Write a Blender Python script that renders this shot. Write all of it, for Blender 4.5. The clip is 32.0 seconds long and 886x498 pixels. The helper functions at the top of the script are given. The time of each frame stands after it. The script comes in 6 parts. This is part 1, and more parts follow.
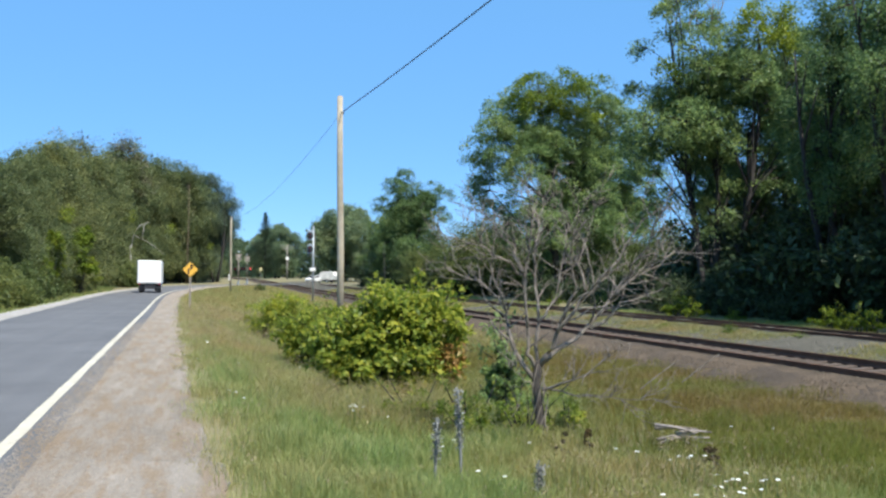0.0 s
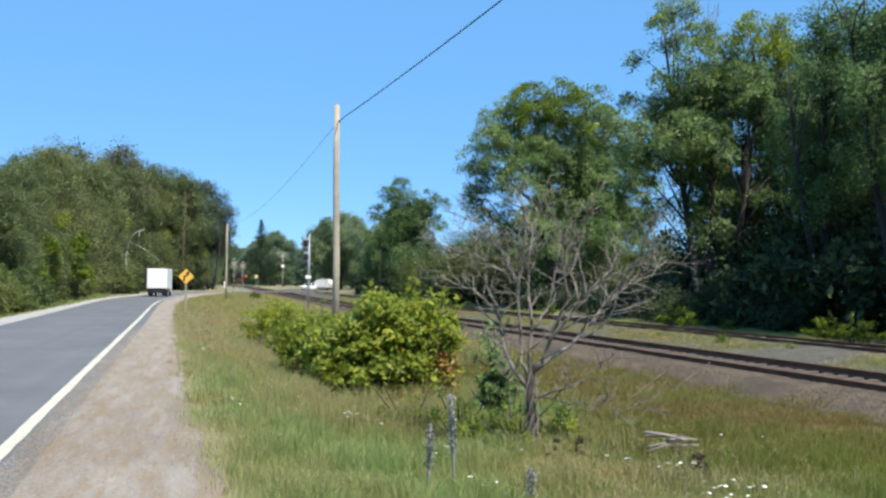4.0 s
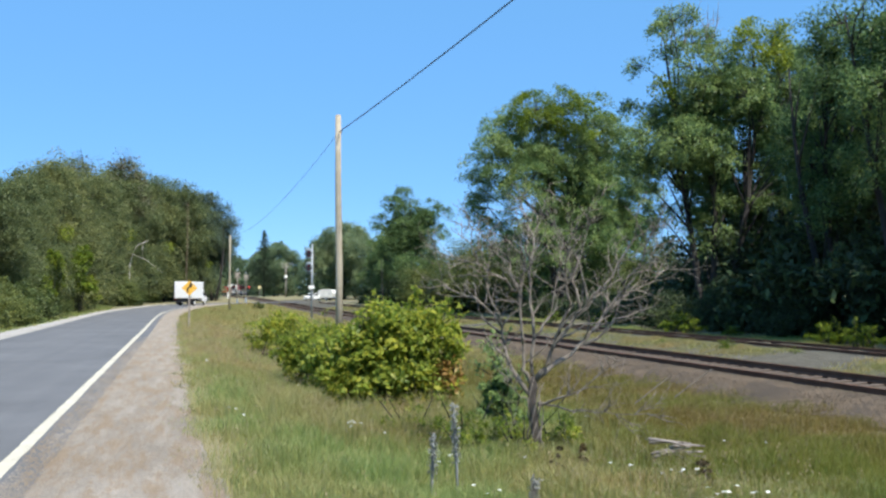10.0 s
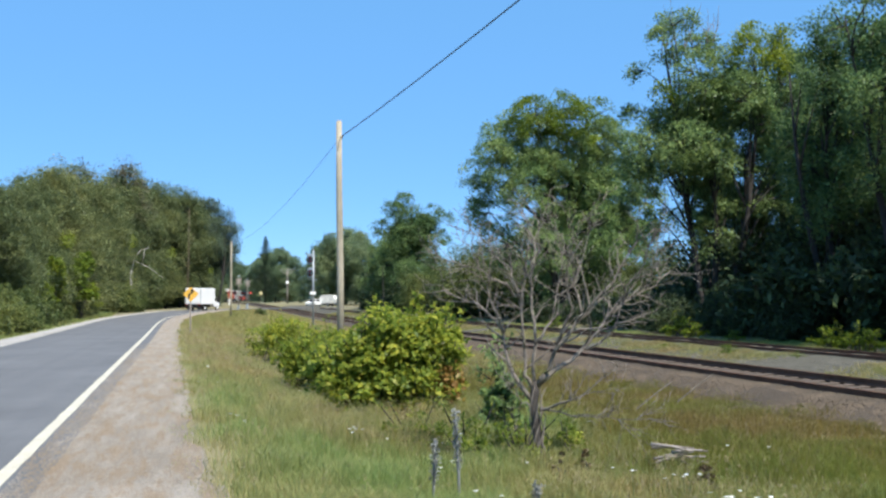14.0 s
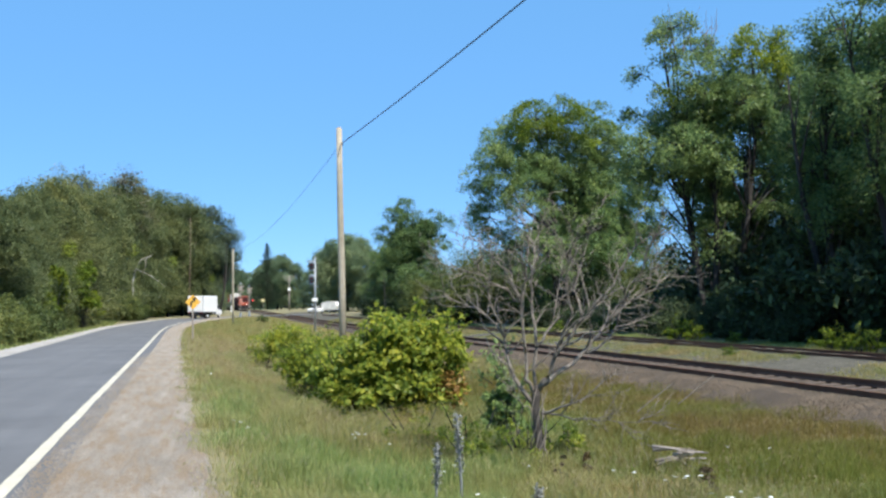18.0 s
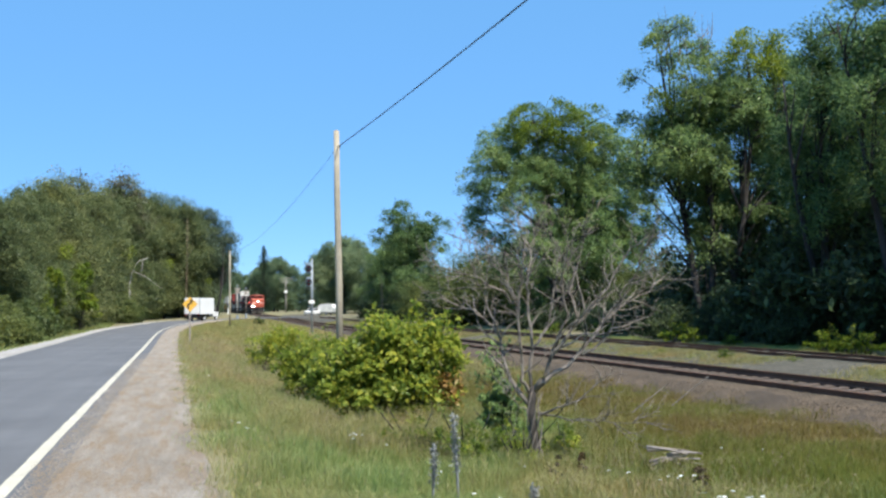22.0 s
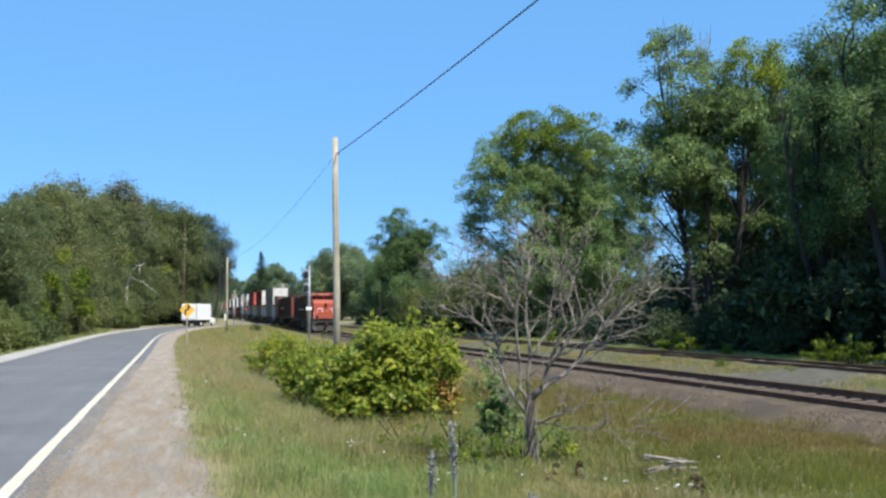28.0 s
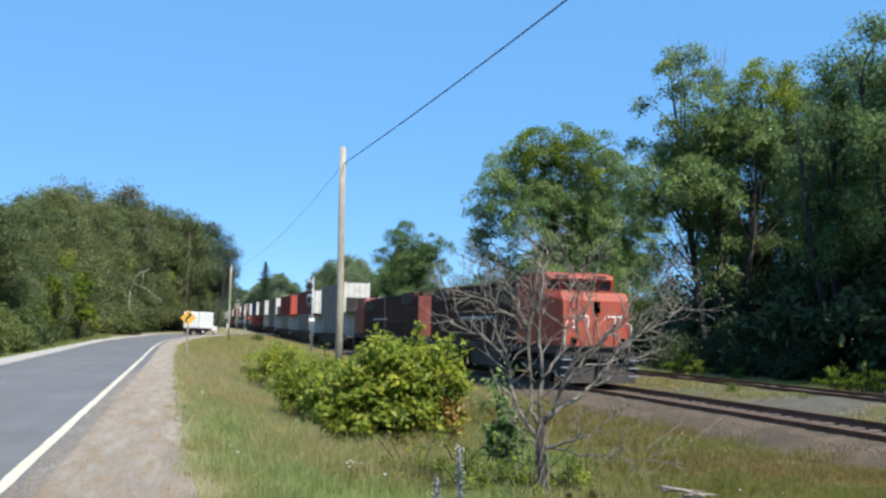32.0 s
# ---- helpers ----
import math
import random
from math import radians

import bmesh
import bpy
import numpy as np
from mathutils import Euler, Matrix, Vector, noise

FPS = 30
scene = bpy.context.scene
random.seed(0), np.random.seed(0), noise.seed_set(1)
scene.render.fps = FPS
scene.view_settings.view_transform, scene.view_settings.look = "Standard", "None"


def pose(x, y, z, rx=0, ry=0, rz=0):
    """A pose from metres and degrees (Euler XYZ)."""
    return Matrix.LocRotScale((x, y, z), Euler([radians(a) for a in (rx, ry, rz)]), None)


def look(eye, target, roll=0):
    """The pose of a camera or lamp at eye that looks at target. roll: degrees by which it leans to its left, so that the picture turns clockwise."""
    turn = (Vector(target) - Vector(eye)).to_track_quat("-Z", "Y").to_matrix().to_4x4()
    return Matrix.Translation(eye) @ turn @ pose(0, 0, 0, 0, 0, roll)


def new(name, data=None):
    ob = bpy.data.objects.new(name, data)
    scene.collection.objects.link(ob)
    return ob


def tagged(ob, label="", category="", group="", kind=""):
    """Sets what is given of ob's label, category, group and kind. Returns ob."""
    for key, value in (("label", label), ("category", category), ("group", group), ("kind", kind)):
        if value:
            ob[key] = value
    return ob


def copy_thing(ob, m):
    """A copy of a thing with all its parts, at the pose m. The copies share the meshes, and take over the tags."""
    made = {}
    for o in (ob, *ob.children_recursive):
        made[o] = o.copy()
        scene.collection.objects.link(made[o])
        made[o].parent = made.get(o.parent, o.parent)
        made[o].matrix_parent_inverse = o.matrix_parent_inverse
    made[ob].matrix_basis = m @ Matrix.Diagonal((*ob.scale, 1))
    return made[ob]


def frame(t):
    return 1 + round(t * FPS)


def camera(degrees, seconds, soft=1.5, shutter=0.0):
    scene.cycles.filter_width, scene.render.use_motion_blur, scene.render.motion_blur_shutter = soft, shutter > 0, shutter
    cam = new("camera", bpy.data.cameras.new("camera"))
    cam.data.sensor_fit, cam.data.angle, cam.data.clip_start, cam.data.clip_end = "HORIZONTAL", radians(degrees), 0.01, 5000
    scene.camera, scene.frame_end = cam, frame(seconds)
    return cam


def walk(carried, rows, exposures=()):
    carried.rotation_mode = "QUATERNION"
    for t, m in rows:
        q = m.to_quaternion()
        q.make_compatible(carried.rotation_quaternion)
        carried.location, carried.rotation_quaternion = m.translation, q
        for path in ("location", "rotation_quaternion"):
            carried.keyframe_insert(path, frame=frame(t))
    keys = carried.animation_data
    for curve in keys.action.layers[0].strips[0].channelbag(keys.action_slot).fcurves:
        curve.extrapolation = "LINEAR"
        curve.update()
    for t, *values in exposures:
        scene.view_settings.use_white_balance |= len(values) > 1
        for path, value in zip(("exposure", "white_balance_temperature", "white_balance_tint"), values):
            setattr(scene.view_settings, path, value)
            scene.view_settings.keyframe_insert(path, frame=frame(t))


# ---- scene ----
# the hand-held camera stands by the road; it turns, tilts and shifts slightly to fit the view
TURNS = [  # seconds, x, y, z, pitch, roll, heading
    (0, 0.01, 0.22, 2.00, 91.70, -0.37, -14.79), (0.5, 0.00, 0.15, 2.00, 91.74, -0.50, -14.89), (1, -0.01, 0.10, 2.00, 91.81, -0.52, -14.98),
    (1.5, -0.02, 0.06, 1.99, 91.90, -0.64, -15.04), (2, -0.01, 0.05, 1.99, 91.98, -0.67, -15.04), (2.5, -0.02, 0.03, 2.00, 92.05, -0.68, -15.04),
    (3, -0.02, 0.03, 2.00, 92.12, -0.76, -15.06), (3.5, -0.02, 0.04, 2.00, 92.17, -0.73, -15.06), (5.5, -0.03, 0.00, 2.00, 92.32, -0.65, -15.05),
    (6, -0.03, 0.01, 2.00, 92.37, -0.64, -15.05), (6.5, -0.03, -0.00, 2.00, 92.44, -0.65, -15.05), (7, -0.03, -0.00, 2.00, 92.51, -0.62, -15.04),
    (7.5, -0.02, -0.00, 2.00, 92.58, -0.58, -15.01), (8, -0.01, -0.02, 2.00, 92.62, -0.47, -14.98), (8.5, -0.01, -0.01, 2.00, 92.66, -0.40, -14.94),
    (9, -0.01, -0.00, 2.00, 92.69, -0.29, -14.92), (9.5, -0.01, -0.02, 2.01, 92.71, -0.16, -14.88), (10, -0.01, -0.01, 2.00, 92.74, -0.10, -14.85),
    (10.5, -0.00, -0.01, 2.00, 92.78, -0.00, -14.83), (11, -0.00, -0.00, 2.00, 92.84, 0.06, -14.81), (11.5, 0.00, -0.00, 2.00, 92.90, 0.07, -14.78),
    (12, 0.00, 0.00, 1.99, 92.96, 0.04, -14.79), (12.5, 0.00, 0.00, 2.00, 92.98, 0.01, -14.80), (13, -0.00, 0.00, 2.00, 93.03, -0.00, -14.80),
    (13.5, -0.00, 0.01, 2.00, 93.03, 0.03, -14.80), (14, 0.00, 0.01, 2.00, 93.06, 0.11, -14.76), (14.5, 0.01, -0.00, 1.99, 93.08, 0.26, -14.72),
    (16.5, 0.00, -0.02, 2.00, 93.27, 0.68, -14.59), (17, 0.00, -0.03, 2.01, 93.34, 0.69, -14.57), (17.5, -0.00, -0.06, 2.01, 93.35, 0.70, -14.59),
    (18, -0.01, -0.09, 2.00, 93.38, 0.70, -14.64), (18.5, -0.01, -0.14, 2.00, 93.41, 0.73, -14.69), (19, -0.03, -0.18, 2.00, 93.45, 0.72, -14.74),
    (19.5, -0.05, -0.22, 2.00, 93.48, 0.65, -14.79), (20, -0.05, -0.23, 2.00, 93.51, 0.62, -14.81), (20.5, -0.05, -0.24, 1.99, 93.53, 0.64, -14.83),
    (21, -0.05, -0.23, 1.99, 93.53, 0.64, -14.83), (21.5, -0.05, -0.24, 1.99, 93.54, 0.64, -14.84), (22, -0.05, -0.23, 1.99, 93.53, 0.64, -14.84),
    (22.5, -0.05, -0.24, 1.99, 93.53, 0.64, -14.85), (23, -0.05, -0.23, 1.99, 93.53, 0.63, -14.85), (23.5, -0.04, -0.23, 1.99, 93.53, 0.64, -14.86),
    (24, -0.05, -0.23, 1.99, 93.55, 0.60, -14.87), (24.5, -0.04, -0.23, 1.99, 93.59, 0.64, -14.86), (25, -0.05, -0.24, 2.00, 93.61, 0.62, -14.86),
    (25.5, -0.05, -0.25, 1.99, 93.65, 0.60, -14.85), (27.5, -0.08, -0.28, 2.00, 93.89, 0.40, -14.97), (28, -0.08, -0.27, 2.00, 93.96, 0.31, -15.02),
    (28.5, -0.07, -0.25, 1.99, 94.05, 0.24, -15.05), (29, -0.07, -0.25, 1.99, 94.11, 0.19, -15.08), (29.5, -0.06, -0.18, 2.00, 94.25, 0.12, -14.99),
    (30, -0.03, -0.05, 2.00, 94.30, 0.01, -14.89), (30.5, -0.01, 0.07, 2.01, 94.37, -0.16, -14.84), (31, 0.00, 0.21, 2.00, 94.48, -0.43, -14.82),
    (31.5, 0.01, 0.35, 1.99, 94.62, -0.70, -14.81), (32, 0.04, 0.50, 2.01, 94.86, -1.32, -14.85),
]
cam = camera(50.0, 32.0, soft=2.5)
walk(cam, [(t, pose(x, y, z, rx, ry, rz)) for t, x, y, z, rx, ry, rz in TURNS])

# exposure and daylight
scene.view_settings.exposure = 0.95
SUN_AZ, SUN_EL = 158.0, 57.0      # degrees, clockwise from +Y (the line of the track)
world = bpy.data.worlds.new("summer_sky")
scene.world = world
world.use_nodes = True
wn = world.node_tree
sky = wn.nodes.new("ShaderNodeTexSky")
sky.sky_type = "NISHITA"
sky.sun_disc = False
sky.sun_elevation, sky.sun_rotation = radians(SUN_EL), radians(SUN_AZ)
sky.air_density, sky.dust_density, sky.ozone_density = 0.9, 0.0, 5.0
sky.altitude = 2500
back = wn.nodes["Background"]
back.inputs["Strength"].default_value = 0.112
hue = wn.nodes.new("ShaderNodeMix")
hue.data_type, hue.blend_type = "RGBA", "MULTIPLY"
hue.inputs[0].default_value, hue.inputs[7].default_value = 1.0, (0.90, 1.0, 1.1, 1)
wn.links.new(sky.outputs[0], hue.inputs[6])
haze = wn.nodes.new("ShaderNodeMix")      # thin summer haze evens the blue out
haze.data_type = "RGBA"
haze.inputs[0].default_value, haze.inputs[7].default_value = 0.70, (0.84, 2.40, 4.62, 1)
wn.links.new(hue.outputs[2], haze.inputs[6])
wn.links.new(haze.outputs[2], back.inputs["Color"])
sun_data = bpy.data.lights.new("sun", "SUN")
sun_data.energy, sun_data.angle, sun_data.color = 4.2, radians(0.55), (1.0, 0.95, 0.87)
sun = new("sun", sun_data)
_a, _e = radians(SUN_AZ), radians(SUN_EL)
sun.matrix_world = look(Vector((math.sin(_a) * math.cos(_e), math.cos(_a) * math.cos(_e), math.sin(_e))) * 100, (0, 0, 0))

# ---------------------------------------------------------------- materials


def node_mat(name):
    m = bpy.data.materials.new(name)
    m.use_nodes = True
    t = m.node_tree
    b = t.nodes["Principled BSDF"]
    return m, t, b


def noise_node(t, scale, detail=4.0, rough=0.6, coord="Object"):
    tc = t.nodes.new("ShaderNodeTexCoord")
    n = t.nodes.new("ShaderNodeTexNoise")
    n.inputs["Scale"].default_value, n.inputs["Detail"].default_value, n.inputs["Roughness"].default_value = scale, detail, rough
    t.links.new(tc.outputs[coord], n.inputs["Vector"])
    return n


def ramp(t, src, stops):
    r = t.nodes.new("ShaderNodeValToRGB")
    el = r.color_ramp.elements
    while len(el) < len(stops):
        el.new(0.5)
    for e, (p, c) in zip(el, stops):
        e.position, e.color = p, (*c, 1)
    t.links.new(src, r.inputs[0])
    return r.outputs[0]


def mixed(t, a, b, fac, mode="MIX"):
    m = t.nodes.new("ShaderNodeMix")
    m.data_type, m.blend_type = "RGBA", mode
    for sock, val in ((m.inputs[6], a), (m.inputs[7], b), (m.inputs[0], fac)):
        if isinstance(val, (int, float)):
            sock.default_value = val
        elif isinstance(val, tuple):
            sock.default_value = (*val, 1)
        else:
            t.links.new(val, sock)
    return m.outputs[2]


def bumped(t, b, src, strength, distance):
    n = t.nodes.new("ShaderNodeBump")
    n.inputs["Strength"].default_value, n.inputs["Distance"].default_value = strength, distance
    t.links.new(src, n.inputs["Height"])
    t.links.new(n.outputs[0], b.inputs["Normal"])


def rough_mat(name, dark, light, scale, fine, rough=0.9, bump=0.3, dist=0.02, metal=0.0, spread=(0.3, 0.7), coord="Object"):
    """Two scales of variation between two colours, with a bump."""
    m, t, b = node_mat(name)
    n1, n2 = noise_node(t, scale, 5, 0.65, coord), noise_node(t, fine, 4, 0.7, coord)
    c1 = ramp(t, n1.outputs[0], [(spread[0], dark), (spread[1], light)])
    g = ramp(t, n2.outputs[0], [(0.3, (0.72, 0.72, 0.72)), (0.7, (1.2, 1.2, 1.2))])
    t.links.new(mixed(t, c1, g, 1.0, "MULTIPLY"), b.inputs["Base Color"])
    b.inputs["Roughness"].default_value, b.inputs["Metallic"].default_value = rough, metal
    if bump:
        bumped(t, b, n2.outputs[0], bump, dist)
    return m


def leaf_mat(name, dark, mid, light, through_light=0.3, gloss=0.45, patch=0.35):
    """Leaf colour varies from leaf to leaf and from plant to plant; light comes through."""
    m, t, b = node_mat(name)
    geo, info = t.nodes.new("ShaderNodeNewGeometry"), t.nodes.new("ShaderNodeObjectInfo")
    c = ramp(t, geo.outputs["Random Per Island"], [(0.0, dark), (0.55, mid), (1.0, light)])
    big = noise_node(t, patch, 2, 0.5)
    tint = ramp(t, big.outputs[0], [(0.3, (0.72, 0.8, 0.75)), (0.7, (1.2, 1.12, 0.95))])
    c = mixed(t, c, tint, 1.0, "MULTIPLY")
    per = ramp(t, info.outputs["Random"], [(0.0, (0.70, 0.78, 0.74)), (1.0, (1.20, 1.14, 1.0))])
    c = mixed(t, c, per, 1.0, "MULTIPLY")
    t.links.new(c, b.inputs["Base Color"])
    b.inputs["Roughness"].default_value = gloss
    b.inputs["Specular IOR Level"].default_value = 0.25
    tr, mx = t.nodes.new("ShaderNodeBsdfTranslucent"), t.nodes.new("ShaderNodeMixShader")
    t.links.new(c, tr.inputs["Color"])
    mx.inputs[0].default_value = through_light
    t.links.new(b.outputs[0], mx.inputs[1])
    t.links.new(tr.outputs[0], mx.inputs[2])
    t.links.new(mx.outputs[0], t.nodes["Material Output"].inputs["Surface"])
    return m


def paint_mat(name, colour, rough=0.45, wear=0.25, scale=3.0, metal=0.0):
    m, t, b = node_mat(name)
    n = noise_node(t, scale, 6, 0.7)
    lo = tuple(c * (1 - wear) for c in colour)
    t.links.new(ramp(t, n.outputs[0], [(0.35, lo), (0.6, colour)]), b.inputs["Base Color"])
    b.inputs["Roughness"].default_value, b.inputs["Metallic"].default_value = rough, metal
    return m


def glow_mat(name, colour, strength):
    m, t, b = node_mat(name)
    b.inputs["Base Color"].default_value = (*colour, 1)
    b.inputs["Emission Color"].default_value = (*colour, 1)
    b.inputs["Emission Strength"].default_value = strength
    return m


def asphalt_mat():
    """Worn asphalt: fine aggregate, blotches, and pale streaks along the wheel paths."""
    m, t, b = node_mat("asphalt")
    n1, n2 = noise_node(t, 0.25, 5, 0.65), noise_node(t, 60, 4, 0.7)
    tc, mp, n3 = t.nodes.new("ShaderNodeTexCoord"), t.nodes.new("ShaderNodeMapping"), t.nodes.new("ShaderNodeTexNoise")
    mp.inputs["Scale"].default_value = (1.6, 0.010, 1.0)
    n3.inputs["Scale"].default_value, n3.inputs["Detail"].default_value = 1.0, 5.0
    t.links.new(tc.outputs["Object"], mp.inputs["Vector"])
    t.links.new(mp.outputs[0], n3.inputs["Vector"])
    c = ramp(t, n1.outputs[0], [(0.3, (0.090, 0.090, 0.091)), (0.7, (0.130, 0.131, 0.132))])
    streak = ramp(t, n3.outputs[0], [(0.35, (0.94, 0.94, 0.945)), (0.65, (1.08, 1.075, 1.07))])
    grain = ramp(t, n2.outputs[0], [(0.3, (0.74, 0.74, 0.74)), (0.7, (1.2, 1.2, 1.2))])
    t.links.new(mixed(t, mixed(t, c, streak, 1.0, "MULTIPLY"), grain, 1.0, "MULTIPLY"), b.inputs["Base Color"])
    b.inputs["Roughness"].default_value = 0.88
    bumped(t, b, n2.outputs[0], 0.35, 0.006)
    return m


M_ASPHALT = asphalt_mat()
M_LINE = rough_mat("road_paint", (0.42, 0.38, 0.29), (0.58, 0.53, 0.41), 1.5, 30, 0.7, 0.2, 0.004)


def gravel_mat():
    """Trodden gravel: grey-pink grit with tan drifts of sand and straw, and single pale stones."""
    m, t, b = node_mat("shoulder_gravel")
    n1, n2, n3 = noise_node(t, 2.2, 5, 0.7), noise_node(t, 3.4, 6, 0.8), noise_node(t, 30, 4, 0.75)
    tc, mp = t.nodes.new("ShaderNodeTexCoord"), t.nodes.new("ShaderNodeMapping")
    mp.inputs["Scale"].default_value = (1.0, 0.16, 1.0)      # drawn out along the road by the traffic
    t.links.new(tc.outputs["Object"], mp.inputs["Vector"])
    for n in (n1, n2):
        t.links.new(mp.outputs[0], n.inputs["Vector"])
    grit = ramp(t, n1.outputs[0], [(0.35, (0.218, 0.188, 0.150)), (0.65, (0.322, 0.282, 0.234))])
    drift = ramp(t, n2.outputs[0], [(0.46, (0.0, 0.0, 0.0)), (0.58, (0.8, 0.8, 0.8))])
    c = mixed(t, grit, (0.245, 0.180, 0.115), drift)
    g = ramp(t, n3.outputs[0], [(0.3, (0.74, 0.74, 0.74)), (0.55, (1.0, 1.0, 1.0)), (0.72, (1.45, 1.42, 1.40))])
    t.links.new(mixed(t, c, g, 1.0, "MULTIPLY"), b.inputs["Base Color"])
    b.inputs["Roughness"].default_value = 0.95
    bumped(t, b, n3.outputs[0], 0.9, 0.03)
    return m


M_GRAVEL = gravel_mat()
M_GRAVEL2 = rough_mat("pale_gravel", (0.27, 0.25, 0.22), (0.40, 0.375, 0.335), 0.9, 22, 0.95, 0.7, 0.02)
M_BALLAST = rough_mat("ballast", (0.048, 0.034, 0.021), (0.094, 0.068, 0.043), 0.6, 14, 0.95, 1.0, 0.06)
M_BALLAST2 = rough_mat("grey_ballast", (0.052, 0.048, 0.034), (0.105, 0.097, 0.070), 0.6, 14, 0.95, 1.0, 0.06)
M_STONE2 = rough_mat("grey_ballast_stone", (0.058, 0.054, 0.043), (0.13, 0.122, 0.098), 0.9, 20, 0.95, 0.3, 0.02)
M_STONE = rough_mat("ballast_stone", (0.048, 0.036, 0.023), (0.122, 0.090, 0.060), 0.9, 20, 0.95, 0.3, 0.02)
M_RUST = rough_mat("rail_steel", (0.105, 0.050, 0.030), (0.17, 0.088, 0.055), 2.0, 30, 0.85, 0.2, 0.003)
M_RUST.node_tree.nodes["Principled BSDF"].inputs["Specular IOR Level"].default_value = 0.2
M_TIE = rough_mat("creosoted_tie", (0.058, 0.043, 0.034), (0.115, 0.086, 0.067), 2.0, 25, 0.95, 0.6, 0.01)
M_POLE = rough_mat("weathered_pole", (0.28, 0.245, 0.18), (0.44, 0.39, 0.295), 1.2, 30, 0.9, 0.4, 0.01)
M_GREYPOLE = rough_mat("grey_pole", (0.20, 0.17, 0.15), (0.33, 0.29, 0.25), 1.2, 30, 0.9, 0.4, 0.01)
M_BARK = rough_mat("bark", (0.020, 0.018, 0.017), (0.052, 0.046, 0.042), 1.5, 18, 0.95, 0.8, 0.03)
M_DEAD = rough_mat("bare_grey_wood", (0.095, 0.080, 0.066), (0.32, 0.275, 0.225), 4.0, 45, 0.92, 0.9, 0.02)
M_DEADBARK = rough_mat("split_grey_bark", (0.024, 0.020, 0.018), (0.098, 0.084, 0.072), 6.0, 35, 0.95, 1.0, 0.03)
M_BIRCH = rough_mat("birch_bark", (0.26, 0.24, 0.22), (0.56, 0.53, 0.49), 1.0, 6, 0.8, 0.2, 0.01)
M_TRUNK = rough_mat("brown_bark", (0.10, 0.072, 0.048), (0.20, 0.15, 0.10), 1.2, 20, 0.95, 0.5, 0.02)
M_SILVER = paint_mat("silver_paint", (0.32, 0.36, 0.40), 0.45, 0.2, 2.0, 0.3)
M_BLACK = paint_mat("black_paint", (0.018, 0.018, 0.021), 0.5, 0.4, 1.0)
M_SIGNAL = paint_mat("faded_black_paint", (0.050, 0.056, 0.064), 0.55, 0.3, 1.0)
M_WHITE = paint_mat("white_paint", (0.80, 0.80, 0.78), 0.4, 0.06, 0.6)
M_YELLOW = paint_mat("sign_yellow", (0.66, 0.37, 0.05), 0.4, 0.08, 2.0)
M_TYRE = paint_mat("tyre_rubber", (0.02, 0.02, 0.02), 0.9, 0.3, 4.0)
M_GLASS = paint_mat("dark_window_glass", (0.02, 0.025, 0.03), 0.08, 0.1, 1.0)
M_CABRED = paint_mat("loco_red", (0.31, 0.046, 0.016), 0.6, 0.18, 0.8)
M_WIRE = paint_mat("cable_black", (0.02, 0.02, 0.022), 0.7, 0.2, 1.0)
M_HEAD = glow_mat("headlight", (1.0, 0.82, 0.58), 700.0)
M_DITCH = glow_mat("ditch_light", (1.0, 0.84, 0.62), 700.0)
# pure black for the slats added to block the lamps' side glow
M_SLAT = paint_mat("blocker_black", (0.004, 0.004, 0.004), 1.0, 0.0)
M_SLAT.node_tree.nodes["Principled BSDF"].inputs["Specular IOR Level"].default_value = 0.0
M_FLASH = glow_mat("red_flasher", (1.0, 0.12, 0.08), 0.8)
M_REDLENS = paint_mat("red_lens", (0.35, 0.02, 0.02), 0.2, 0.1, 1.0)
M_LEAF_R = leaf_mat("maple_leaves", (0.104, 0.170, 0.082), (0.212, 0.310, 0.135), (0.335, 0.42, 0.165), 0.5)
# yellow-green that stands for sunlight on boughs, branches and weeds
M_LEAF_Y = leaf_mat("sunlit_yellow_green", (0.10, 0.16, 0.02), (0.20, 0.26, 0.03), (0.32, 0.36, 0.04), 0.4)
M_LEAF_L = leaf_mat("wood_edge_leaves", (0.088, 0.114, 0.060), (0.158, 0.190, 0.094), (0.245, 0.270, 0.128), 0.46)
M_LEAF_G = leaf_mat("dry_grey_leaves", (0.10, 0.088, 0.066), (0.17, 0.15, 0.115), (0.24, 0.22, 0.17), 0.3)
# pale bluish grey-green: distance haze painted into the far trees' leaf colour
M_LEAF_F = leaf_mat("hazed_far_leaves", (0.116, 0.174, 0.120), (0.170, 0.238, 0.158), (0.225, 0.292, 0.188), 0.45)
# kept dark: on the bushes under the trees it stands for shade
M_LEAF_D = leaf_mat("dark_leaves", (0.032, 0.048, 0.034), (0.064, 0.094, 0.054), (0.115, 0.160, 0.075), 0.38)
M_LEAF_P = leaf_mat("poplar_leaves", (0.072, 0.122, 0.064), (0.150, 0.235, 0.105), (0.265, 0.355, 0.135), 0.46)
M_LEAF_S = leaf_mat("shrub_leaves", (0.145, 0.215, 0.046), (0.295, 0.355, 0.062), (0.53, 0.515, 0.09), 0.57, patch=1.3)
M_LEAF_O = leaf_mat("reddened_leaves", (0.17, 0.10, 0.03), (0.30, 0.16, 0.05), (0.36, 0.30, 0.08))
# dark leaves greyed and lifted: haze put into the colour
M_LEAF_H = leaf_mat("hazed_dark_leaves", (0.070, 0.092, 0.066), (0.118, 0.150, 0.105), (0.18, 0.215, 0.145), 0.4)
M_LEAF_E = leaf_mat("brush_leaves", (0.070, 0.100, 0.042), (0.125, 0.160, 0.062), (0.215, 0.245, 0.085), 0.42)
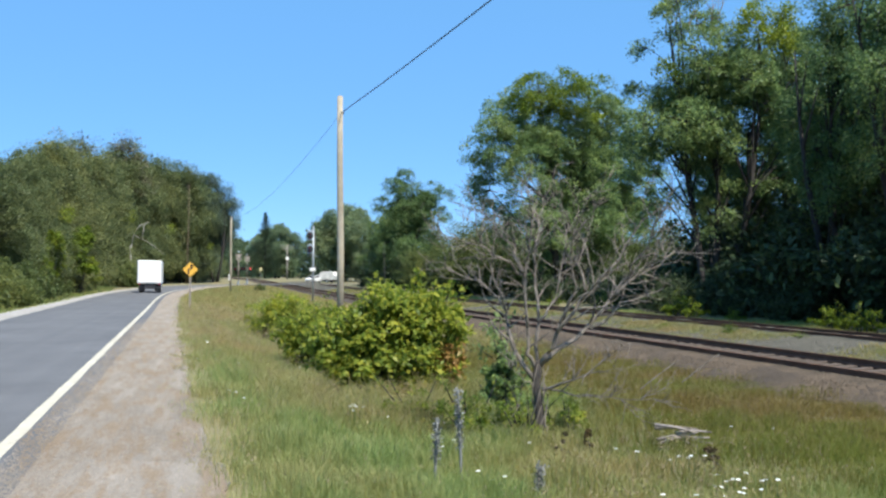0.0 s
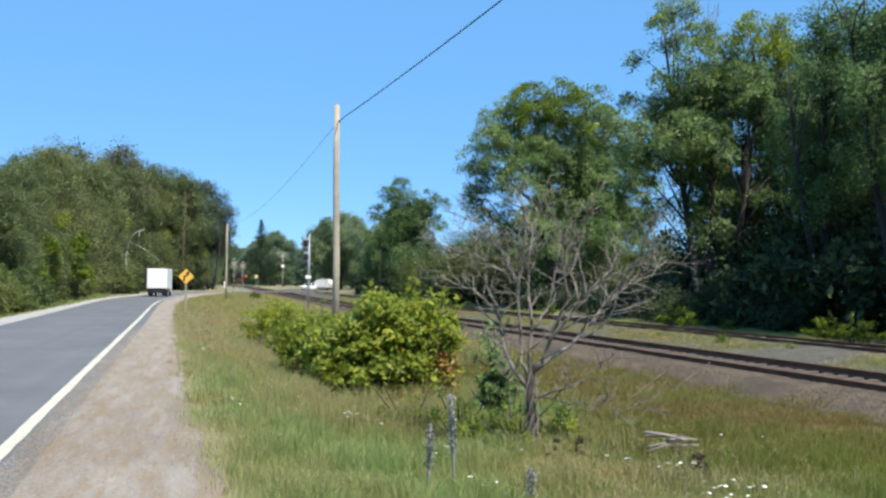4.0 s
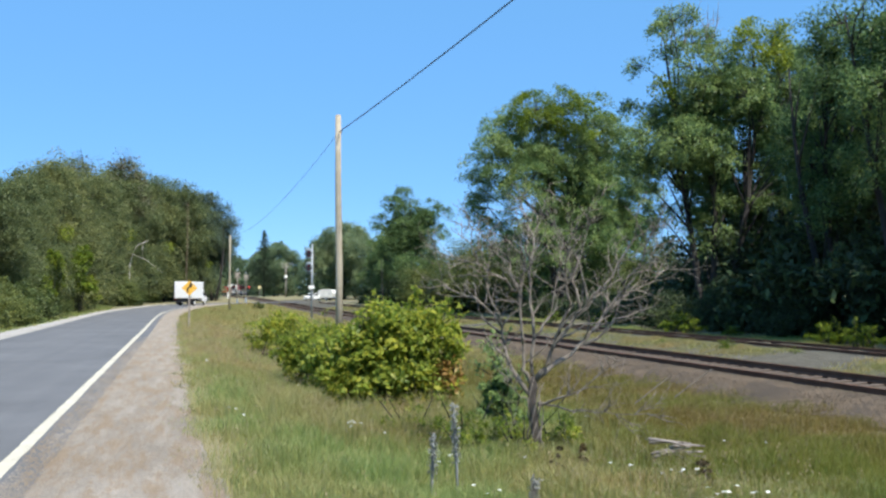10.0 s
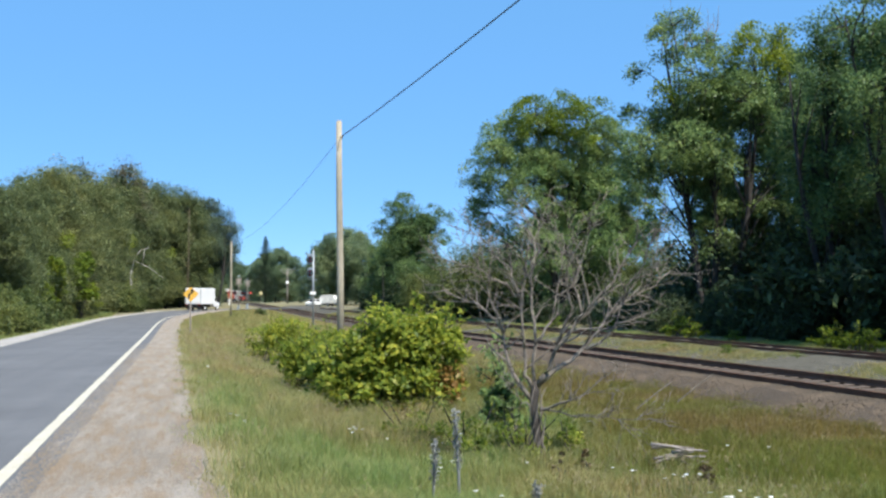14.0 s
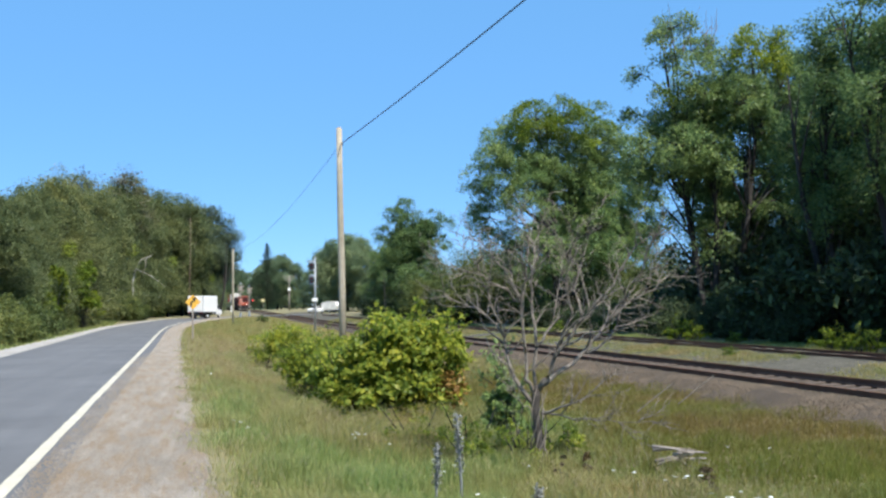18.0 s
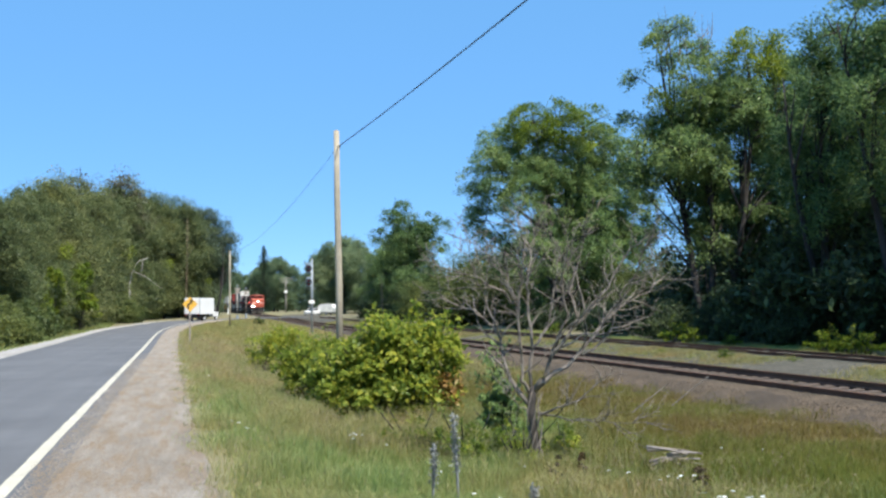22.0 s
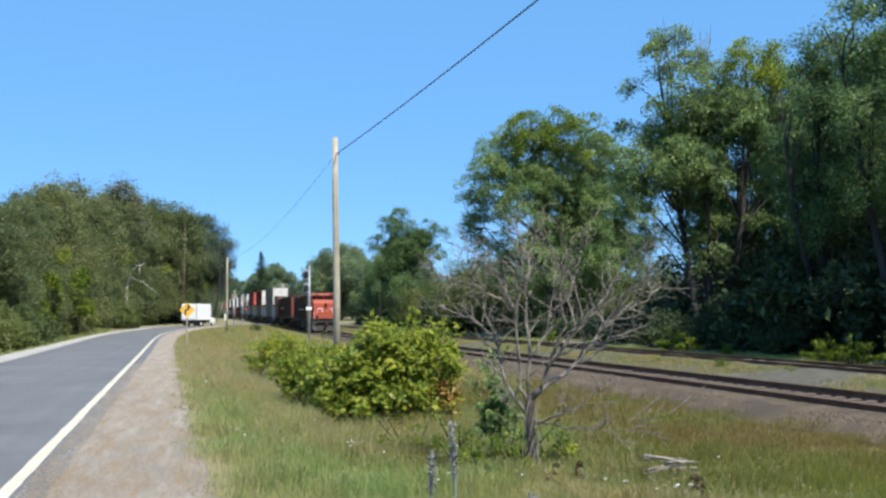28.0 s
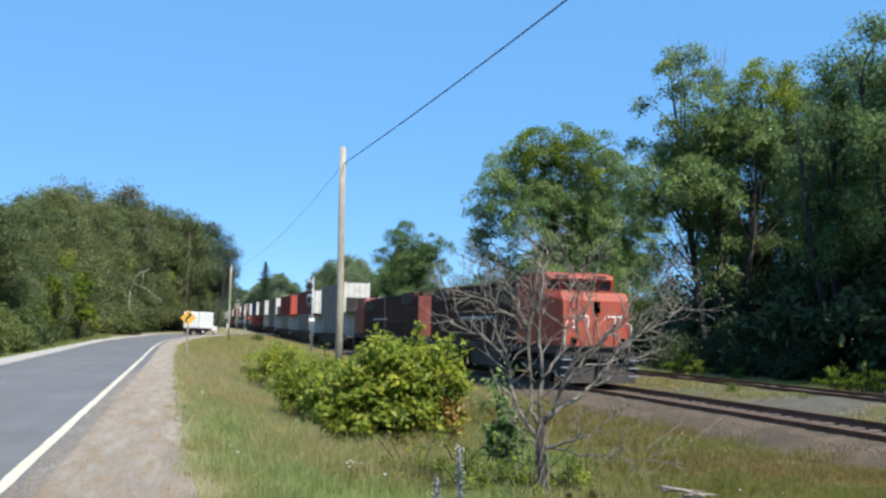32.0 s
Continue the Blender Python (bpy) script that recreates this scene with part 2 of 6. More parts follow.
M_NEEDLE = leaf_mat("needles", (0.012, 0.030, 0.014), (0.022, 0.046, 0.020), (0.040, 0.066, 0.026), 0.15)
M_STALK = rough_mat("weathered_stalk", (0.17, 0.175, 0.165), (0.27, 0.275, 0.26), 3.0, 40, 0.95, 0)
M_DOCK = leaf_mat("ripe_dock", (0.06, 0.035, 0.02), (0.10, 0.06, 0.03), (0.14, 0.13, 0.05))
M_PETAL = paint_mat("petals", (0.82, 0.82, 0.76), 0.7, 0.1, 5.0)


def grass_mat(name, low, high, greens, straws):
    """Grass whose colour varies from blade to blade, drifting between green and straw in patches."""
    m, t, b = node_mat(name)
    geo = t.nodes.new("ShaderNodeNewGeometry")
    big = noise_node(t, 0.28, 3, 0.6)
    green, straw = (ramp(t, geo.outputs["Random Per Island"], list(zip((0.0, 0.6, 1.0), c))) for c in (greens, straws))
    f = ramp(t, big.outputs[0], [(0.40, (low, low, low)), (0.62, (high, high, high))])
    c = mixed(t, green, straw, f)
    t.links.new(c, b.inputs["Base Color"])
    b.inputs["Roughness"].default_value = 0.6
    b.inputs["Specular IOR Level"].default_value = 0.2
    tr, mx = t.nodes.new("ShaderNodeBsdfTranslucent"), t.nodes.new("ShaderNodeMixShader")
    t.links.new(mixed(t, c, (1.4, 1.4, 1.1), 1.0, "MULTIPLY"), tr.inputs["Color"])
    mx.inputs[0].default_value = 0.5
    t.links.new(b.outputs[0], mx.inputs[1])
    t.links.new(tr.outputs[0], mx.inputs[2])
    t.links.new(mx.outputs[0], t.nodes["Material Output"].inputs["Surface"])
    return m


GREEN, STRAW = ((0.155, 0.235, 0.078), (0.225, 0.310, 0.100), (0.35, 0.40, 0.16)), ((0.255, 0.195, 0.082), (0.36, 0.28, 0.128), (0.48, 0.39, 0.20))
OLIVE, RUSSET = ((0.105, 0.145, 0.028), (0.155, 0.190, 0.036), (0.235, 0.245, 0.06)), ((0.135, 0.092, 0.030), (0.19, 0.135, 0.044), (0.27, 0.205, 0.08))
M_GRASS = grass_mat("grass_blades", 0.05, 0.6, GREEN, STRAW)
M_DRY = grass_mat("dry_grass_blades", 0.45, 1.0, GREEN, STRAW)
M_OLIVE = grass_mat("olive_grass_blades", 0.1, 0.7, OLIVE, RUSSET)
M_RUSSET = grass_mat("russet_grass_blades", 0.45, 1.0, OLIVE, RUSSET)
M_SEED = rough_mat("pale_seed_heads", (0.26, 0.195, 0.12), (0.42, 0.325, 0.215), 1.0, 20, 0.9, 0)
M_SEED2 = rough_mat("russet_seed_heads", (0.12, 0.082, 0.045), (0.21, 0.15, 0.085), 1.0, 20, 0.9, 0)
M_SOIL = rough_mat("grassy_soil", (0.15, 0.145, 0.06), (0.235, 0.195, 0.10), 0.35, 9, 0.95, 0.6, 0.05)

# ---------------------------------------------------------------- mesh helpers


class Shape:
    """Gathers corners and faces for one mesh."""

    def __init__(self):
        self.v, self.f = [], []

    def add(self, verts, faces):
        n = len(self.v)
        self.v.extend(tuple(p) for p in verts)
        self.f.extend(tuple(i + n for i in f) for f in faces)
        return self

    def box(self, x0, x1, y0, y1, z0, z1, b=0.0):
        if b <= 0:
            vs = [(x, y, z) for x in (x0, x1) for y in (y0, y1) for z in (z0, z1)]
            return self.add(vs, [(0, 1, 3, 2), (4, 6, 7, 5), (0, 4, 5, 1), (2, 3, 7, 6), (0, 2, 6, 4), (1, 5, 7, 3)])
        xs, ys, zs = (x0, x1), (y0, y1), (z0, z1)
        vs, at = [], {}
        for i in (0, 1):
            for j in (0, 1):
                for k in (0, 1):
                    ix, iy, iz = b * (1 - 2 * i), b * (1 - 2 * j), b * (1 - 2 * k)
                    for a, p in (("x", (xs[i], ys[j] + iy, zs[k] + iz)), ("y", (xs[i] + ix, ys[j], zs[k] + iz)), ("z", (xs[i] + ix, ys[j] + iy, zs[k]))):
                        at[a, i, j, k] = len(vs)
                        vs.append(p)
        fs = []
        for i in (0, 1):
            fs.append(tuple(at["x", i, *q] for q in ((0, 0), (1, 0), (1, 1), (0, 1))[:: 1 if i else -1]))
            fs.append(tuple(at["y", q[0], i, q[1]] for q in ((0, 0), (0, 1), (1, 1), (1, 0))[:: 1 if i else -1]))
            fs.append(tuple(at["z", q[0], q[1], i] for q in ((0, 0), (1, 0), (1, 1), (0, 1))[:: 1 if i else -1]))
        for i in (0, 1):
            for j in (0, 1):
                o = 1 if i == j else -1
                fs.append((at["x", i, j, 0], at["x", i, j, 1], at["y", i, j, 1], at["y", i, j, 0])[::o])
                fs.append((at["y", 0, i, j], at["y", 1, i, j], at["z", 1, i, j], at["z", 0, i, j])[::o])
                fs.append((at["z", i, 0, j], at["z", i, 1, j], at["x", i, 1, j], at["x", i, 0, j])[::o])
                for k in (0, 1):
                    fs.append((at["x", i, j, k], at["y", i, j, k], at["z", i, j, k])[:: 1 if (i + j + k) % 2 else -1])
        return self.add(vs, fs)

    def tube(self, pts, radii, n=8, caps=True):
        pts = [Vector(p) for p in pts]
        if isinstance(radii, (int, float)):
            radii = [radii] * len(pts)
        vs, fs = [], []
        for i, p in enumerate(pts):
            d = (pts[min(i + 1, len(pts) - 1)] - pts[max(i - 1, 0)]).normalized()
            a = d.cross(Vector((0, 0, 1)) if abs(d.z) < 0.9 else Vector((1, 0, 0))).normalized()
            c = d.cross(a)
            for k in range(n):
                w = 2 * math.pi * k / n
                vs.append(p + (a * math.cos(w) + c * math.sin(w)) * radii[i])
        for i in range(len(pts) - 1):
            for k in range(n):
                q = (k + 1) % n
                fs.append((i * n + k, i * n + q, (i + 1) * n + q, (i + 1) * n + k))
        if caps:
            fs.append(tuple(range(n))[::-1])
            fs.append(tuple((len(pts) - 1) * n + k for k in range(n)))
        return self.add(vs, fs)

    def prism(self, outline, x0, x1):
        """An outline of (y, z) corners, drawn out along x."""
        n = len(outline)
        vs = [(x0, y, z) for y, z in outline] + [(x1, y, z) for y, z in outline]
        fs = [tuple(range(n)), tuple(range(n, 2 * n))[::-1]]
        fs += [(i, n + i, n + (i + 1) % n, (i + 1) % n) for i in range(n)]
        return self.add(vs, fs)

    def mesh(self, name, material, smooth=False):
        me = bpy.data.meshes.new(name)
        me.from_pydata(self.v, [], self.f)
        bm = bmesh.new()
        bm.from_mesh(me)
        bmesh.ops.recalc_face_normals(bm, faces=bm.faces)
        bm.to_mesh(me)
        bm.free()
        me.materials.append(material)
        if smooth:
            me.polygons.foreach_set("use_smooth", [True] * len(me.polygons))
        return me


def part(name, shape, material, parent=None, label="", smooth=False, at=None):
    """Links a shape (or a mesh) as one mesh object under a thing or a part."""
    ob = new(name, shape if isinstance(shape, bpy.types.Mesh) else shape.mesh(name, material, smooth))
    ob.parent = parent
    if at is not None:
        ob.matrix_basis = at
    return tagged(ob, label) if label else ob


def empty(name, m, label, category, group="", kind=""):
    ob = new(name)
    ob.empty_display_size = 0.2
    ob.matrix_basis = m
    return tagged(ob, label, category, group, kind)


def array_mesh(name, verts, corners, material):
    """A mesh from arrays: verts (n, 3), corners (faces, k)."""
    me = bpy.data.meshes.new(name)
    nf, k = corners.shape
    me.vertices.add(len(verts))
    me.vertices.foreach_set("co", np.asarray(verts, np.float32).ravel())
    me.loops.add(nf * k)
    me.loops.foreach_set("vertex_index", corners.astype(np.int32).ravel())
    me.polygons.add(nf)
    me.polygons.foreach_set("loop_start", np.arange(0, nf * k, k, dtype=np.int32))
    me.update(calc_edges=True)
    me.materials.append(material)
    return me


def leaves(rng, centres, size, out=None, droop=0.0, slim=0.5):
    """One small folded leaf at each centre. Returns corners and faces."""
    n = len(centres)
    d = rng.normal(size=(n, 3))
    if out is not None:
        d += out * 1.1
    d[:, 2] -= droop
    d /= np.linalg.norm(d, axis=1, keepdims=True) + 1e-9
    up = rng.normal(size=(n, 3)) * 0.5 + np.array([0, 0, 0.75])
    if out is not None:      # blades turn their upper side out of the crown
        up = up + out * 0.8
    s = np.cross(d, up)
    s /= np.linalg.norm(s, axis=1, keepdims=True) + 1e-9
    nn = np.cross(s, d)
    ln = (size * rng.uniform(0.6, 1.35, n))[:, None]
    wd = ln * slim
    v = np.stack([centres - d * ln * 0.5, centres + s * wd * 0.5 + nn * ln * 0.1, centres + d * ln * 0.5, centres - s * wd * 0.5 + nn * ln * 0.1], 1)
    return v.reshape(-1, 3), np.arange(4 * n).reshape(n, 4)


def blob(rng, n, centre, radii, hollow=0.55):
    """n points in an ellipsoid, more of them near its skin."""
    d = rng.normal(size=(n, 3))
    d /= np.linalg.norm(d, axis=1, keepdims=True)
    r = hollow + (1 - hollow) * rng.uniform(0, 1, (n, 1)) ** 0.7
    return np.asarray(centre) + (d * r + rng.normal(size=(n, 3)) * 0.11) * np.asarray(radii), d


def spray(rng, n, centre, size, flat, way, tilt=0.55):
    """n leaf points in a flat spray whose upper side leans outwards, with its rim hanging."""
    up = np.array([0, 0, 1.0]) + np.asarray(way) * tilt + rng.normal(size=3) * 0.3
    up /= np.linalg.norm(up)
    a = np.cross(up, rng.normal(size=3))
    a /= np.linalg.norm(a)
    b = np.cross(up, a)
    long = rng.uniform(0.7, 1.35)
    w, r = rng.uniform(0, 2 * math.pi, n), np.sqrt(rng.uniform(0.02, 1, n)) * (1 + 0.25 * rng.normal(size=n))
    h = rng.normal(size=n) * flat * 0.55 - 0.38 * r * r
    p = (np.cos(w) * r * long)[:, None] * a + (np.sin(w) * r / long)[:, None] * b + h[:, None] * up
    q = p * 0.5 + np.asarray(way) * 0.6 + up * 0.5
    return np.asarray(centre) + p * size, q / (np.linalg.norm(q, axis=1, keepdims=True) + 1e-9)


def limb_path(rng, a, b, bend, n=5):
    a, b = Vector(a), Vector(b)
    L = (b - a).length
    off = Vector(rng.normal(size=3)) * L * bend
    return [a.lerp(b, i / n) + off * math.sin(math.pi * i / n) for i in range(n + 1)]


def tree(name, m, label, seed, height, spread, mat, clumps=60, per=220, leaf=0.22, bare=0.22, trunk_r=0.2, stems=1, limbs=9, top=0.55, yellow=0, clump_r=(0.09, 0.17), kind_leaf="crown", bark=None, lobes=None):
    """A broadleaf tree: tapered trunk with limbs, a crown of leaf clumps with gaps between them."""
    rng = np.random.RandomState(seed)
    root = empty(name, m, label, "tree")
    bark = bark or M_BARK
    wood = Shape()
    tips = []
    for s in range(stems):
        lean = rng.normal(size=2) * spread * (0.10 if stems == 1 else 0.28)
        base = (rng.normal() * 0.25 * (stems > 1), rng.normal() * 0.25 * (stems > 1), -0.2)
        tip = (lean[0], lean[1], height * rng.uniform(0.84, 0.95))
        path = limb_path(rng, base, tip, 0.03, 6)
        wood.tube(path, [trunk_r * (1 - 0.82 * i / 6) * (0.8 if stems > 1 else 1) for i in range(7)], 8)
        for k in range(limbs):
            q = rng.uniform(bare * 0.9, 0.85)
            p = path[int(q * 6)].lerp(path[min(int(q * 6) + 1, 6)], q * 6 % 1)
            w = rng.uniform(0, 2 * math.pi)
            reach = spread * rng.uniform(0.5, 0.95) * (1.15 - 0.55 * q)
            e = p + Vector((math.cos(w) * reach, math.sin(w) * reach, reach * rng.uniform(0.25, 0.9)))
            e.z = min(e.z, height * 0.97)
            lp = limb_path(rng, p, e, 0.08, 4)
            r0 = trunk_r * (1 - 0.8 * q) * 0.5
            wood.tube(lp, [r0 * (1 - 0.85 * i / 4) for i in range(5)], 6)
            tips.append(e)
            for _ in range(2):
                e2 = lp[2] + Vector(rng.normal(size=3)) * reach * 0.4
                wood.tube([lp[2], lp[2].lerp(e2, 0.5) + Vector((0, 0, 0.1)), e2], [r0 * 0.45, r0 * 0.3, r0 * 0.08], 5)
                tips.append(e2)
    part("trunk", wood, bark, root, smooth=True)
    cen, outs = [], []
    lo = height * bare
    for i in range(clumps):
        if lobes is None:
            q = rng.uniform(0, 1) ** 0.85
            z = lo + (height - lo) * q
            prof = math.sin(math.pi * min(1.0, (q + 0.12) / 1.14) ** top) ** 0.65
            w, rr = rng.uniform(0, 2 * math.pi), spread * prof * rng.uniform(0.35, 1.0) ** 0.5
            c = np.array([math.cos(w) * rr, math.sin(w) * rr, z])
        else:
            lx, ly, lz, lr = lobes[rng.randint(len(lobes))]
            dd = rng.normal(size=3)
            dd /= np.linalg.norm(dd)
            c = np.array([lx, ly, lz]) + dd * lr * rng.uniform(0.45, 1.0)
        if tips and rng.uniform() < 0.3:
            c = 0.45 * c + 0.55 * np.array(tips[rng.randint(len(tips))])
        cr = height * rng.uniform(*clump_r) * 0.62
        way = (c - np.array([0, 0, height * 0.5])) / np.array([spread, spread, height * 0.6])
        for _ in range(3):
            p, d = spray(rng, int(per * rng.uniform(0.2, 0.45)), c + rng.normal(size=3) * cr * 0.5, cr * 0.8, 0.5, way)
            cen.append(p)
            outs.append(d)
    cen, outs = np.concatenate(cen), np.concatenate(outs)
    v, f = leaves(rng, cen, leaf, outs, 0.25)
    part(kind_leaf, array_mesh(kind_leaf, v, f, mat), None, root)
    # paler clumps: sunlight on the leaves put into their colour
    if yellow:
        p, d = [], []
        for _ in range(yellow):
            w = rng.uniform(0, 2 * math.pi)
            c = (math.cos(w) * spread * 0.7, math.sin(w) * spread * 0.7, height * rng.uniform(0.45, 0.95))
            a, b2 = blob(rng, per, c, (height * 0.07,) * 3, 0.3)
            p.append(a)
            d.append(b2)
        v, f = leaves(rng, np.concatenate(p), leaf, np.concatenate(d), 0.2)
        part("lit_foliage", array_mesh("lit_foliage", v, f, M_LEAF_Y), None, root, "paler yellow-green foliage, sunlight put into its colour")
    return root


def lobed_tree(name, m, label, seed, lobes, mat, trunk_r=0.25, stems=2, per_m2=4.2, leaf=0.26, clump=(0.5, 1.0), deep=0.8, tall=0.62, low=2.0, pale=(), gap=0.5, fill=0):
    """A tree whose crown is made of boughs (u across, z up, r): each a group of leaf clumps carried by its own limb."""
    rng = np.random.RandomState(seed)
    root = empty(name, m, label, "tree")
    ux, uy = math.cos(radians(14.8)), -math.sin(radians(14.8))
    wood = Shape()
    top = max(z + r for u, z, r in lobes)
    trunks = []
    for s in range(stems):
        du = (s - (stems - 1) / 2) * 1.6 + rng.normal() * 0.3
        tip = (ux * du * 1.6, uy * du * 1.6, top * rng.uniform(0.78, 0.9))
        path = limb_path(rng, (ux * du * 0.25, uy * du * 0.25, -0.3), tip, 0.03, 8)
        wood.tube(path, [trunk_r * (1 - 0.85 * i / 8) for i in range(9)], 8)
        trunks.append(path)
    lobes = list(lobes)
    for _ in range(fill):      # inner boughs between the outer ones
        i, j, k = rng.randint(len(lobes), size=3)
        w = rng.dirichlet((1.0, 1.0, 1.0))
        lobes.append(tuple(float(sum(w[q] * lobes[(i, j, k)[q]][c] for q in range(3))) for c in range(2)) + (float(rng.uniform(0.9, 1.4)),))
    cen, outs, lit, lout = [], [], [], []
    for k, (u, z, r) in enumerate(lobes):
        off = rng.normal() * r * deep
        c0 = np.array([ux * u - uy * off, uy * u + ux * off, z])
        path = trunks[int(np.argmin([abs(p[6].x - c0[0]) for p in trunks]))]
        j = min(7, max(1, int((z - r * 1.5) / top * 8)))
        wood.tube(limb_path(rng, path[j], Vector(c0), 0.06, 4), [trunk_r * 0.35, trunk_r * 0.26, trunk_r * 0.18, trunk_r * 0.11, 0.015], 6)
        r = r * 1.35
        n = max(4, int(per_m2 * r * r))
        for _ in range(n):
            d = rng.normal(size=3)
            d /= np.linalg.norm(d)
            c = c0 + d * np.array([1, 1, 0.85]) * r * rng.uniform(0.25, 1.0) ** gap
            cr = rng.uniform(*clump)
            p, o = spray(rng, int(150 * cr * cr / (leaf / 0.26) ** 2 * rng.uniform(0.6, 1.3)) + 10, c, cr, tall, d)
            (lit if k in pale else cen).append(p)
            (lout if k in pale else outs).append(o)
            if rng.uniform() < 0.25:
                wood.tube([Vector(c0), Vector(c0).lerp(Vector(c), 0.6) + Vector((0, 0, 0.1)), Vector(c)], [0.05, 0.03, 0.01], 4)
    for _ in range(int(low * 14)):
        w = rng.uniform(0, 6.28)
        c = np.array([math.cos(w) * rng.uniform(0.3, 3.2), math.sin(w) * rng.uniform(0.3, 3.2), rng.uniform(0.8, 5.0)])
        p, o = blob(rng, 120, c, (1.1, 1.1, 0.7), 0.3)
        cen.append(p)
        outs.append(o)
    part("trunk", wood, M_BARK, root, smooth=True)
    v, f = leaves(rng, np.concatenate(cen), leaf, np.concatenate(outs), 0.3)
    part("crown", array_mesh("crown", v, f, mat), None, root)
    # the paler leaf colour stands for sunlight on these boughs
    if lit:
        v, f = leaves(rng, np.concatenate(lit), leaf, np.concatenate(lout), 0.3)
        part("pale_foliage", array_mesh("pale_foliage", v, f, M_LEAF_Y), None, root, "paler yellow-green foliage, sunlight put into its colour")
    return root


def conifer(name, m, label, seed, height, spread, rows=26, per=150, leaf=0.28, mat=None):
    rng = np.random.RandomState(seed)
    root = empty(name, m, label, "tree")
    wood = Shape().tube([(0, 0, -0.2), (0.05, 0, height * 0.5), (0, 0, height)], [0.2, 0.12, 0.02], 8)
    cen = []
    for i in range(rows):
        q = i / (rows - 1)
        z = height * (0.12 + 0.87 * q)
        for k in range(7):
            w = rng.uniform(0, 2 * math.pi)
            reach = max(0.45, spread * (1.02 - q) ** 0.8) * rng.uniform(0.6, 1.1)
            e = Vector((math.cos(w) * reach, math.sin(w) * reach, z + reach * 0.25))
            wood.tube([(0, 0, z), e], [0.035, 0.01], 4)
            u = rng.uniform(0.15, 1.0, per // 7 + 4)[:, None]
            cen.append(np.array([0, 0, z]) + u * (np.array(e) - np.array([0, 0, z])) + rng.normal(size=(len(u), 3)) * (0.08 + 0.10 * reach))
    part("trunk", wood, M_BARK, root, smooth=True)
    v, f = leaves(rng, np.concatenate(cen), leaf, None, 0.3, 0.3)
    part("crown", array_mesh("crown", v, f, mat or M_NEEDLE), None, root)
    return root


def shrub(name, m, label, seed, lumps, count, leaf, mat, category="bush", extra=None, stems=8, sprigs=0):
    """A bush of leafy lumps (x, y, z, rx, ry, rz) on many thin stems."""
    rng = np.random.RandomState(seed)
    root = empty(name, m, label, category)
    wood = Shape()
    cen, outs = [], []
    tot = sum(l[3] * l[4] for l in lumps)
    for lx, ly, lz, ax, ay, az in lumps:
        n = int(count * ax * ay / tot)
        for _ in range(max(6, n // 60)):
            dd = rng.normal(size=3)
            dd /= np.linalg.norm(dd)
            c = np.array([lx, ly, lz]) + dd * np.array([ax, ay, az]) * rng.uniform(0.35, 1.0)
            if c[2] < 0.05:
                c[2] = rng.uniform(0.05, 0.4)
            cr = min(ax, az) * rng.uniform(0.20, 0.42)
            p, d = spray(rng, max(8, int(60 * rng.uniform(0.6, 1.4))), c, cr, 0.5, dd)
            cen.append(p)
            outs.append(d)
        for _ in range(stems):
            e = Vector((lx, ly, lz)) + Vector(rng.normal(size=3)) * min(ax, az) * 0.5
            wood.tube(limb_path(rng, (lx * 0.8 + rng.normal() * 0.2, ly * 0.8 + rng.normal() * 0.2, -0.15), e, 0.06, 3), [0.022, 0.016, 0.011, 0.004], 5)
    for _ in range(sprigs):      # long shoots stand out of the leaf mass
        lx, ly, lz, ax, ay, az = lumps[rng.randint(len(lumps))]
        dd = rng.normal(size=3) * np.array([1, 1, 0.5]) + np.array([0, 0, 1.0])
        dd /= np.linalg.norm(dd)
        a = Vector((lx, ly, lz)) + Vector(dd * np.array([ax, ay, az])) * 0.75
        e = a + Vector(dd) * rng.uniform(0.25, 0.5) + Vector((0, 0, 0.12))
        wood.tube([a, a.lerp(e, 0.5), e], [0.012, 0.009, 0.004], 5)
        m = rng.randint(14, 26)
        q = rng.uniform(0.2, 1.05, (m, 1))
        cen.append(np.array(a) + q * (np.array(e) - np.array(a)) + rng.normal(size=(m, 3)) * 0.055)
        outs.append(rng.normal(size=(m, 3)) * 0.6 + dd * 0.3)
    part("stem_clump", wood, M_BARK, root, smooth=True)
    v, f = leaves(rng, np.concatenate(cen), leaf, np.concatenate(outs), 0.35, 0.45)
    part("foliage", array_mesh("foliage", v, f, mat), None, root)
    if extra:
        (ex, ey, ez, er), em, el = extra
        p, d = blob(rng, 300, (ex, ey, ez), (er, er, er * 1.3), 0.1)
        v, f = leaves(rng, p, leaf, d, 0.5, 0.45)
        part("turned_foliage", array_mesh("turned_foliage", v, f, em), None, root, el)
    return root

# ---------------------------------------------------------------- the lie of the land
# +Y runs along the railway, the camera stands on the shoulder at x = 0, y = 0


def smooth(a, b, v):
    u = np.clip((np.asarray(v, float) - a) / (b - a), 0, 1)
    return u * u * (3 - 2 * u)


def rise(y):
    return 0.35 * smooth(60, 170, y) + 0.8 * smooth(120, 260, y)


TRACK_X, TRACK2_X, RAIL_Z, RAIL2_Z, GAUGE = 15.05, 21.6, 0.0, 0.20, 1.51


def track_x(s):
    """The railway is straight here and bends to the right far off."""
    s = np.asarray(s, float)
    u = np.clip(s, 440, 600) - 440
    return TRACK_X + 7.4e-4 * u * u + np.clip(s - 600, 0, None) * 2 * 7.4e-4 * 160


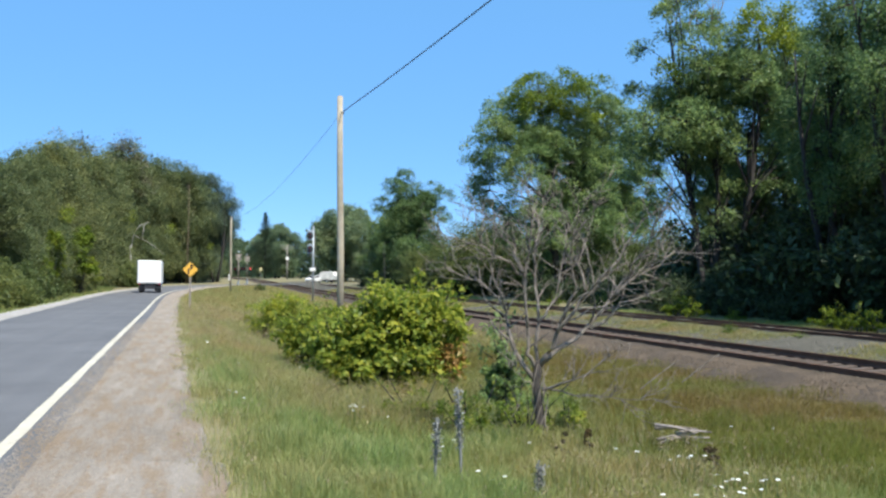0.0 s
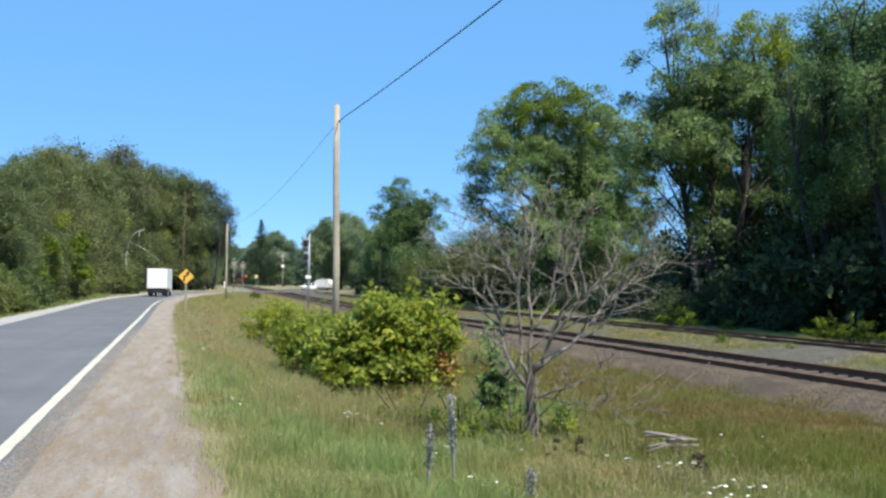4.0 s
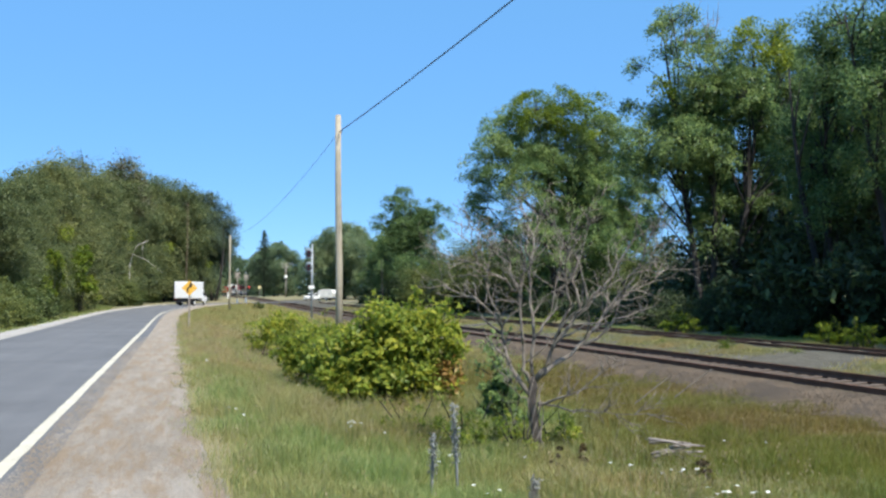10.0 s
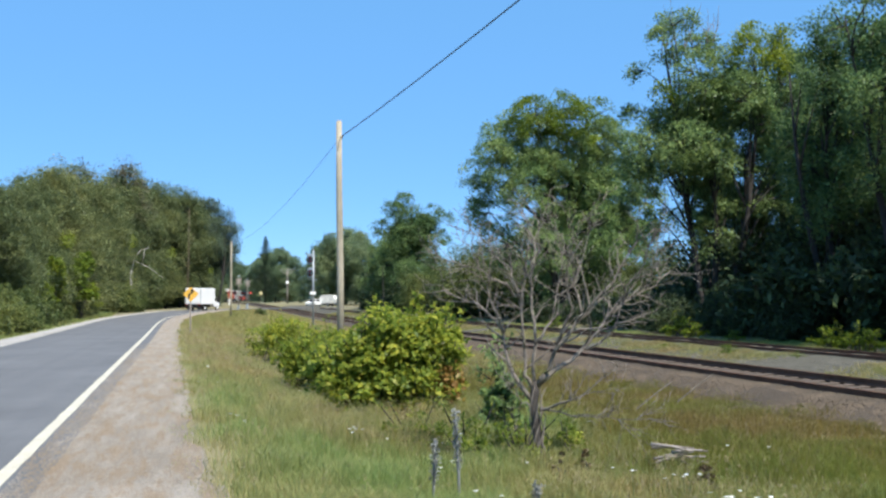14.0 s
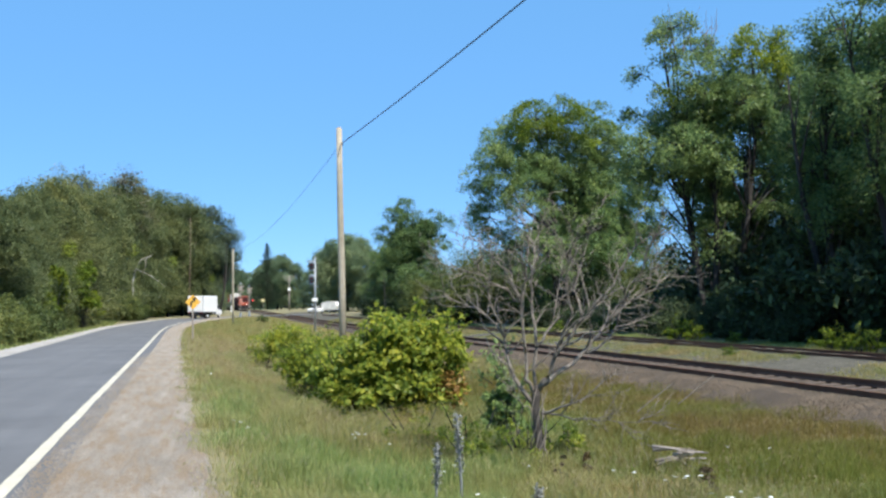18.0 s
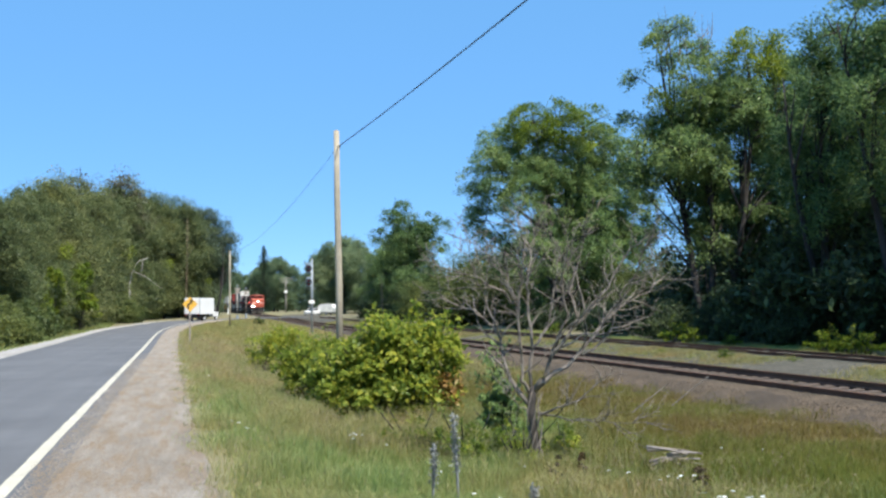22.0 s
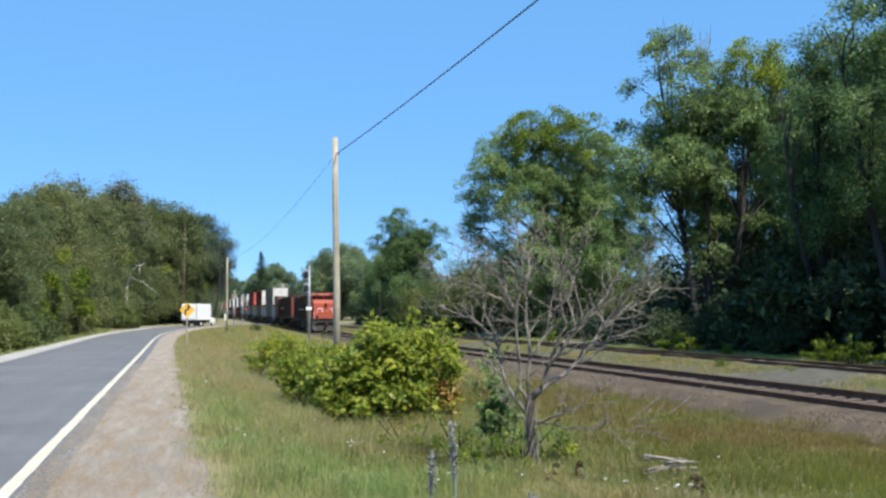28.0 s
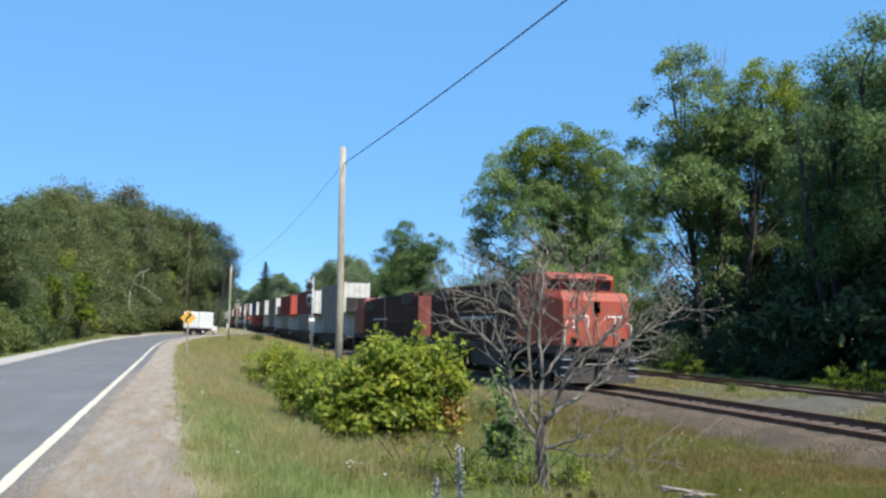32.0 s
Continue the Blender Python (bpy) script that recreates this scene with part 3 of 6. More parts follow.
def ground_z(x, y):
    x, y = np.asarray(x, float), np.asarray(y, float)
    dip = 1 - 0.75 * smooth(60, 115, y)
    tx = x - (track_x(y) - TRACK_X)
    z = -0.50 * dip * smooth(0.2, 3.2, tx)
    z = z + (0.50 * dip - 0.30) * smooth(11.6, 13.4, tx)
    z = z + 0.25 * smooth(17.4, 19.5, tx) + 0.12 * smooth(24, 30, tx)
    z = z - 0.30 * smooth(9.2, 10.6, -x) * (1 - smooth(100, 115, y)) + 0.45 * smooth(11, 15, -x)
    z = np.where((y > 120) & (x < 11), np.maximum(z, -0.12), z)
    bumps = 0.05 * np.sin(x * 1.7 + 0.6 * np.sin(y * 0.9)) * np.sin(y * 1.1 + x * 0.3)
    z = z + bumps * smooth(0.8, 2.0, tx) * (1 - smooth(11, 12, tx))
    return z + rise(y) - 0.02 - 0.06 * (1 - smooth(0.9, 1.9, tx))


def build_ground():
    xs = np.unique(np.concatenate([np.arange(-14, 34, 0.4), np.linspace(-2500, -14, 26), np.linspace(34, 2500, 26)]))
    ys = np.unique(np.concatenate([np.arange(-10, 60, 0.6), np.arange(60, 240, 3.0), np.linspace(240, 700, 40), np.linspace(700, 3000, 12), np.linspace(-600, -10, 8)]))
    X, Y = np.meshgrid(xs, ys)
    V = np.stack([X, Y, ground_z(X, Y)], -1).reshape(-1, 3)
    n, r = len(xs), len(ys)
    i = (np.arange(r - 1)[:, None] * n + np.arange(n - 1)[None]).ravel()
    me = array_mesh("ground", V, np.stack([i, i + 1, i + 1 + n, i + n], 1), M_SOIL)
    me.polygons.foreach_set("use_smooth", [True] * len(me.polygons))
    tagged(new("ground", me), "grassy verge and ditch beside the road", "ground", kind="structure")


build_ground()

ROAD = [(-4.3, -60), (-4.85, 0), (-5.05, 20), (-5.35, 50), (-5.7, 85), (-5.35, 105), (-3.7, 126), (-0.5, 148.5), (6.0, 159), (15.0, 167.5), (28, 176), (55, 186), (120, 196), (300, 210)]


def spline(points, step=0.45):
    """A smooth line through the points."""
    out = []
    P = [Vector((*p, 0)) for p in points]
    for i in range(len(P) - 1):
        a, b, c, d = P[max(i - 1, 0)], P[i], P[i + 1], P[min(i + 2, len(P) - 1)]
        ta, tb = (c - a), (d - b)
        ta, tb = ta.normalized() * (c - b).length, tb.normalized() * (c - b).length
        k = max(2, int((c - b).length / step))
        for j in range(k):
            u = j / k
            out.append(b * (2 * u ** 3 - 3 * u * u + 1) + ta * (u ** 3 - 2 * u * u + u) + c * (3 * u * u - 2 * u ** 3) + tb * (u ** 3 - u * u))
    return out + [P[-1]]


ROAD_LINE = spline(ROAD)


def strip(name, a, b, lift, mat, label, category, thick=0.0, wobble=0.0, ragged=0.0, edge_drop=0.0, part_of=None, line=None, clip=None, seed=1):
    """A band along the road from offset a to offset b (right is positive)."""
    line = line or ROAD_LINE
    rng = np.random.RandomState(seed)
    s = Shape()
    rows = []
    for i, p in enumerate(line):
        if clip and not clip[0] <= p.y <= clip[1]:
            continue
        d = (line[min(i + 1, len(line) - 1)] - line[max(i - 1, 0)]).normalized()
        r = Vector((d.y, -d.x, 0))
        wa, wb = rng.normal(size=2) * wobble
        wb += ragged * (math.sin(p.y * 1.1) * math.sin(p.y * 0.43 + 1) + 0.6 * math.sin(p.y * 3.7) + rng.normal() * 0.5)
        z = float(rise(p.y)) + lift
        lo, hi = p + r * (a + wa), p + r * ((b(p.y) if callable(b) else b) + wb)
        rows.append([(lo.x, lo.y, z), (hi.x, hi.y, z - edge_drop)])
    for q in rows:
        s.v.extend(q)
    s.f = [(2 * i, 2 * i + 1, 2 * i + 3, 2 * i + 2) for i in range(len(rows) - 1)]
    if thick:
        n = len(s.v)
        s.v.extend((x, y, z - thick) for x, y, z in list(s.v))
        s.f += [(2 * i + 1, n + 2 * i + 1, n + 2 * i + 3, 2 * i + 3) for i in range(len(rows) - 1)]
        s.f += [(2 * i, 2 * i + 2, n + 2 * i + 2, n + 2 * i) for i in range(len(rows) - 1)]
    ob = part(name, s, mat, part_of)
    return tagged(ob, label, category, kind="structure") if not part_of else ob


road = strip("road", -2.5, 3.45, 0.05, M_ASPHALT, "worn grey asphalt two-lane country road", "road", 0.12)
strip("edge_line", 2.865, 3.035, 0.054, M_LINE, "", "", wobble=0.006, part_of=road, clip=(-60, 152))
strip("shoulder_right", 3.42, lambda y: float(np.interp(y, (0, 10, 15.5, 23, 38, 66, 105, 160), (5.40, 5.24, 5.03, 4.92, 4.77, 4.66, 4.8, 5.2))), 0.056, M_GRAVEL, "pinkish gravel road shoulder", "road shoulder", 0.12, 0.009, 0.09, 0.115, clip=(-60, 156))
strip("shoulder_left", -4.0, -2.5, 0.02, M_GRAVEL2, "pale gravel road shoulder", "road shoulder", 0.1, 0.1, clip=(-60, 160), seed=2)

# ---------------------------------------------------------------- railway


def rail_bar(y0, y1, x, z):
    s = Shape()
    prof = [(-0.075, -0.17), (-0.075, -0.155), (-0.012, -0.13), (-0.012, -0.045), (-0.036, -0.035), (-0.036, 0.0), (0.036, 0.0), (0.036, -0.035), (0.012, -0.045), (0.012, -0.13), (0.075, -0.155), (0.075, -0.17)]
    ys = np.concatenate([np.arange(y0, min(y1, 430), 10.0), np.arange(440, y1, 8.0), [y1]]) if y1 > 430 else np.arange(y0, y1 + 0.1, 10.0)
    for y in ys:
        cx = x + float(track_x(y)) - TRACK_X
        s.v.extend((cx + px, y, z + pz + float(rise(y))) for px, pz in prof)
    n = len(prof)
    s.f = [(i * n + k, i * n + (k + 1) % n, (i + 1) * n + (k + 1) % n, (i + 1) * n + k) for i in range(len(ys) - 1) for k in range(n)]
    return s


def ballast_bed(name, cx, top, y0, y1, label, half=1.55, foot=2.3, deep=0.35, seed=3, mat=None):
    rng = np.random.RandomState(seed)
    ys = np.concatenate([np.arange(y0, 60, 0.5), np.arange(60, 200, 2.0), np.arange(200, y1, 8.0)])
    off = np.array([-foot, -(half + foot) / 2, -half, -0.8, 0, 0.8, half, (half + foot) / 2, foot])
    zz = np.array([-deep, -deep * 0.5, 0, 0.015, 0.022, 0.028, 0.01, -deep * 0.5, -deep])
    X = cx + off[None] + (track_x(ys) - TRACK_X)[:, None] + rng.normal(size=(len(ys), 9)) * 0.05
    Z = top + zz[None] + rise(ys)[:, None] + rng.normal(size=X.shape) * 0.018
    V = np.stack([X, np.repeat(ys[:, None], 9, 1), Z], -1).reshape(-1, 3)
    i = (np.arange(len(ys) - 1)[:, None] * 9 + np.arange(8)[None]).ravel()
    ob = new(name, array_mesh(name, V, np.stack([i, i + 1, i + 10, i + 9], 1), mat or M_BALLAST))
    return tagged(ob, label, "railway ballast", kind="structure")


def lay_track(name, cx, z, cant, label, y0, y1, seed):
    root = empty(name, Matrix(), label, "railway track", kind="structure")
    part("rail", rail_bar(y0, y1, cx - GAUGE / 2, z), M_RUST, root)
    part("rail", rail_bar(y0, y1, cx + GAUGE / 2, z + cant), M_RUST, root)
    me = Shape().box(-1.3, 1.3, -0.115, 0.115, -0.17, 0.0, 0.015).mesh("tie", M_TIE)
    rng = np.random.RandomState(seed)
    tilt = math.degrees(math.atan2(cant, GAUGE))
    far = Shape()
    y = y0 + 0.3
    while y < min(200, y1):
        zz = z - 0.168 + cant / 2 + float(rise(y)) + rng.normal() * 0.008
        if 8 < y < 68:
            part("tie", me, None, root, at=pose(cx + rng.normal() * 0.03, y, zz, 0, -tilt, rng.normal() * 0.8))
        else:
            far.box(cx - 1.3, cx + 1.3, y - 0.115, y + 0.115, zz - 0.17, zz)
        y += 0.56
    tagged(part("far_ties", far, M_TIE, root), kind="stuff")
    return root


ballast_bed("ballast_main", TRACK_X, RAIL_Z - 0.155, -40, 900, "brownish-grey crushed stone under the main line", 1.7, 3.3, 0.42)
ballast_bed("ballast_siding", TRACK2_X, RAIL2_Z - 0.14, -40, 160, "grey crushed stone under the siding", 2.0, 4.1, 0.24, 5, M_BALLAST2)
lay_track("main_track", TRACK_X, RAIL_Z, 0.08, "rusty steel rails on dark wooden ties", -40, 900, 11)
lay_track("siding_track", TRACK2_X, RAIL2_Z, 0.0, "weathered siding rails on wooden ties", -40, 160, 12)

# ---------------------------------------------------------------- trees beyond the railway


def on_ground(x, y, turn=0.0, lift=0.0):
    return pose(x, y, float(ground_z(x, y)) + lift, 0, 0, turn)


def grown(ob, m, k):
    """A copy of a tree at another place, k times as large."""
    c = copy_thing(ob, m)
    c.scale = (k, k, k)
    return c


# lighter upper boughs stand for sunlight, the darker poplar leaf for shade
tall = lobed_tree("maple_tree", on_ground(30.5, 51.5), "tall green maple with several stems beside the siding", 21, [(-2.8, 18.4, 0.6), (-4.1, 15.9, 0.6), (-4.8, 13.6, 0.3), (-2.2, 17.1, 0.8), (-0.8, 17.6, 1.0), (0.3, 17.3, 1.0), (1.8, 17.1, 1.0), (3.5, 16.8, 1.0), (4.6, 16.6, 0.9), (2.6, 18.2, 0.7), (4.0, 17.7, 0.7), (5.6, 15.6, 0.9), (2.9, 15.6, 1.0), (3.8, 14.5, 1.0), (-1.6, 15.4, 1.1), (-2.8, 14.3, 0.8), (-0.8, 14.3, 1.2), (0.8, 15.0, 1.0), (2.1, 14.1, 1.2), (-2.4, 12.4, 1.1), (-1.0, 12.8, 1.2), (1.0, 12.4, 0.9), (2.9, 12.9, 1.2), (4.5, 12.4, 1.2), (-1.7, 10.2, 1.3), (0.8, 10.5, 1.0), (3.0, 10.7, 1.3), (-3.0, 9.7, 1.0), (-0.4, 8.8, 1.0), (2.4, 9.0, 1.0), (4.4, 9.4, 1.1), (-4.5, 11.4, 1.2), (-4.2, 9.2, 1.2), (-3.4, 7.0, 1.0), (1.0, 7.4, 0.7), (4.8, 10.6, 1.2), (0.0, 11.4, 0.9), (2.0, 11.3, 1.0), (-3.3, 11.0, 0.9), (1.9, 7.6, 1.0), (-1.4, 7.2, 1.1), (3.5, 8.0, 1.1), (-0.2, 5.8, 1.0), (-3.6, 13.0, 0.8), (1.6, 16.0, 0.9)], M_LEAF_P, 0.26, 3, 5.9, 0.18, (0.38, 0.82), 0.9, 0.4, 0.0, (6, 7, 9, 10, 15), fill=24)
twig_rng = np.random.RandomState(33)
twigs = Shape()
for k in range(16):      # dead twigs stand out of the top
    u = twig_rng.uniform(-3.2, 0.8)
    p = Vector((u * 0.967, -u * 0.256, twig_rng.uniform(16.0, 17.5)))
    e = p + Vector((twig_rng.normal() * 0.5, twig_rng.normal() * 0.5, twig_rng.uniform(1.8, 3.4)))
    mid_p = p.lerp(e, 0.5) + Vector((twig_rng.normal() * 0.15, 0, 0))
    twigs.tube([p, mid_p, e], [0.035, 0.022, 0.006], 5)
    for _ in range(3):
        twigs.tube([mid_p, mid_p + Vector((twig_rng.normal() * 0.5, twig_rng.normal() * 0.4, twig_rng.uniform(0.4, 1.1)))], [0.014, 0.004], 4)
part("dead_branch", twigs, M_DEAD, tall, "leafless grey branch above the crown")
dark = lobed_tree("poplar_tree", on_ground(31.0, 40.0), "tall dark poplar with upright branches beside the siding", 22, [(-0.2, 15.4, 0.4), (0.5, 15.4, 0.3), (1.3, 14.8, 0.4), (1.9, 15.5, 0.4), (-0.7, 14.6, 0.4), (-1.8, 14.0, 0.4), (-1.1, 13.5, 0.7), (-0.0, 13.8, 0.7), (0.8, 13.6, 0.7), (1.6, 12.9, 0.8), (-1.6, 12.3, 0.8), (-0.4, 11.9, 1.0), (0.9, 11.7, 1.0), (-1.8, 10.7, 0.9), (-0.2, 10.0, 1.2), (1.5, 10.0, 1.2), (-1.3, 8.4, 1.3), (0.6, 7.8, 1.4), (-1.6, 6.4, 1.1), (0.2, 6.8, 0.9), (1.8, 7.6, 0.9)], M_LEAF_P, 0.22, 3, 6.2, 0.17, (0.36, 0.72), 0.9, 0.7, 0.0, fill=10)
# pale boughs at the crown's top have sunlight painted in
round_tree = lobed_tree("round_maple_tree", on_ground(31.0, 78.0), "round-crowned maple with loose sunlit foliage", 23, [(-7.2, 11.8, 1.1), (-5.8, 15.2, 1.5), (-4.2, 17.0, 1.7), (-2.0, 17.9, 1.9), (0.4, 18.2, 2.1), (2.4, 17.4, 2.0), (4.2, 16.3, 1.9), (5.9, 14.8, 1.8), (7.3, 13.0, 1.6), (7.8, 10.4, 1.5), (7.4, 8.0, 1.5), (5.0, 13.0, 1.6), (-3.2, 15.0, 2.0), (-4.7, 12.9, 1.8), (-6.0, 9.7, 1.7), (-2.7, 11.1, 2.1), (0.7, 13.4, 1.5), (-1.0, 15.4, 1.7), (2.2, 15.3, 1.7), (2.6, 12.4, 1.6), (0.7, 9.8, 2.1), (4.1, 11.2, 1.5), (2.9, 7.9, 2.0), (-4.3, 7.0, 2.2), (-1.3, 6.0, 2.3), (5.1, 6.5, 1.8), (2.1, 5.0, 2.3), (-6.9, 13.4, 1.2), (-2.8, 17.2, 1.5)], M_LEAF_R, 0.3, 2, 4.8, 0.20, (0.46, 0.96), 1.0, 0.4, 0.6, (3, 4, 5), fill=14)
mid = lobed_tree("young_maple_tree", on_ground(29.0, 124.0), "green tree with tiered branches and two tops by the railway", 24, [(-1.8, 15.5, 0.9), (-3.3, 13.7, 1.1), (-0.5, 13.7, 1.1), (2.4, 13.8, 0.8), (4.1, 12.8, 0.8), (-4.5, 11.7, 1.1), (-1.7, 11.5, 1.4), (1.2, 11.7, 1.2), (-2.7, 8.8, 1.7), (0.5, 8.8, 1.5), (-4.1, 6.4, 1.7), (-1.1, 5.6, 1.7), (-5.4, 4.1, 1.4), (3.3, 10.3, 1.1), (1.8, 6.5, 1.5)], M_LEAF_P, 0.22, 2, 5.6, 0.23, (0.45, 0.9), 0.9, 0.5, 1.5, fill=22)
copses = [
    (dark, 29.5, 33.5, 160, 1.02), (dark, 37.5, 52.5, 215, 1.12), (dark, 32.0, 30.0, 75, 1.1), (tall, 35.5, 42.5, 200, 0.72), (dark, 34.0, 45.0, 300, 0.78), (tall, 35.0, 55.5, 130, 0.62),
    (dark, 35.0, 37.0, 20, 0.85), (tall, 38.5, 47.0, 260, 0.7), (dark, 38.5, 41.0, 60, 0.85), (dark, 32.0, 25.0, 110, 1.05),
    (round_tree, 36.5, 84, 120, 0.72), (mid, 30.5, 139, 100, 0.92), (mid, 37.0, 112, 220, 0.6), (round_tree, 43, 95, 10, 0.62), (round_tree, 46, 118, 150, 0.7), (tall, 42, 58, 30, 0.45), (dark, 43, 44, 0, 0.5),
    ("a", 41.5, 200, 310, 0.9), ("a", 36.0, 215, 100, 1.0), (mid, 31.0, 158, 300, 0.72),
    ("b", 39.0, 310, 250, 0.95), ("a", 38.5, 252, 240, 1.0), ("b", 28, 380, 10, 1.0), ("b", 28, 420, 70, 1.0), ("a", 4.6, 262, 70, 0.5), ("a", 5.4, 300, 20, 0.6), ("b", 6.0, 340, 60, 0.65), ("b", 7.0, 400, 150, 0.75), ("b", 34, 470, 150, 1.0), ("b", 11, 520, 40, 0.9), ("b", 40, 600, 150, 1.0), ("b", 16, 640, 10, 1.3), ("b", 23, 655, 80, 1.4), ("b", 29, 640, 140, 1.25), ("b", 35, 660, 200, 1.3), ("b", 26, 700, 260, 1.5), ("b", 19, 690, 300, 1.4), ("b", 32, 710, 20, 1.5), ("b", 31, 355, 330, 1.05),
]
# these far trees wear the leaf colour with haze painted in
far_a = tree("far_broadleaf_tree", on_ground(43.0, 186, 40), "broad tree beyond the crossing, grey-green from haze put into its leaves", 25, 16.5, 6.8, M_LEAF_F, 240, 240, 0.28, 0.02, 0.28, 2, 9, 0.6, 0, (0.05, 0.12))
far_b = tree("far_broadleaf_tree", on_ground(39.0, 280, 20), "broad tree beyond the crossing, grey-green from haze put into its leaves", 26, 19.0, 6.6, M_LEAF_F, 240, 240, 0.33, 0.02, 0.28, 2, 9, 0.5, 0, (0.05, 0.115))
lobed_tree("far_dome_tree", on_ground(31.2, 200), "broad domed tree beyond the crossing, grey-green from haze put into its leaves", 27, [(-5.2, 9, 1.8), (-4.4, 12, 1.7), (-2.2, 14.0, 1.5), (0.5, 14.6, 1.5), (3.0, 13.9, 1.6), (4.7, 11.3, 1.7), (5.3, 8, 1.9), (-1, 11, 2.4), (2, 11, 2.4), (-3.6, 6.5, 2.3), (0, 7.5, 2.7), (3.6, 5.5, 2.3), (-4, 3.5, 2.0), (0, 3.5, 2.4), (4.5, 3, 2.0)], M_LEAF_F, 0.28, 2, 4.6, 0.28, (0.7, 1.2), 0.8, 0.6, 0.6, fill=12)
lobed_tree("far_spreading_tree", on_ground(28.0, 335), "wide tree below the spruce, grey-green from haze put into its leaves", 28, [(-7.2, 8.5, 2.4), (-5.4, 12.2, 2.2), (-3, 15.2, 2.0), (0, 16.2, 2.0), (2.7, 16.0, 1.9), (5.6, 14.2, 2.1), (8, 11.5, 2.0), (-6, 6, 2.8), (-2, 10, 3.0), (3, 10, 3.0), (7, 7, 2.8), (-3, 5, 2.8), (2, 5, 2.8), (6, 4, 2.6)], M_LEAF_F, 0.3, 2, 3.6, 0.40, (0.9, 1.6), 0.8, 0.6, 0.6, fill=10)
for src, x, y, turn, k in copses:
    grown({"a": far_a, "b": far_b}.get(src, src) if isinstance(src, str) else src, on_ground(x, y, turn), k)
conifer("spruce_tree", on_ground(23.2, 318), "dark pointed spruce above the far trees", 31, 21.8, 5.8, 26, 260, 0.40)
conifer("spruce_tree", on_ground(41.0, 300), "dark pointed spruce above the far trees", 32, 19.5, 2.2)

# low growth under the trees; the dark bushes are added for deep shade
rng_u = np.random.RandomState(77)
under = shrub("undergrowth_bush", on_ground(33.5, 48, 0), "dark leafy bush added to stand for the deep shade beneath the trees", 41, [(0, 0, 1.5, 2.4, 2.0, 1.6), (1.5, 1.5, 1.0, 1.6, 1.6, 1.2)], 5200, 0.2, M_LEAF_D)
for x, y in [(37.5, 31), (37.0, 36), (38, 41), (38.5, 45), (39.5, 50), (39, 55), (39.5, 60), (40, 65), (40.5, 70), (40, 77), (39, 84), (38, 92), (43, 34), (44, 40), (44, 46), (45, 52), (45, 58), (46, 64), (46, 72), (46, 80), (45, 90), (42, 28), (41, 100), (48, 60), (49, 75), (31, 99), (31, 107), (30, 115), (30, 124), (29, 134), (31, 145), (29.5, 155), (36, 36), (37, 46), (37, 60), (38, 72), (37, 90), (34, 26), (39, 41), (39, 54), (40, 66)]:
    grown(under, on_ground(x + rng_u.normal() * 0.5, y, rng_u.uniform(0, 360)), rng_u.uniform(1.3, 2.3))
# taller dark bushes added where shade lies below the crowns
for x, y, k in [(33.4, 50.5, 2.2), (33.8, 46.0, 2.4), (34.5, 55.0, 2.2), (33.4, 42.0, 2.2), (33.0, 37.5, 2.3), (32.5, 33.0, 2.2), (35.5, 60.0, 2.2)]:
    grown(under, on_ground(x, y, rng_u.uniform(0, 360)), k)
for i in range(17):      # dark brush added for the shade along the trees
    grown(under, on_ground(27.6 + rng_u.uniform(0, 1.6), 26 + i * 3.1, rng_u.uniform(0, 360)), rng_u.uniform(0.55, 0.85))
weed = shrub("sunlit_weed_bush", on_ground(25.6, 34.3, 0), "low green weeds beside the siding", 42, [(0, 0, 0.30, 0.85, 0.8, 0.36), (0.5, 0.3, 0.4, 0.4, 0.4, 0.3)], 1300, 0.12, M_LEAF_Y, sprigs=12)
for x, y, k in [(25.4, 31.5, 1.0), (25.6, 33.0, 0.8), (25.8, 45.5, 0.9), (26.0, 47.5, 1.2), (25.5, 29.5, 1.1), (26.3, 58.0, 1.0), (26, 66, 0.9), (25.5, 41.2, 0.6), (19.2, 31.4, 0.45), (19.0, 36.0, 0.3), (19.5, 27.6, 0.3), (18.8, 43.0, 0.35), (19.3, 52.0, 0.4)]:
    grown(weed, on_ground(x, y, x * 77 % 360), k)
mid_bush = shrub("olive_bush", on_ground(28.5, 99, 0), "rounded olive-green thicket by the railway", 43, [(0, 0, 4.2, 3.6, 3.2, 4.2), (3, 3, 3.6, 3.0, 3.0, 3.4), (-1.5, -3, 3.0, 2.6, 2.6, 2.8)], 40000, 0.20, M_LEAF_E)
for x, y, turn, k in [(29.5, 112, 120, 0.8), (33.5, 70, 40, 0.5), (34.5, 84, 310, 0.7), (38, 72, 90, 0.85), (39, 60, 150, 0.8), (34, 92, 20, 0.85), (31, 136, 80, 0.8), (33, 150, 260, 0.9), (31, 92, 15, 0.8), (30, 95.5, 220, 0.9)]:
    grown(mid_bush, on_ground(x, y, turn), k)

# ---------------------------------------------------------------- the wood left of the road
wood_a = tree("wood_edge_tree", on_ground(-17.0, 112, 0), "olive-green broadleaf tree at the edge of the wood", 51, 13.5, 4.4, M_LEAF_L, 92, 380, 0.215, 0.04, 0.2, 2, 8, 0.5, 0, (0.085, 0.185))
wood_b = tree("wood_edge_tree", on_ground(-15.2, 115, 0), "olive-green broadleaf tree at the edge of the wood", 52, 16.0, 4.8, M_LEAF_L, 92, 380, 0.235, 0.06, 0.24, 1, 9, 0.6, 1, (0.085, 0.18))
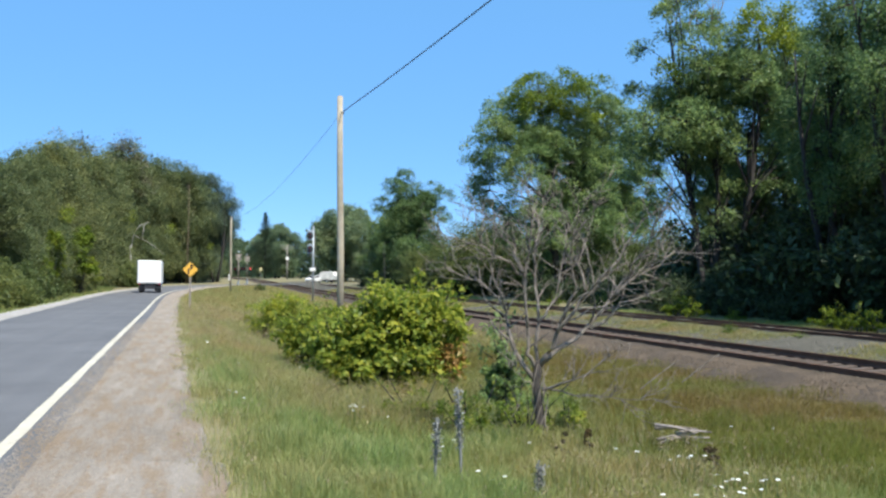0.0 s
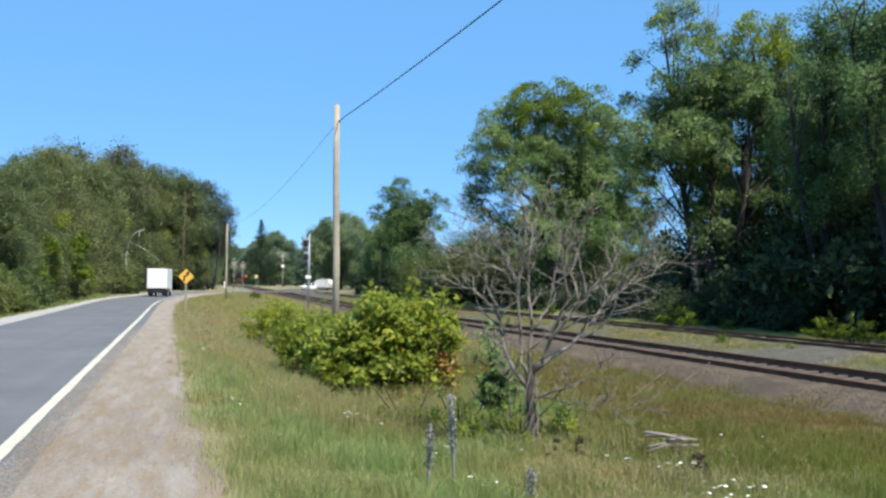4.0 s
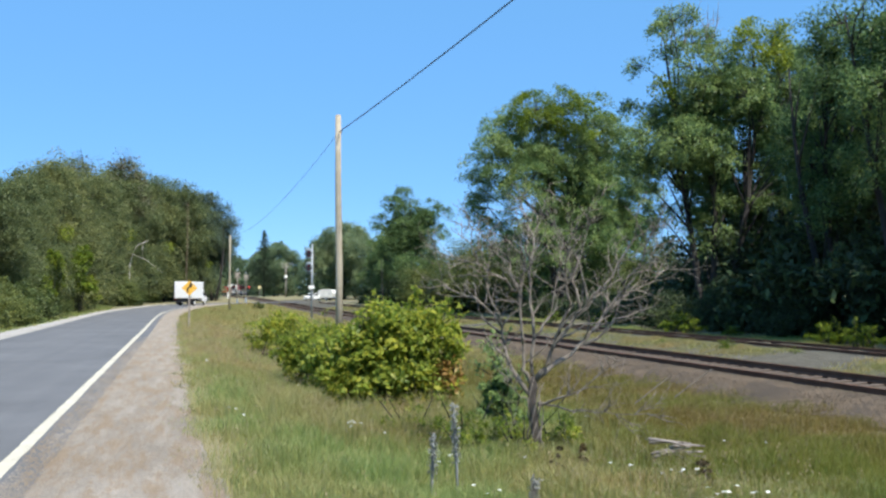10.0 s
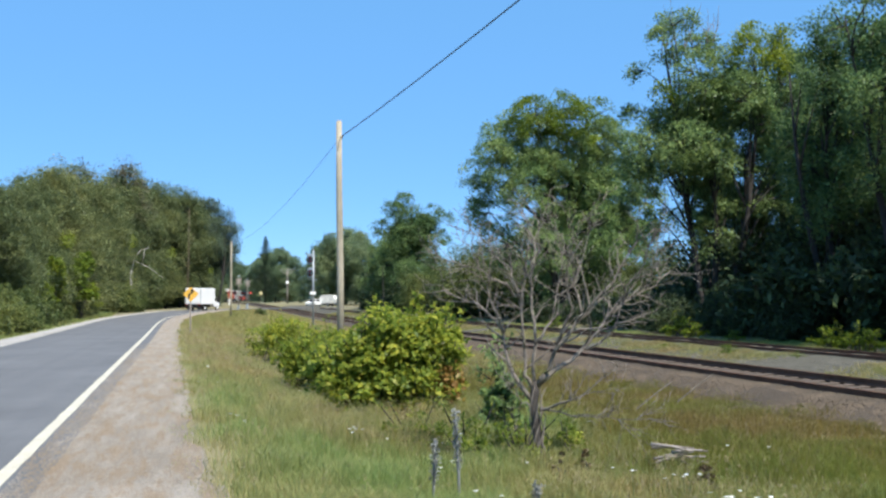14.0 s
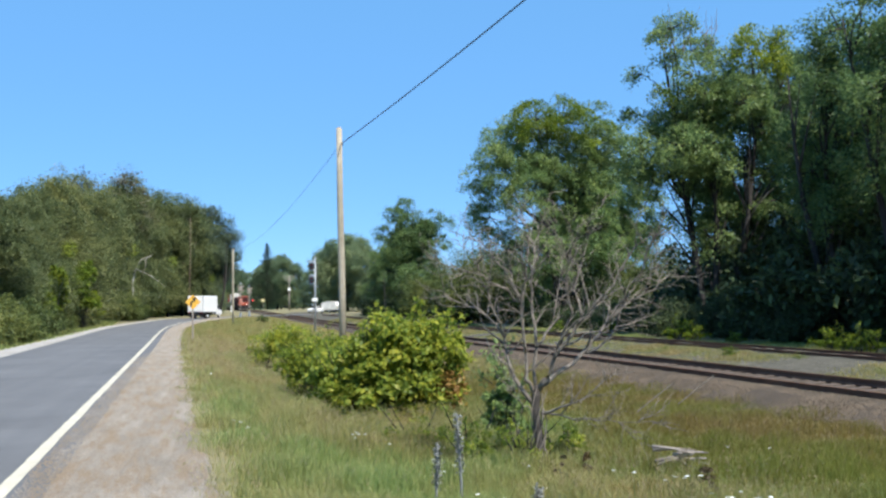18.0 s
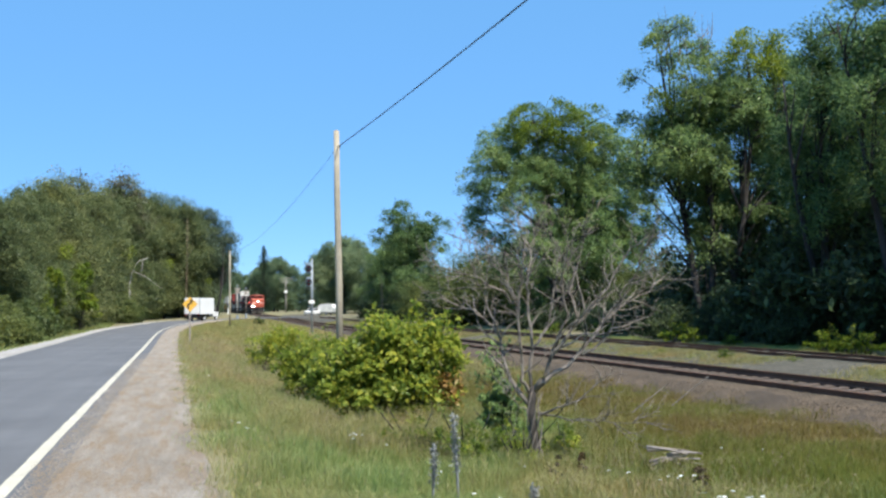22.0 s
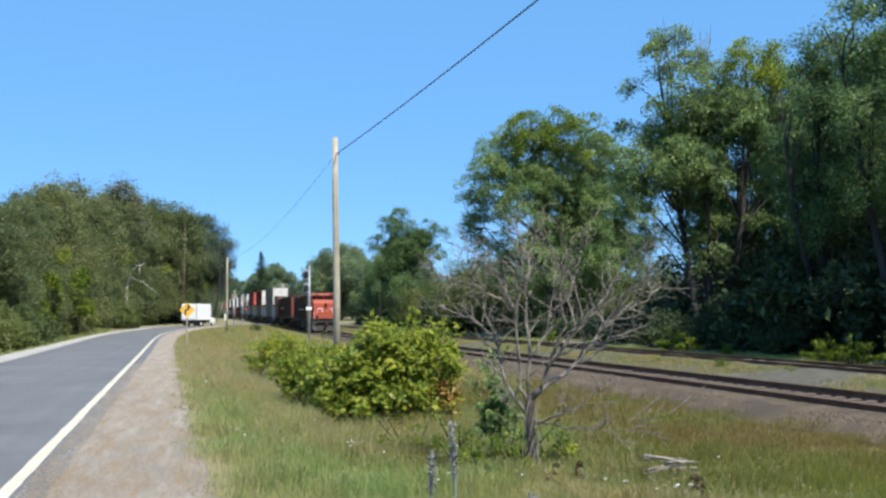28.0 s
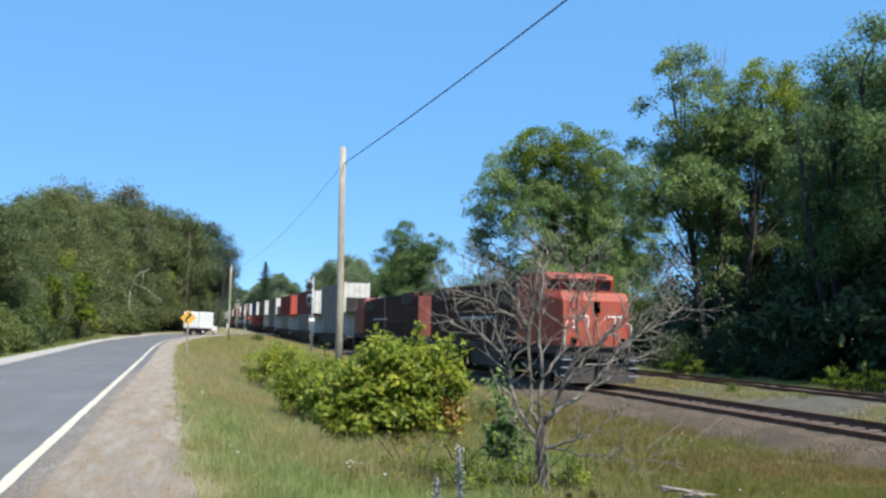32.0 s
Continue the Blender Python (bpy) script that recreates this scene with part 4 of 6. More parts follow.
wood_c = tree("tall_wood_tree", on_ground(-9.5, 168, 0), "tall dark-green tree at the bend of the road", 53, 21.0, 5.2, M_LEAF_L, 96, 400, 0.31, 0.12, 0.3, 2, 9, 0.6, 0, (0.08, 0.16))
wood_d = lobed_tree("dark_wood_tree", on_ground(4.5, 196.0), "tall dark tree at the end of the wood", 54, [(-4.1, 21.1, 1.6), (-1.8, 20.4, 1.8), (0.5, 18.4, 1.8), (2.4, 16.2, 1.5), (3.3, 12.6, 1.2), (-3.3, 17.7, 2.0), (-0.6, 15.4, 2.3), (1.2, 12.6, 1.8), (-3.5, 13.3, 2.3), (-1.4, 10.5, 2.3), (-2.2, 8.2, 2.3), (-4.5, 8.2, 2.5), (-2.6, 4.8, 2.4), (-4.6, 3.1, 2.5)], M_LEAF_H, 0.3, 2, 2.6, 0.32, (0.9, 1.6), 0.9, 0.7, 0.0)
rng_w = np.random.RandomState(5)
for i, (src, x, y, k) in enumerate([
    (wood_b, -17.5, 68, 0.62), (wood_a, -15.6, 84, 0.84), (wood_b, -20, 76, 0.70), (wood_a, -20, 88, 0.86), (wood_b, -20.5, 96, 0.79), (wood_a, -15.6, 98, 0.95), (wood_b, -15.6, 106, 0.92),
    (wood_a, -21, 106, 1.04), (wood_b, -16, 90, 0.76), (wood_a, -19, 117, 1.16), (wood_b, -14.6, 125, 1.08), (wood_a, -20, 128, 1.27), (wood_b, -13.6, 136, 1.15), (wood_a, -19, 141, 1.42),
    (wood_b, -12.4, 147, 1.2), (wood_c, -18, 152, 1.04), (wood_b, -11.0, 157, 1.26), (wood_c, -14, 172, 1.07), (wood_c, -5.0, 179, 1.04), (wood_c, -9.0, 188, 1.12), (wood_c, -1.7, 183, 1.08), (wood_d, -0.9, 190, 0.95), (wood_d, -3.0, 201, 1.0),
    (wood_d, 0.5, 204, 1.05), (wood_d, 2.4, 214, 0.8), (wood_c, -24, 165, 1.0), (wood_c, -11.2, 163, 1.12), (wood_c, -6.6, 176, 1.07), (wood_b, -27, 110, 0.95), (wood_b, -26, 90, 0.9), (wood_a, -25, 68, 0.75), (wood_b, -23, 58, 0.6),
    (wood_b, -6.8, 172, 1.1), (wood_b, 0.6, 184, 0.8), (wood_b, 2.6, 228, 0.8), (wood_b, 4.0, 250, 0.7), (wood_a, 5.5, 285, 0.75), (wood_a, 7.0, 320, 0.9), (wood_b, 2.0, 340, 1.0),
]):
    grown(src, on_ground(x, y, rng_w.uniform(0, 360)), k * 0.94)
edge = shrub("wood_edge_bush", on_ground(-12.2, 70, 0), "leafy green brush along the wood's edge", 61, [(0, 0, 1.2, 2.0, 1.8, 1.4), (0.8, 1.6, 0.8, 1.4, 1.5, 1.0)], 9000, 0.165, M_LEAF_E)
for i in range(44):
    y = 58 + i * 2.65
    x = -13.6 + 0.05 * max(0, y - 120) + (0.12 * (y - 145) if y > 145 else 0)
    if y < 172 and rng_w.uniform() > 0.3:
        grown(edge, on_ground(x - 0.4 + rng_w.normal() * 0.6, y, rng_w.uniform(0, 360)), rng_w.uniform(0.6, 1.35))
for x, y, k in [(-9.3, 144.5, 1.3), (-9.9, 147.0, 1.75), (-8.2, 147.5, 0.95), (-10.6, 143.0, 1.5)]:      # brush round the foot of the birch
    grown(edge, on_ground(x, y, rng_w.uniform(0, 360)), k)
# more dark bushes added to close gaps low in the wood
for x, y, k in [(-16, 178, 2.3), (-19, 200, 2.6), (-23, 225, 2.8), (-12, 192, 2.4), (-8, 197, 2.4), (-5, 206, 2.4), (-2, 214, 2.2), (-10, 216, 2.6), (-5, 228, 2.4), (-15, 160, 1.9), (-17, 142, 1.8), (-19, 124, 1.8), (-20, 108, 1.8), (-21, 92, 1.6), (-21, 78, 1.5), (-14, 172, 2.0), (-3, 192, 1.9)]:
    grown(under, on_ground(x, y, rng_w.uniform(0, 360)), k)
# a brighter leaf colour paints sunlight on branches along the edge
yel = shrub("sunlit_edge_bush", on_ground(-11.9, 108, 0), "yellow-green branches at the wood's edge, sunlight put into their colour", 62, [(0, 0, 4.6, 1.3, 1.3, 2.0), (0.7, 0, 2.8, 1.5, 1.2, 0.7), (0.5, 2.0, 6.0, 1.0, 1.2, 1.4)], 10000, 0.28, M_LEAF_Y)
grown(yel, on_ground(-12.9, 93, 100), 0.62)
grown(yel, on_ground(-10.9, 115, 30), 0.55)
grown(yel, on_ground(-12.7, 97, 200), 0.85)
grown(yel, on_ground(-13.4, 66, 200), 0.6)


def bare_trunk(name, x, y, pts, mat, label):
    root = empty(name, on_ground(x, y), label, "tree")
    for k, (path, a, b) in enumerate(pts):
        n = len(path)
        part("trunk" if k == 0 else "limb", Shape().tube(path, [a + (b - a) * i / (n - 1) for i in range(n)], 8), mat, root, smooth=True)
    return root


bare_trunk("birch_tree", -8.9, 148.5, [([(0, 0, -0.3), (0.1, 0, 3.0), (0.0, 0, 5.6), (0.5, 0, 8.0)], 0.17, 0.09), ([(0.5, 0, 8.0), (1.3, 0, 9.1), (2.6, 0, 9.6)], 0.08, 0.04), ([(0.5, 0, 7.6), (2.4, 0, 6.7), (4.8, 0, 4.9)], 0.05, 0.02), ([(1.9, 0, 9.4), (1.8, 0, 8.2), (1.5, 0, 6.8)], 0.04, 0.02)], M_BIRCH, "dead white birch leaning out of the wood")
bare_trunk("bare_trunk_tree", -0.9, 172, [([(0, 0, -0.3), (0.1, 0, 6.0), (0.2, 0, 12.0), (0.2, 0, 17.5)], 0.11, 0.04), ([(0.1, 0, 7.0), (-0.7, 0.2, 8.6), (-1.0, 0.2, 9.6)], 0.04, 0.015), ([(0.2, 0, 10.5), (0.9, 0, 12.0), (1.1, 0, 13.2)], 0.04, 0.015)], M_TRUNK, "tall thin brown trunk before the dark trees")

bare_trunk("bare_trunk_tree", 31.4, 110, [([(0, 0, -0.3), (0.05, 0, 4.0), (0.1, 0, 8.0), (0.05, 0, 10.8)], 0.10, 0.03), ([(0.08, 0, 7.2), (0.7, 0, 8.6), (0.9, 0, 9.9)], 0.035, 0.012), ([(0.08, 0, 6.0), (-0.6, 0, 7.4), (-0.8, 0, 8.4)], 0.035, 0.012)], M_DEAD, "thin dead trunk between the green trees")

half = tree("half_dead_tree", on_ground(-15.2, 140, 0), "half-dead tree with a dry greyish crown above the wood", 57, 19.5, 3.2, M_LEAF_G, 30, 130, 0.3, 0.6, 0.2, 2, 10, 0.6, bark=M_DEAD)
grown(half, on_ground(-10.6, 160, 90), 1.18)

# far woods close the horizon
far_rng = np.random.RandomState(8)
pts, outs = [], []
for i in range(420):
    w = radians(-62 + 124 * i / 419)
    R = far_rng.uniform(620, 900)
    h = far_rng.uniform(9, 15)
    p, d = blob(far_rng, 80, (math.sin(w) * R, math.cos(w) * R, h * 0.5), (9, 9, h * 0.55), 0.5)
    pts.append(p)
    outs.append(d)
v, f = leaves(far_rng, np.concatenate(pts), 2.6, np.concatenate(outs), 0, 0.8)
tagged(new("far_woods", array_mesh("far_woods", v, f, M_LEAF_D)), "distant dark-green woods on the horizon", "woods", kind="stuff")

# ---------------------------------------------------------------- poles, wire, signs


def wood_pole(name, x, y, top, r0, r1, mat, label, arms=(), lean=0.0):
    z0 = float(ground_z(x, y))
    root = empty(name, pose(x, y, z0), label, "utility pole")
    h = top - z0
    part("post", Shape().tube([(0, 0, -0.4), (0.01 + lean * 0.3, 0, h * 0.35), (lean * 0.7 - 0.01, 0, h * 0.7), (lean, 0, h)], [r0, r0 * 0.93, r1 * 1.1, r1], 14), mat, root, smooth=True)
    part("cap", Shape().tube([(lean, 0, h), (lean, 0, h + 0.05)], [r1 * 0.96, r1 * 0.6], 14), M_GREYPOLE, root)
    for az, half in arms:
        part("crossarm", Shape().box(-half, half, -0.06, 0.06, az - z0 - 0.07, az - z0 + 0.07, 0.01), mat, root)
        for k in range(6):
            ix = -half + 0.15 + k * (2 * half - 0.3) / 5
            part("insulator", Shape().tube([(ix, 0, az - z0 + 0.07), (ix, 0, az - z0 + 0.13), (ix, 0, az - z0 + 0.22)], [0.02, 0.05, 0.03], 8), M_WHITE, root)
    return root


main_pole = wood_pole("utility_pole", 6.37, 42.0, 9.98, 0.165, 0.125, M_POLE, "tall bare wooden utility pole, sun-bleached tan", lean=-0.11)
part("bracket", Shape().box(-0.13, 0.06, -0.05, 0.05, 9.68, 9.80, 0.01), M_BLACK, main_pole)
part("ground_wire", Shape().tube([(0.02, -0.16, 0.2), (-0.02, -0.15, 4.0), (-0.08, -0.125, 9.6)], 0.008, 5), M_GREYPOLE, main_pole)
wood_pole("utility_pole", 4.25, 111.0, 8.70, 0.12, 0.09, M_POLE, "thin grey wooden utility pole near the bend")
wood_pole("telegraph_pole", 23.9, 250.0, 10.1, 0.17, 0.14, M_GREYPOLE, "old grey wooden telegraph pole with two crossarms", [(9.85, 1.7), (9.1, 1.2)])
part("plate", Shape().box(-0.35, 0.35, -0.22, -0.19, 5.2, 5.9), M_WHITE, bpy.data.objects["telegraph_pole"], "small white plate")


def wire(name, a, b, sag, r, label):
    a, b = Vector(a), Vector(b)
    pts = [a.lerp(b, i / 28) - Vector((0, 0, sag * 4 * (i / 28) * (1 - i / 28))) for i in range(29)]
    return tagged(part(name, Shape().tube(pts, r, 6), M_WIRE), label, "cable")


wire("overhead_wire", (6.30, 41.9, 9.25), (8.46, -6.0, 9.25), 0.3, 0.019, "single black cable strung between the poles")
wire("overhead_wire", (6.30, 42.1, 9.25), (4.25, 111.0, 8.6), 1.1, 0.009, "single black cable strung between the poles")
wood_pole("utility_pole", 8.46, -6.0, 9.9, 0.165, 0.125, M_POLE, "tall bare wooden utility pole by the ditch")


def warning_sign():
    x, y = -0.1, 60.0
    z0 = float(ground_z(x, y))
    root = empty("warning_sign", pose(x, y, z0, 0, 0, 4), "yellow diamond warning sign with a black curve arrow on a post", "road sign")
    part("post", Shape().box(-0.045, 0.045, -0.03, 0.03, -0.3, 2.9, 0.005), M_GREYPOLE, root)
    h, c = 0.46, 2.37 - z0
    dia = Shape()
    q = [(0, -h), (h, 0), (0, h), (-h, 0)]
    for sgn, yy in ((1, -0.06), (-1, -0.045)):
        dia.v.extend((u, yy, c + w) for u, w in q)
    dia.f = [(0, 1, 2, 3), (7, 6, 5, 4)] + [(i, 4 + i, 4 + (i + 1) % 4, (i + 1) % 4) for i in range(4)]
    part("plate", dia, M_YELLOW, root)
    arrow = Shape()
    bars = [((-0.11, -0.24), (-0.11, -0.02)), ((-0.11, -0.02), (0.08, 0.08)), ((0.08, 0.08), (0.08, 0.2))]
    for (u0, w0), (u1, w1) in bars:
        d = Vector((u1 - u0, w1 - w0)).normalized() * 0.05
        n = Vector((-d.y, d.x))
        arrow.add([(u, -0.066, c + w) for u, w in ((u0 - d.x + n.x, w0 - d.y + n.y), (u0 - d.x - n.x, w0 - d.y - n.y), (u1 + d.x - n.x, w1 + d.y - n.y), (u1 + d.x + n.x, w1 + d.y + n.y))], [(0, 1, 2, 3)])
    arrow.add([(-0.06, -0.066, c + 0.16), (0.22, -0.066, c + 0.16), (0.08, -0.066, c + 0.34)], [(0, 1, 2)])
    part("arrow", arrow, M_BLACK, root, "black curve arrow")
    return root


warning_sign()


def signal_mast():
    x, y = 10.3, 84.0
    z0 = float(ground_z(x, y))
    root = empty("railway_signal", pose(x, y, z0, 0, 0, -6), "silver railway signal mast with two black lamp heads", "railway signal")
    part("mast", Shape().tube([(0, 0, -0.2), (0, 0, 6.7)], [0.085, 0.07], 12), M_SILVER, root, smooth=True)
    part("base", Shape().box(-0.3, 0.3, -0.3, 0.3, -0.2, 0.25, 0.03), M_GRAVEL, root)
    part("finial", Shape().tube([(0, 0, 6.7), (0, 0, 6.85)], [0.09, 0.02], 10), M_SILVER, root)
    for z in (5.95, 4.75):
        head = part("lamp_head", Shape().box(-0.52, -0.08, -0.28, 0.02, z - 0.45, z + 0.45, 0.05), M_SILVER, root)
        disc = Shape().tube([(-0.3, -0.29, z), (-0.3, -0.32, z)], 0.30, 20)
        part("background_disc", disc, M_SIGNAL, head)
        for k in (-0.2, 0.1):
            part("hood", Shape().tube([(-0.3, -0.32, z + k), (-0.3, -0.55, z + k + 0.02)], [0.11, 0.12], 12, False), M_SIGNAL, head)
            part("lens", Shape().tube([(-0.3, -0.325, z + k), (-0.3, -0.335, z + k)], 0.095, 12), M_REDLENS, head)
        part("arm", Shape().box(-0.15, 0.05, -0.05, 0.05, z - 0.05, z + 0.05), M_SILVER, root)
    for dx in (-0.16, 0.16):
        part("ladder_rail", Shape().tube([(dx, 0.75, -0.1), (dx, 0.3, 6.3)], 0.016, 6), M_GREYPOLE, root)
    for k in range(18):
        u = (k + 0.7) / 18.5
        yy, zz = 0.75 + (0.3 - 0.75) * u, -0.1 + 6.4 * u
        part("rung", Shape().tube([(-0.16, yy, zz), (0.16, yy, zz)], 0.010, 5), M_GREYPOLE, root)
    part("platform", Shape().box(-0.5, 0.35, 0.1, 0.6, 4.15, 4.2), M_SILVER, root)
    part("plate", Shape().box(-0.28, 0.22, -0.12, -0.09, 2.85, 3.12, 0.01), M_WHITE, root, "blank white plate")
    return root


signal_mast()


def crossing_mast(x, y, turn, lit, label):
    z0 = float(ground_z(x, y))
    root = empty("crossing_signal", pose(x, y, z0, 0, 0, turn), label, "crossing signal", "level crossing signals")
    part("post", Shape().tube([(0, 0, -0.2), (0, 0, 5.3)], 0.06, 10), M_GREYPOLE, root, smooth=True)
    part("base", Shape().tube([(0, 0, -0.1), (0, 0, 0.9)], [0.22, 0.16], 10), M_SILVER, root)
    for a in (45, -45):
        s = Shape().box(-0.62, 0.62, -0.10, -0.07, -0.115, 0.115, 0.01)
        part("crossbuck_board", s, M_GREYPOLE, root, at=pose(0, 0 if a > 0 else -0.04, 4.6, 0, a, 0))
    part("bell", Shape().tube([(0, 0, 5.3), (0, 0, 5.38), (0, 0, 5.52)], [0.1, 0.2, 0.12], 12), M_SILVER, root)
    part("lamp_arm", Shape().box(-0.75, 0.75, -0.04, 0.04, 2.75, 2.83, 0.01), M_GREYPOLE, root)
    for sx in (-0.55, 0.55):
        d = part("lamp_disc", Shape().tube([(sx, -0.12, 2.79), (sx, -0.16, 2.79)], 0.30, 18), M_BLACK, root)
        on = lit and sx > 0
        part("lamp", Shape().tube([(sx, -0.165, 2.79), (sx, -0.20, 2.79)], [0.15, 0.13], 14), M_FLASH if on else M_REDLENS, d, "glowing red lamp" if on else "")
        part("hood", Shape().tube([(sx, -0.16, 2.79), (sx, -0.42, 2.80)], [0.16, 0.18], 12, False), M_BLACK, d)
    return root


crossing_mast(6.9, 150.0, 8, False, "silver crossing signal with white crossbuck and red lamps")
crossing_mast(9.7, 177.0, 8, True, "silver crossing signal with a glowing red lamp")


def marker_post(x, y, h, w, mat, label):
    root = empty("marker_post", on_ground(x, y), label, "marker post")
    part("post", Shape().box(-w, w, -0.03, 0.03, -0.2, h, 0.01), mat, root)
    part("cap", Shape().box(-w * 0.9, w * 0.9, -0.027, 0.027, h, h + 0.04, 0.01), M_SILVER, root)


marker_post(8.5, 230.0, 1.5, 0.17, M_WHITE, "short white marker post in the grass")
M_CREAM = paint_mat("faded_cream", (0.60, 0.52, 0.26), 0.6, 0.15, 2.0)
sign2 = empty("small_sign", on_ground(20.6, 300.0), "small yellow sign on a post beyond the crossing", "road sign")
part("post", Shape().box(-0.05, 0.05, -0.04, 0.04, -0.2, 3.4), M_GREYPOLE, sign2)
part("plate", Shape().box(-0.45, 0.45, -0.08, -0.05, 2.6, 3.5, 0.02), M_CREAM, sign2)

# ---------------------------------------------------------------- bushes and the bare tree in the ditch
B = on_ground(4.25, 19.3)
shrub("sumac_bush", B, "dense yellow-green sumac bush in the ditch", 71,
      [(-0.15, 0.1, 1.75, 0.95, 0.95, 0.80), (0.62, 0.0, 1.55, 0.60, 0.8, 0.75), (0.72, -0.2, 0.9, 0.50, 0.6, 0.75), (-0.80, 0.2, 1.30, 0.70, 0.8, 0.65), (-1.3, 0.3, 0.95, 0.62, 0.7, 0.55), (0.05, -0.4, 0.85, 0.85, 0.6, 0.65), (-0.85, -0.3, 0.7, 0.65, 0.5, 0.5), (0.3, -0.5, 0.42, 0.7, 0.5, 0.4)], 26000, 0.145, M_LEAF_S,
      extra=((0.74, -0.75, 0.78, 0.36), M_LEAF_O, "reddened leaves"), sprigs=46)
shrub("sumac_bush", on_ground(3.55, 24.5), "low yellow-green sumac bush in the ditch", 72, [(0, 0, 1.0, 0.9, 0.9, 0.85), (-0.7, 0.8, 0.85, 0.75, 0.7, 0.65)], 10000, 0.125, M_LEAF_S, sprigs=16)
shrub("ditch_bush", on_ground(3.5, 36.0), "green leafy bush in the ditch", 73, [(0, 0, 1.05, 1.2, 0.9, 1.0), (-1.0, 0.6, 0.85, 0.8, 0.6, 0.75), (1.1, 0.3, 0.8, 0.8, 0.6, 0.7)], 9000, 0.11, M_LEAF_S)
shrub("small_bush", on_ground(5.5, 16.9), "small dark green bush behind the bare tree", 74, [(0.05, 0, 0.95, 0.24, 0.3, 0.55), (-0.12, 0, 0.5, 0.3, 0.3, 0.45), (0.25, 0, 0.35, 0.35, 0.3, 0.35)], 3600, 0.11, M_LEAF_R, sprigs=14)
shrub("low_weed_bush", on_ground(4.75, 14.6), "low yellow-green weeds round the bare tree", 76, [(-0.5, 0, 0.35, 0.7, 0.5, 0.4), (0.4, 0.1, 0.3, 0.6, 0.5, 0.35), (-1.2, 0.8, 0.35, 0.6, 0.5, 0.4), (1.0, -0.3, 0.28, 0.5, 0.4, 0.34), (0.1, -0.9, 0.2, 0.4, 0.3, 0.28)], 4200, 0.07, M_LEAF_S, sprigs=14)
for x, y, h in ((6.15, 10.7, 0.42), (6.35, 10.9, 0.34), (4.6, 11.6, 0.3), (5.3, 12.4, 0.34)):
    shrub("dock_plant", on_ground(x, y), "dark brown seeding dock plant in the grass", int(x * 50), [(0, 0, h, 0.08, 0.08, 0.22), (0.03, 0.02, 0.15, 0.14, 0.14, 0.12)], 240, 0.05, M_DOCK, "weed", stems=2)
shrub("small_bush", on_ground(7.6, 112.0), "small round bush in the dry grass", 75, [(0, 0, 0.72, 0.62, 0.6, 0.62), (0.35, 0, 0.45, 0.45, 0.4, 0.4)], 1100, 0.15, M_LEAF_E)


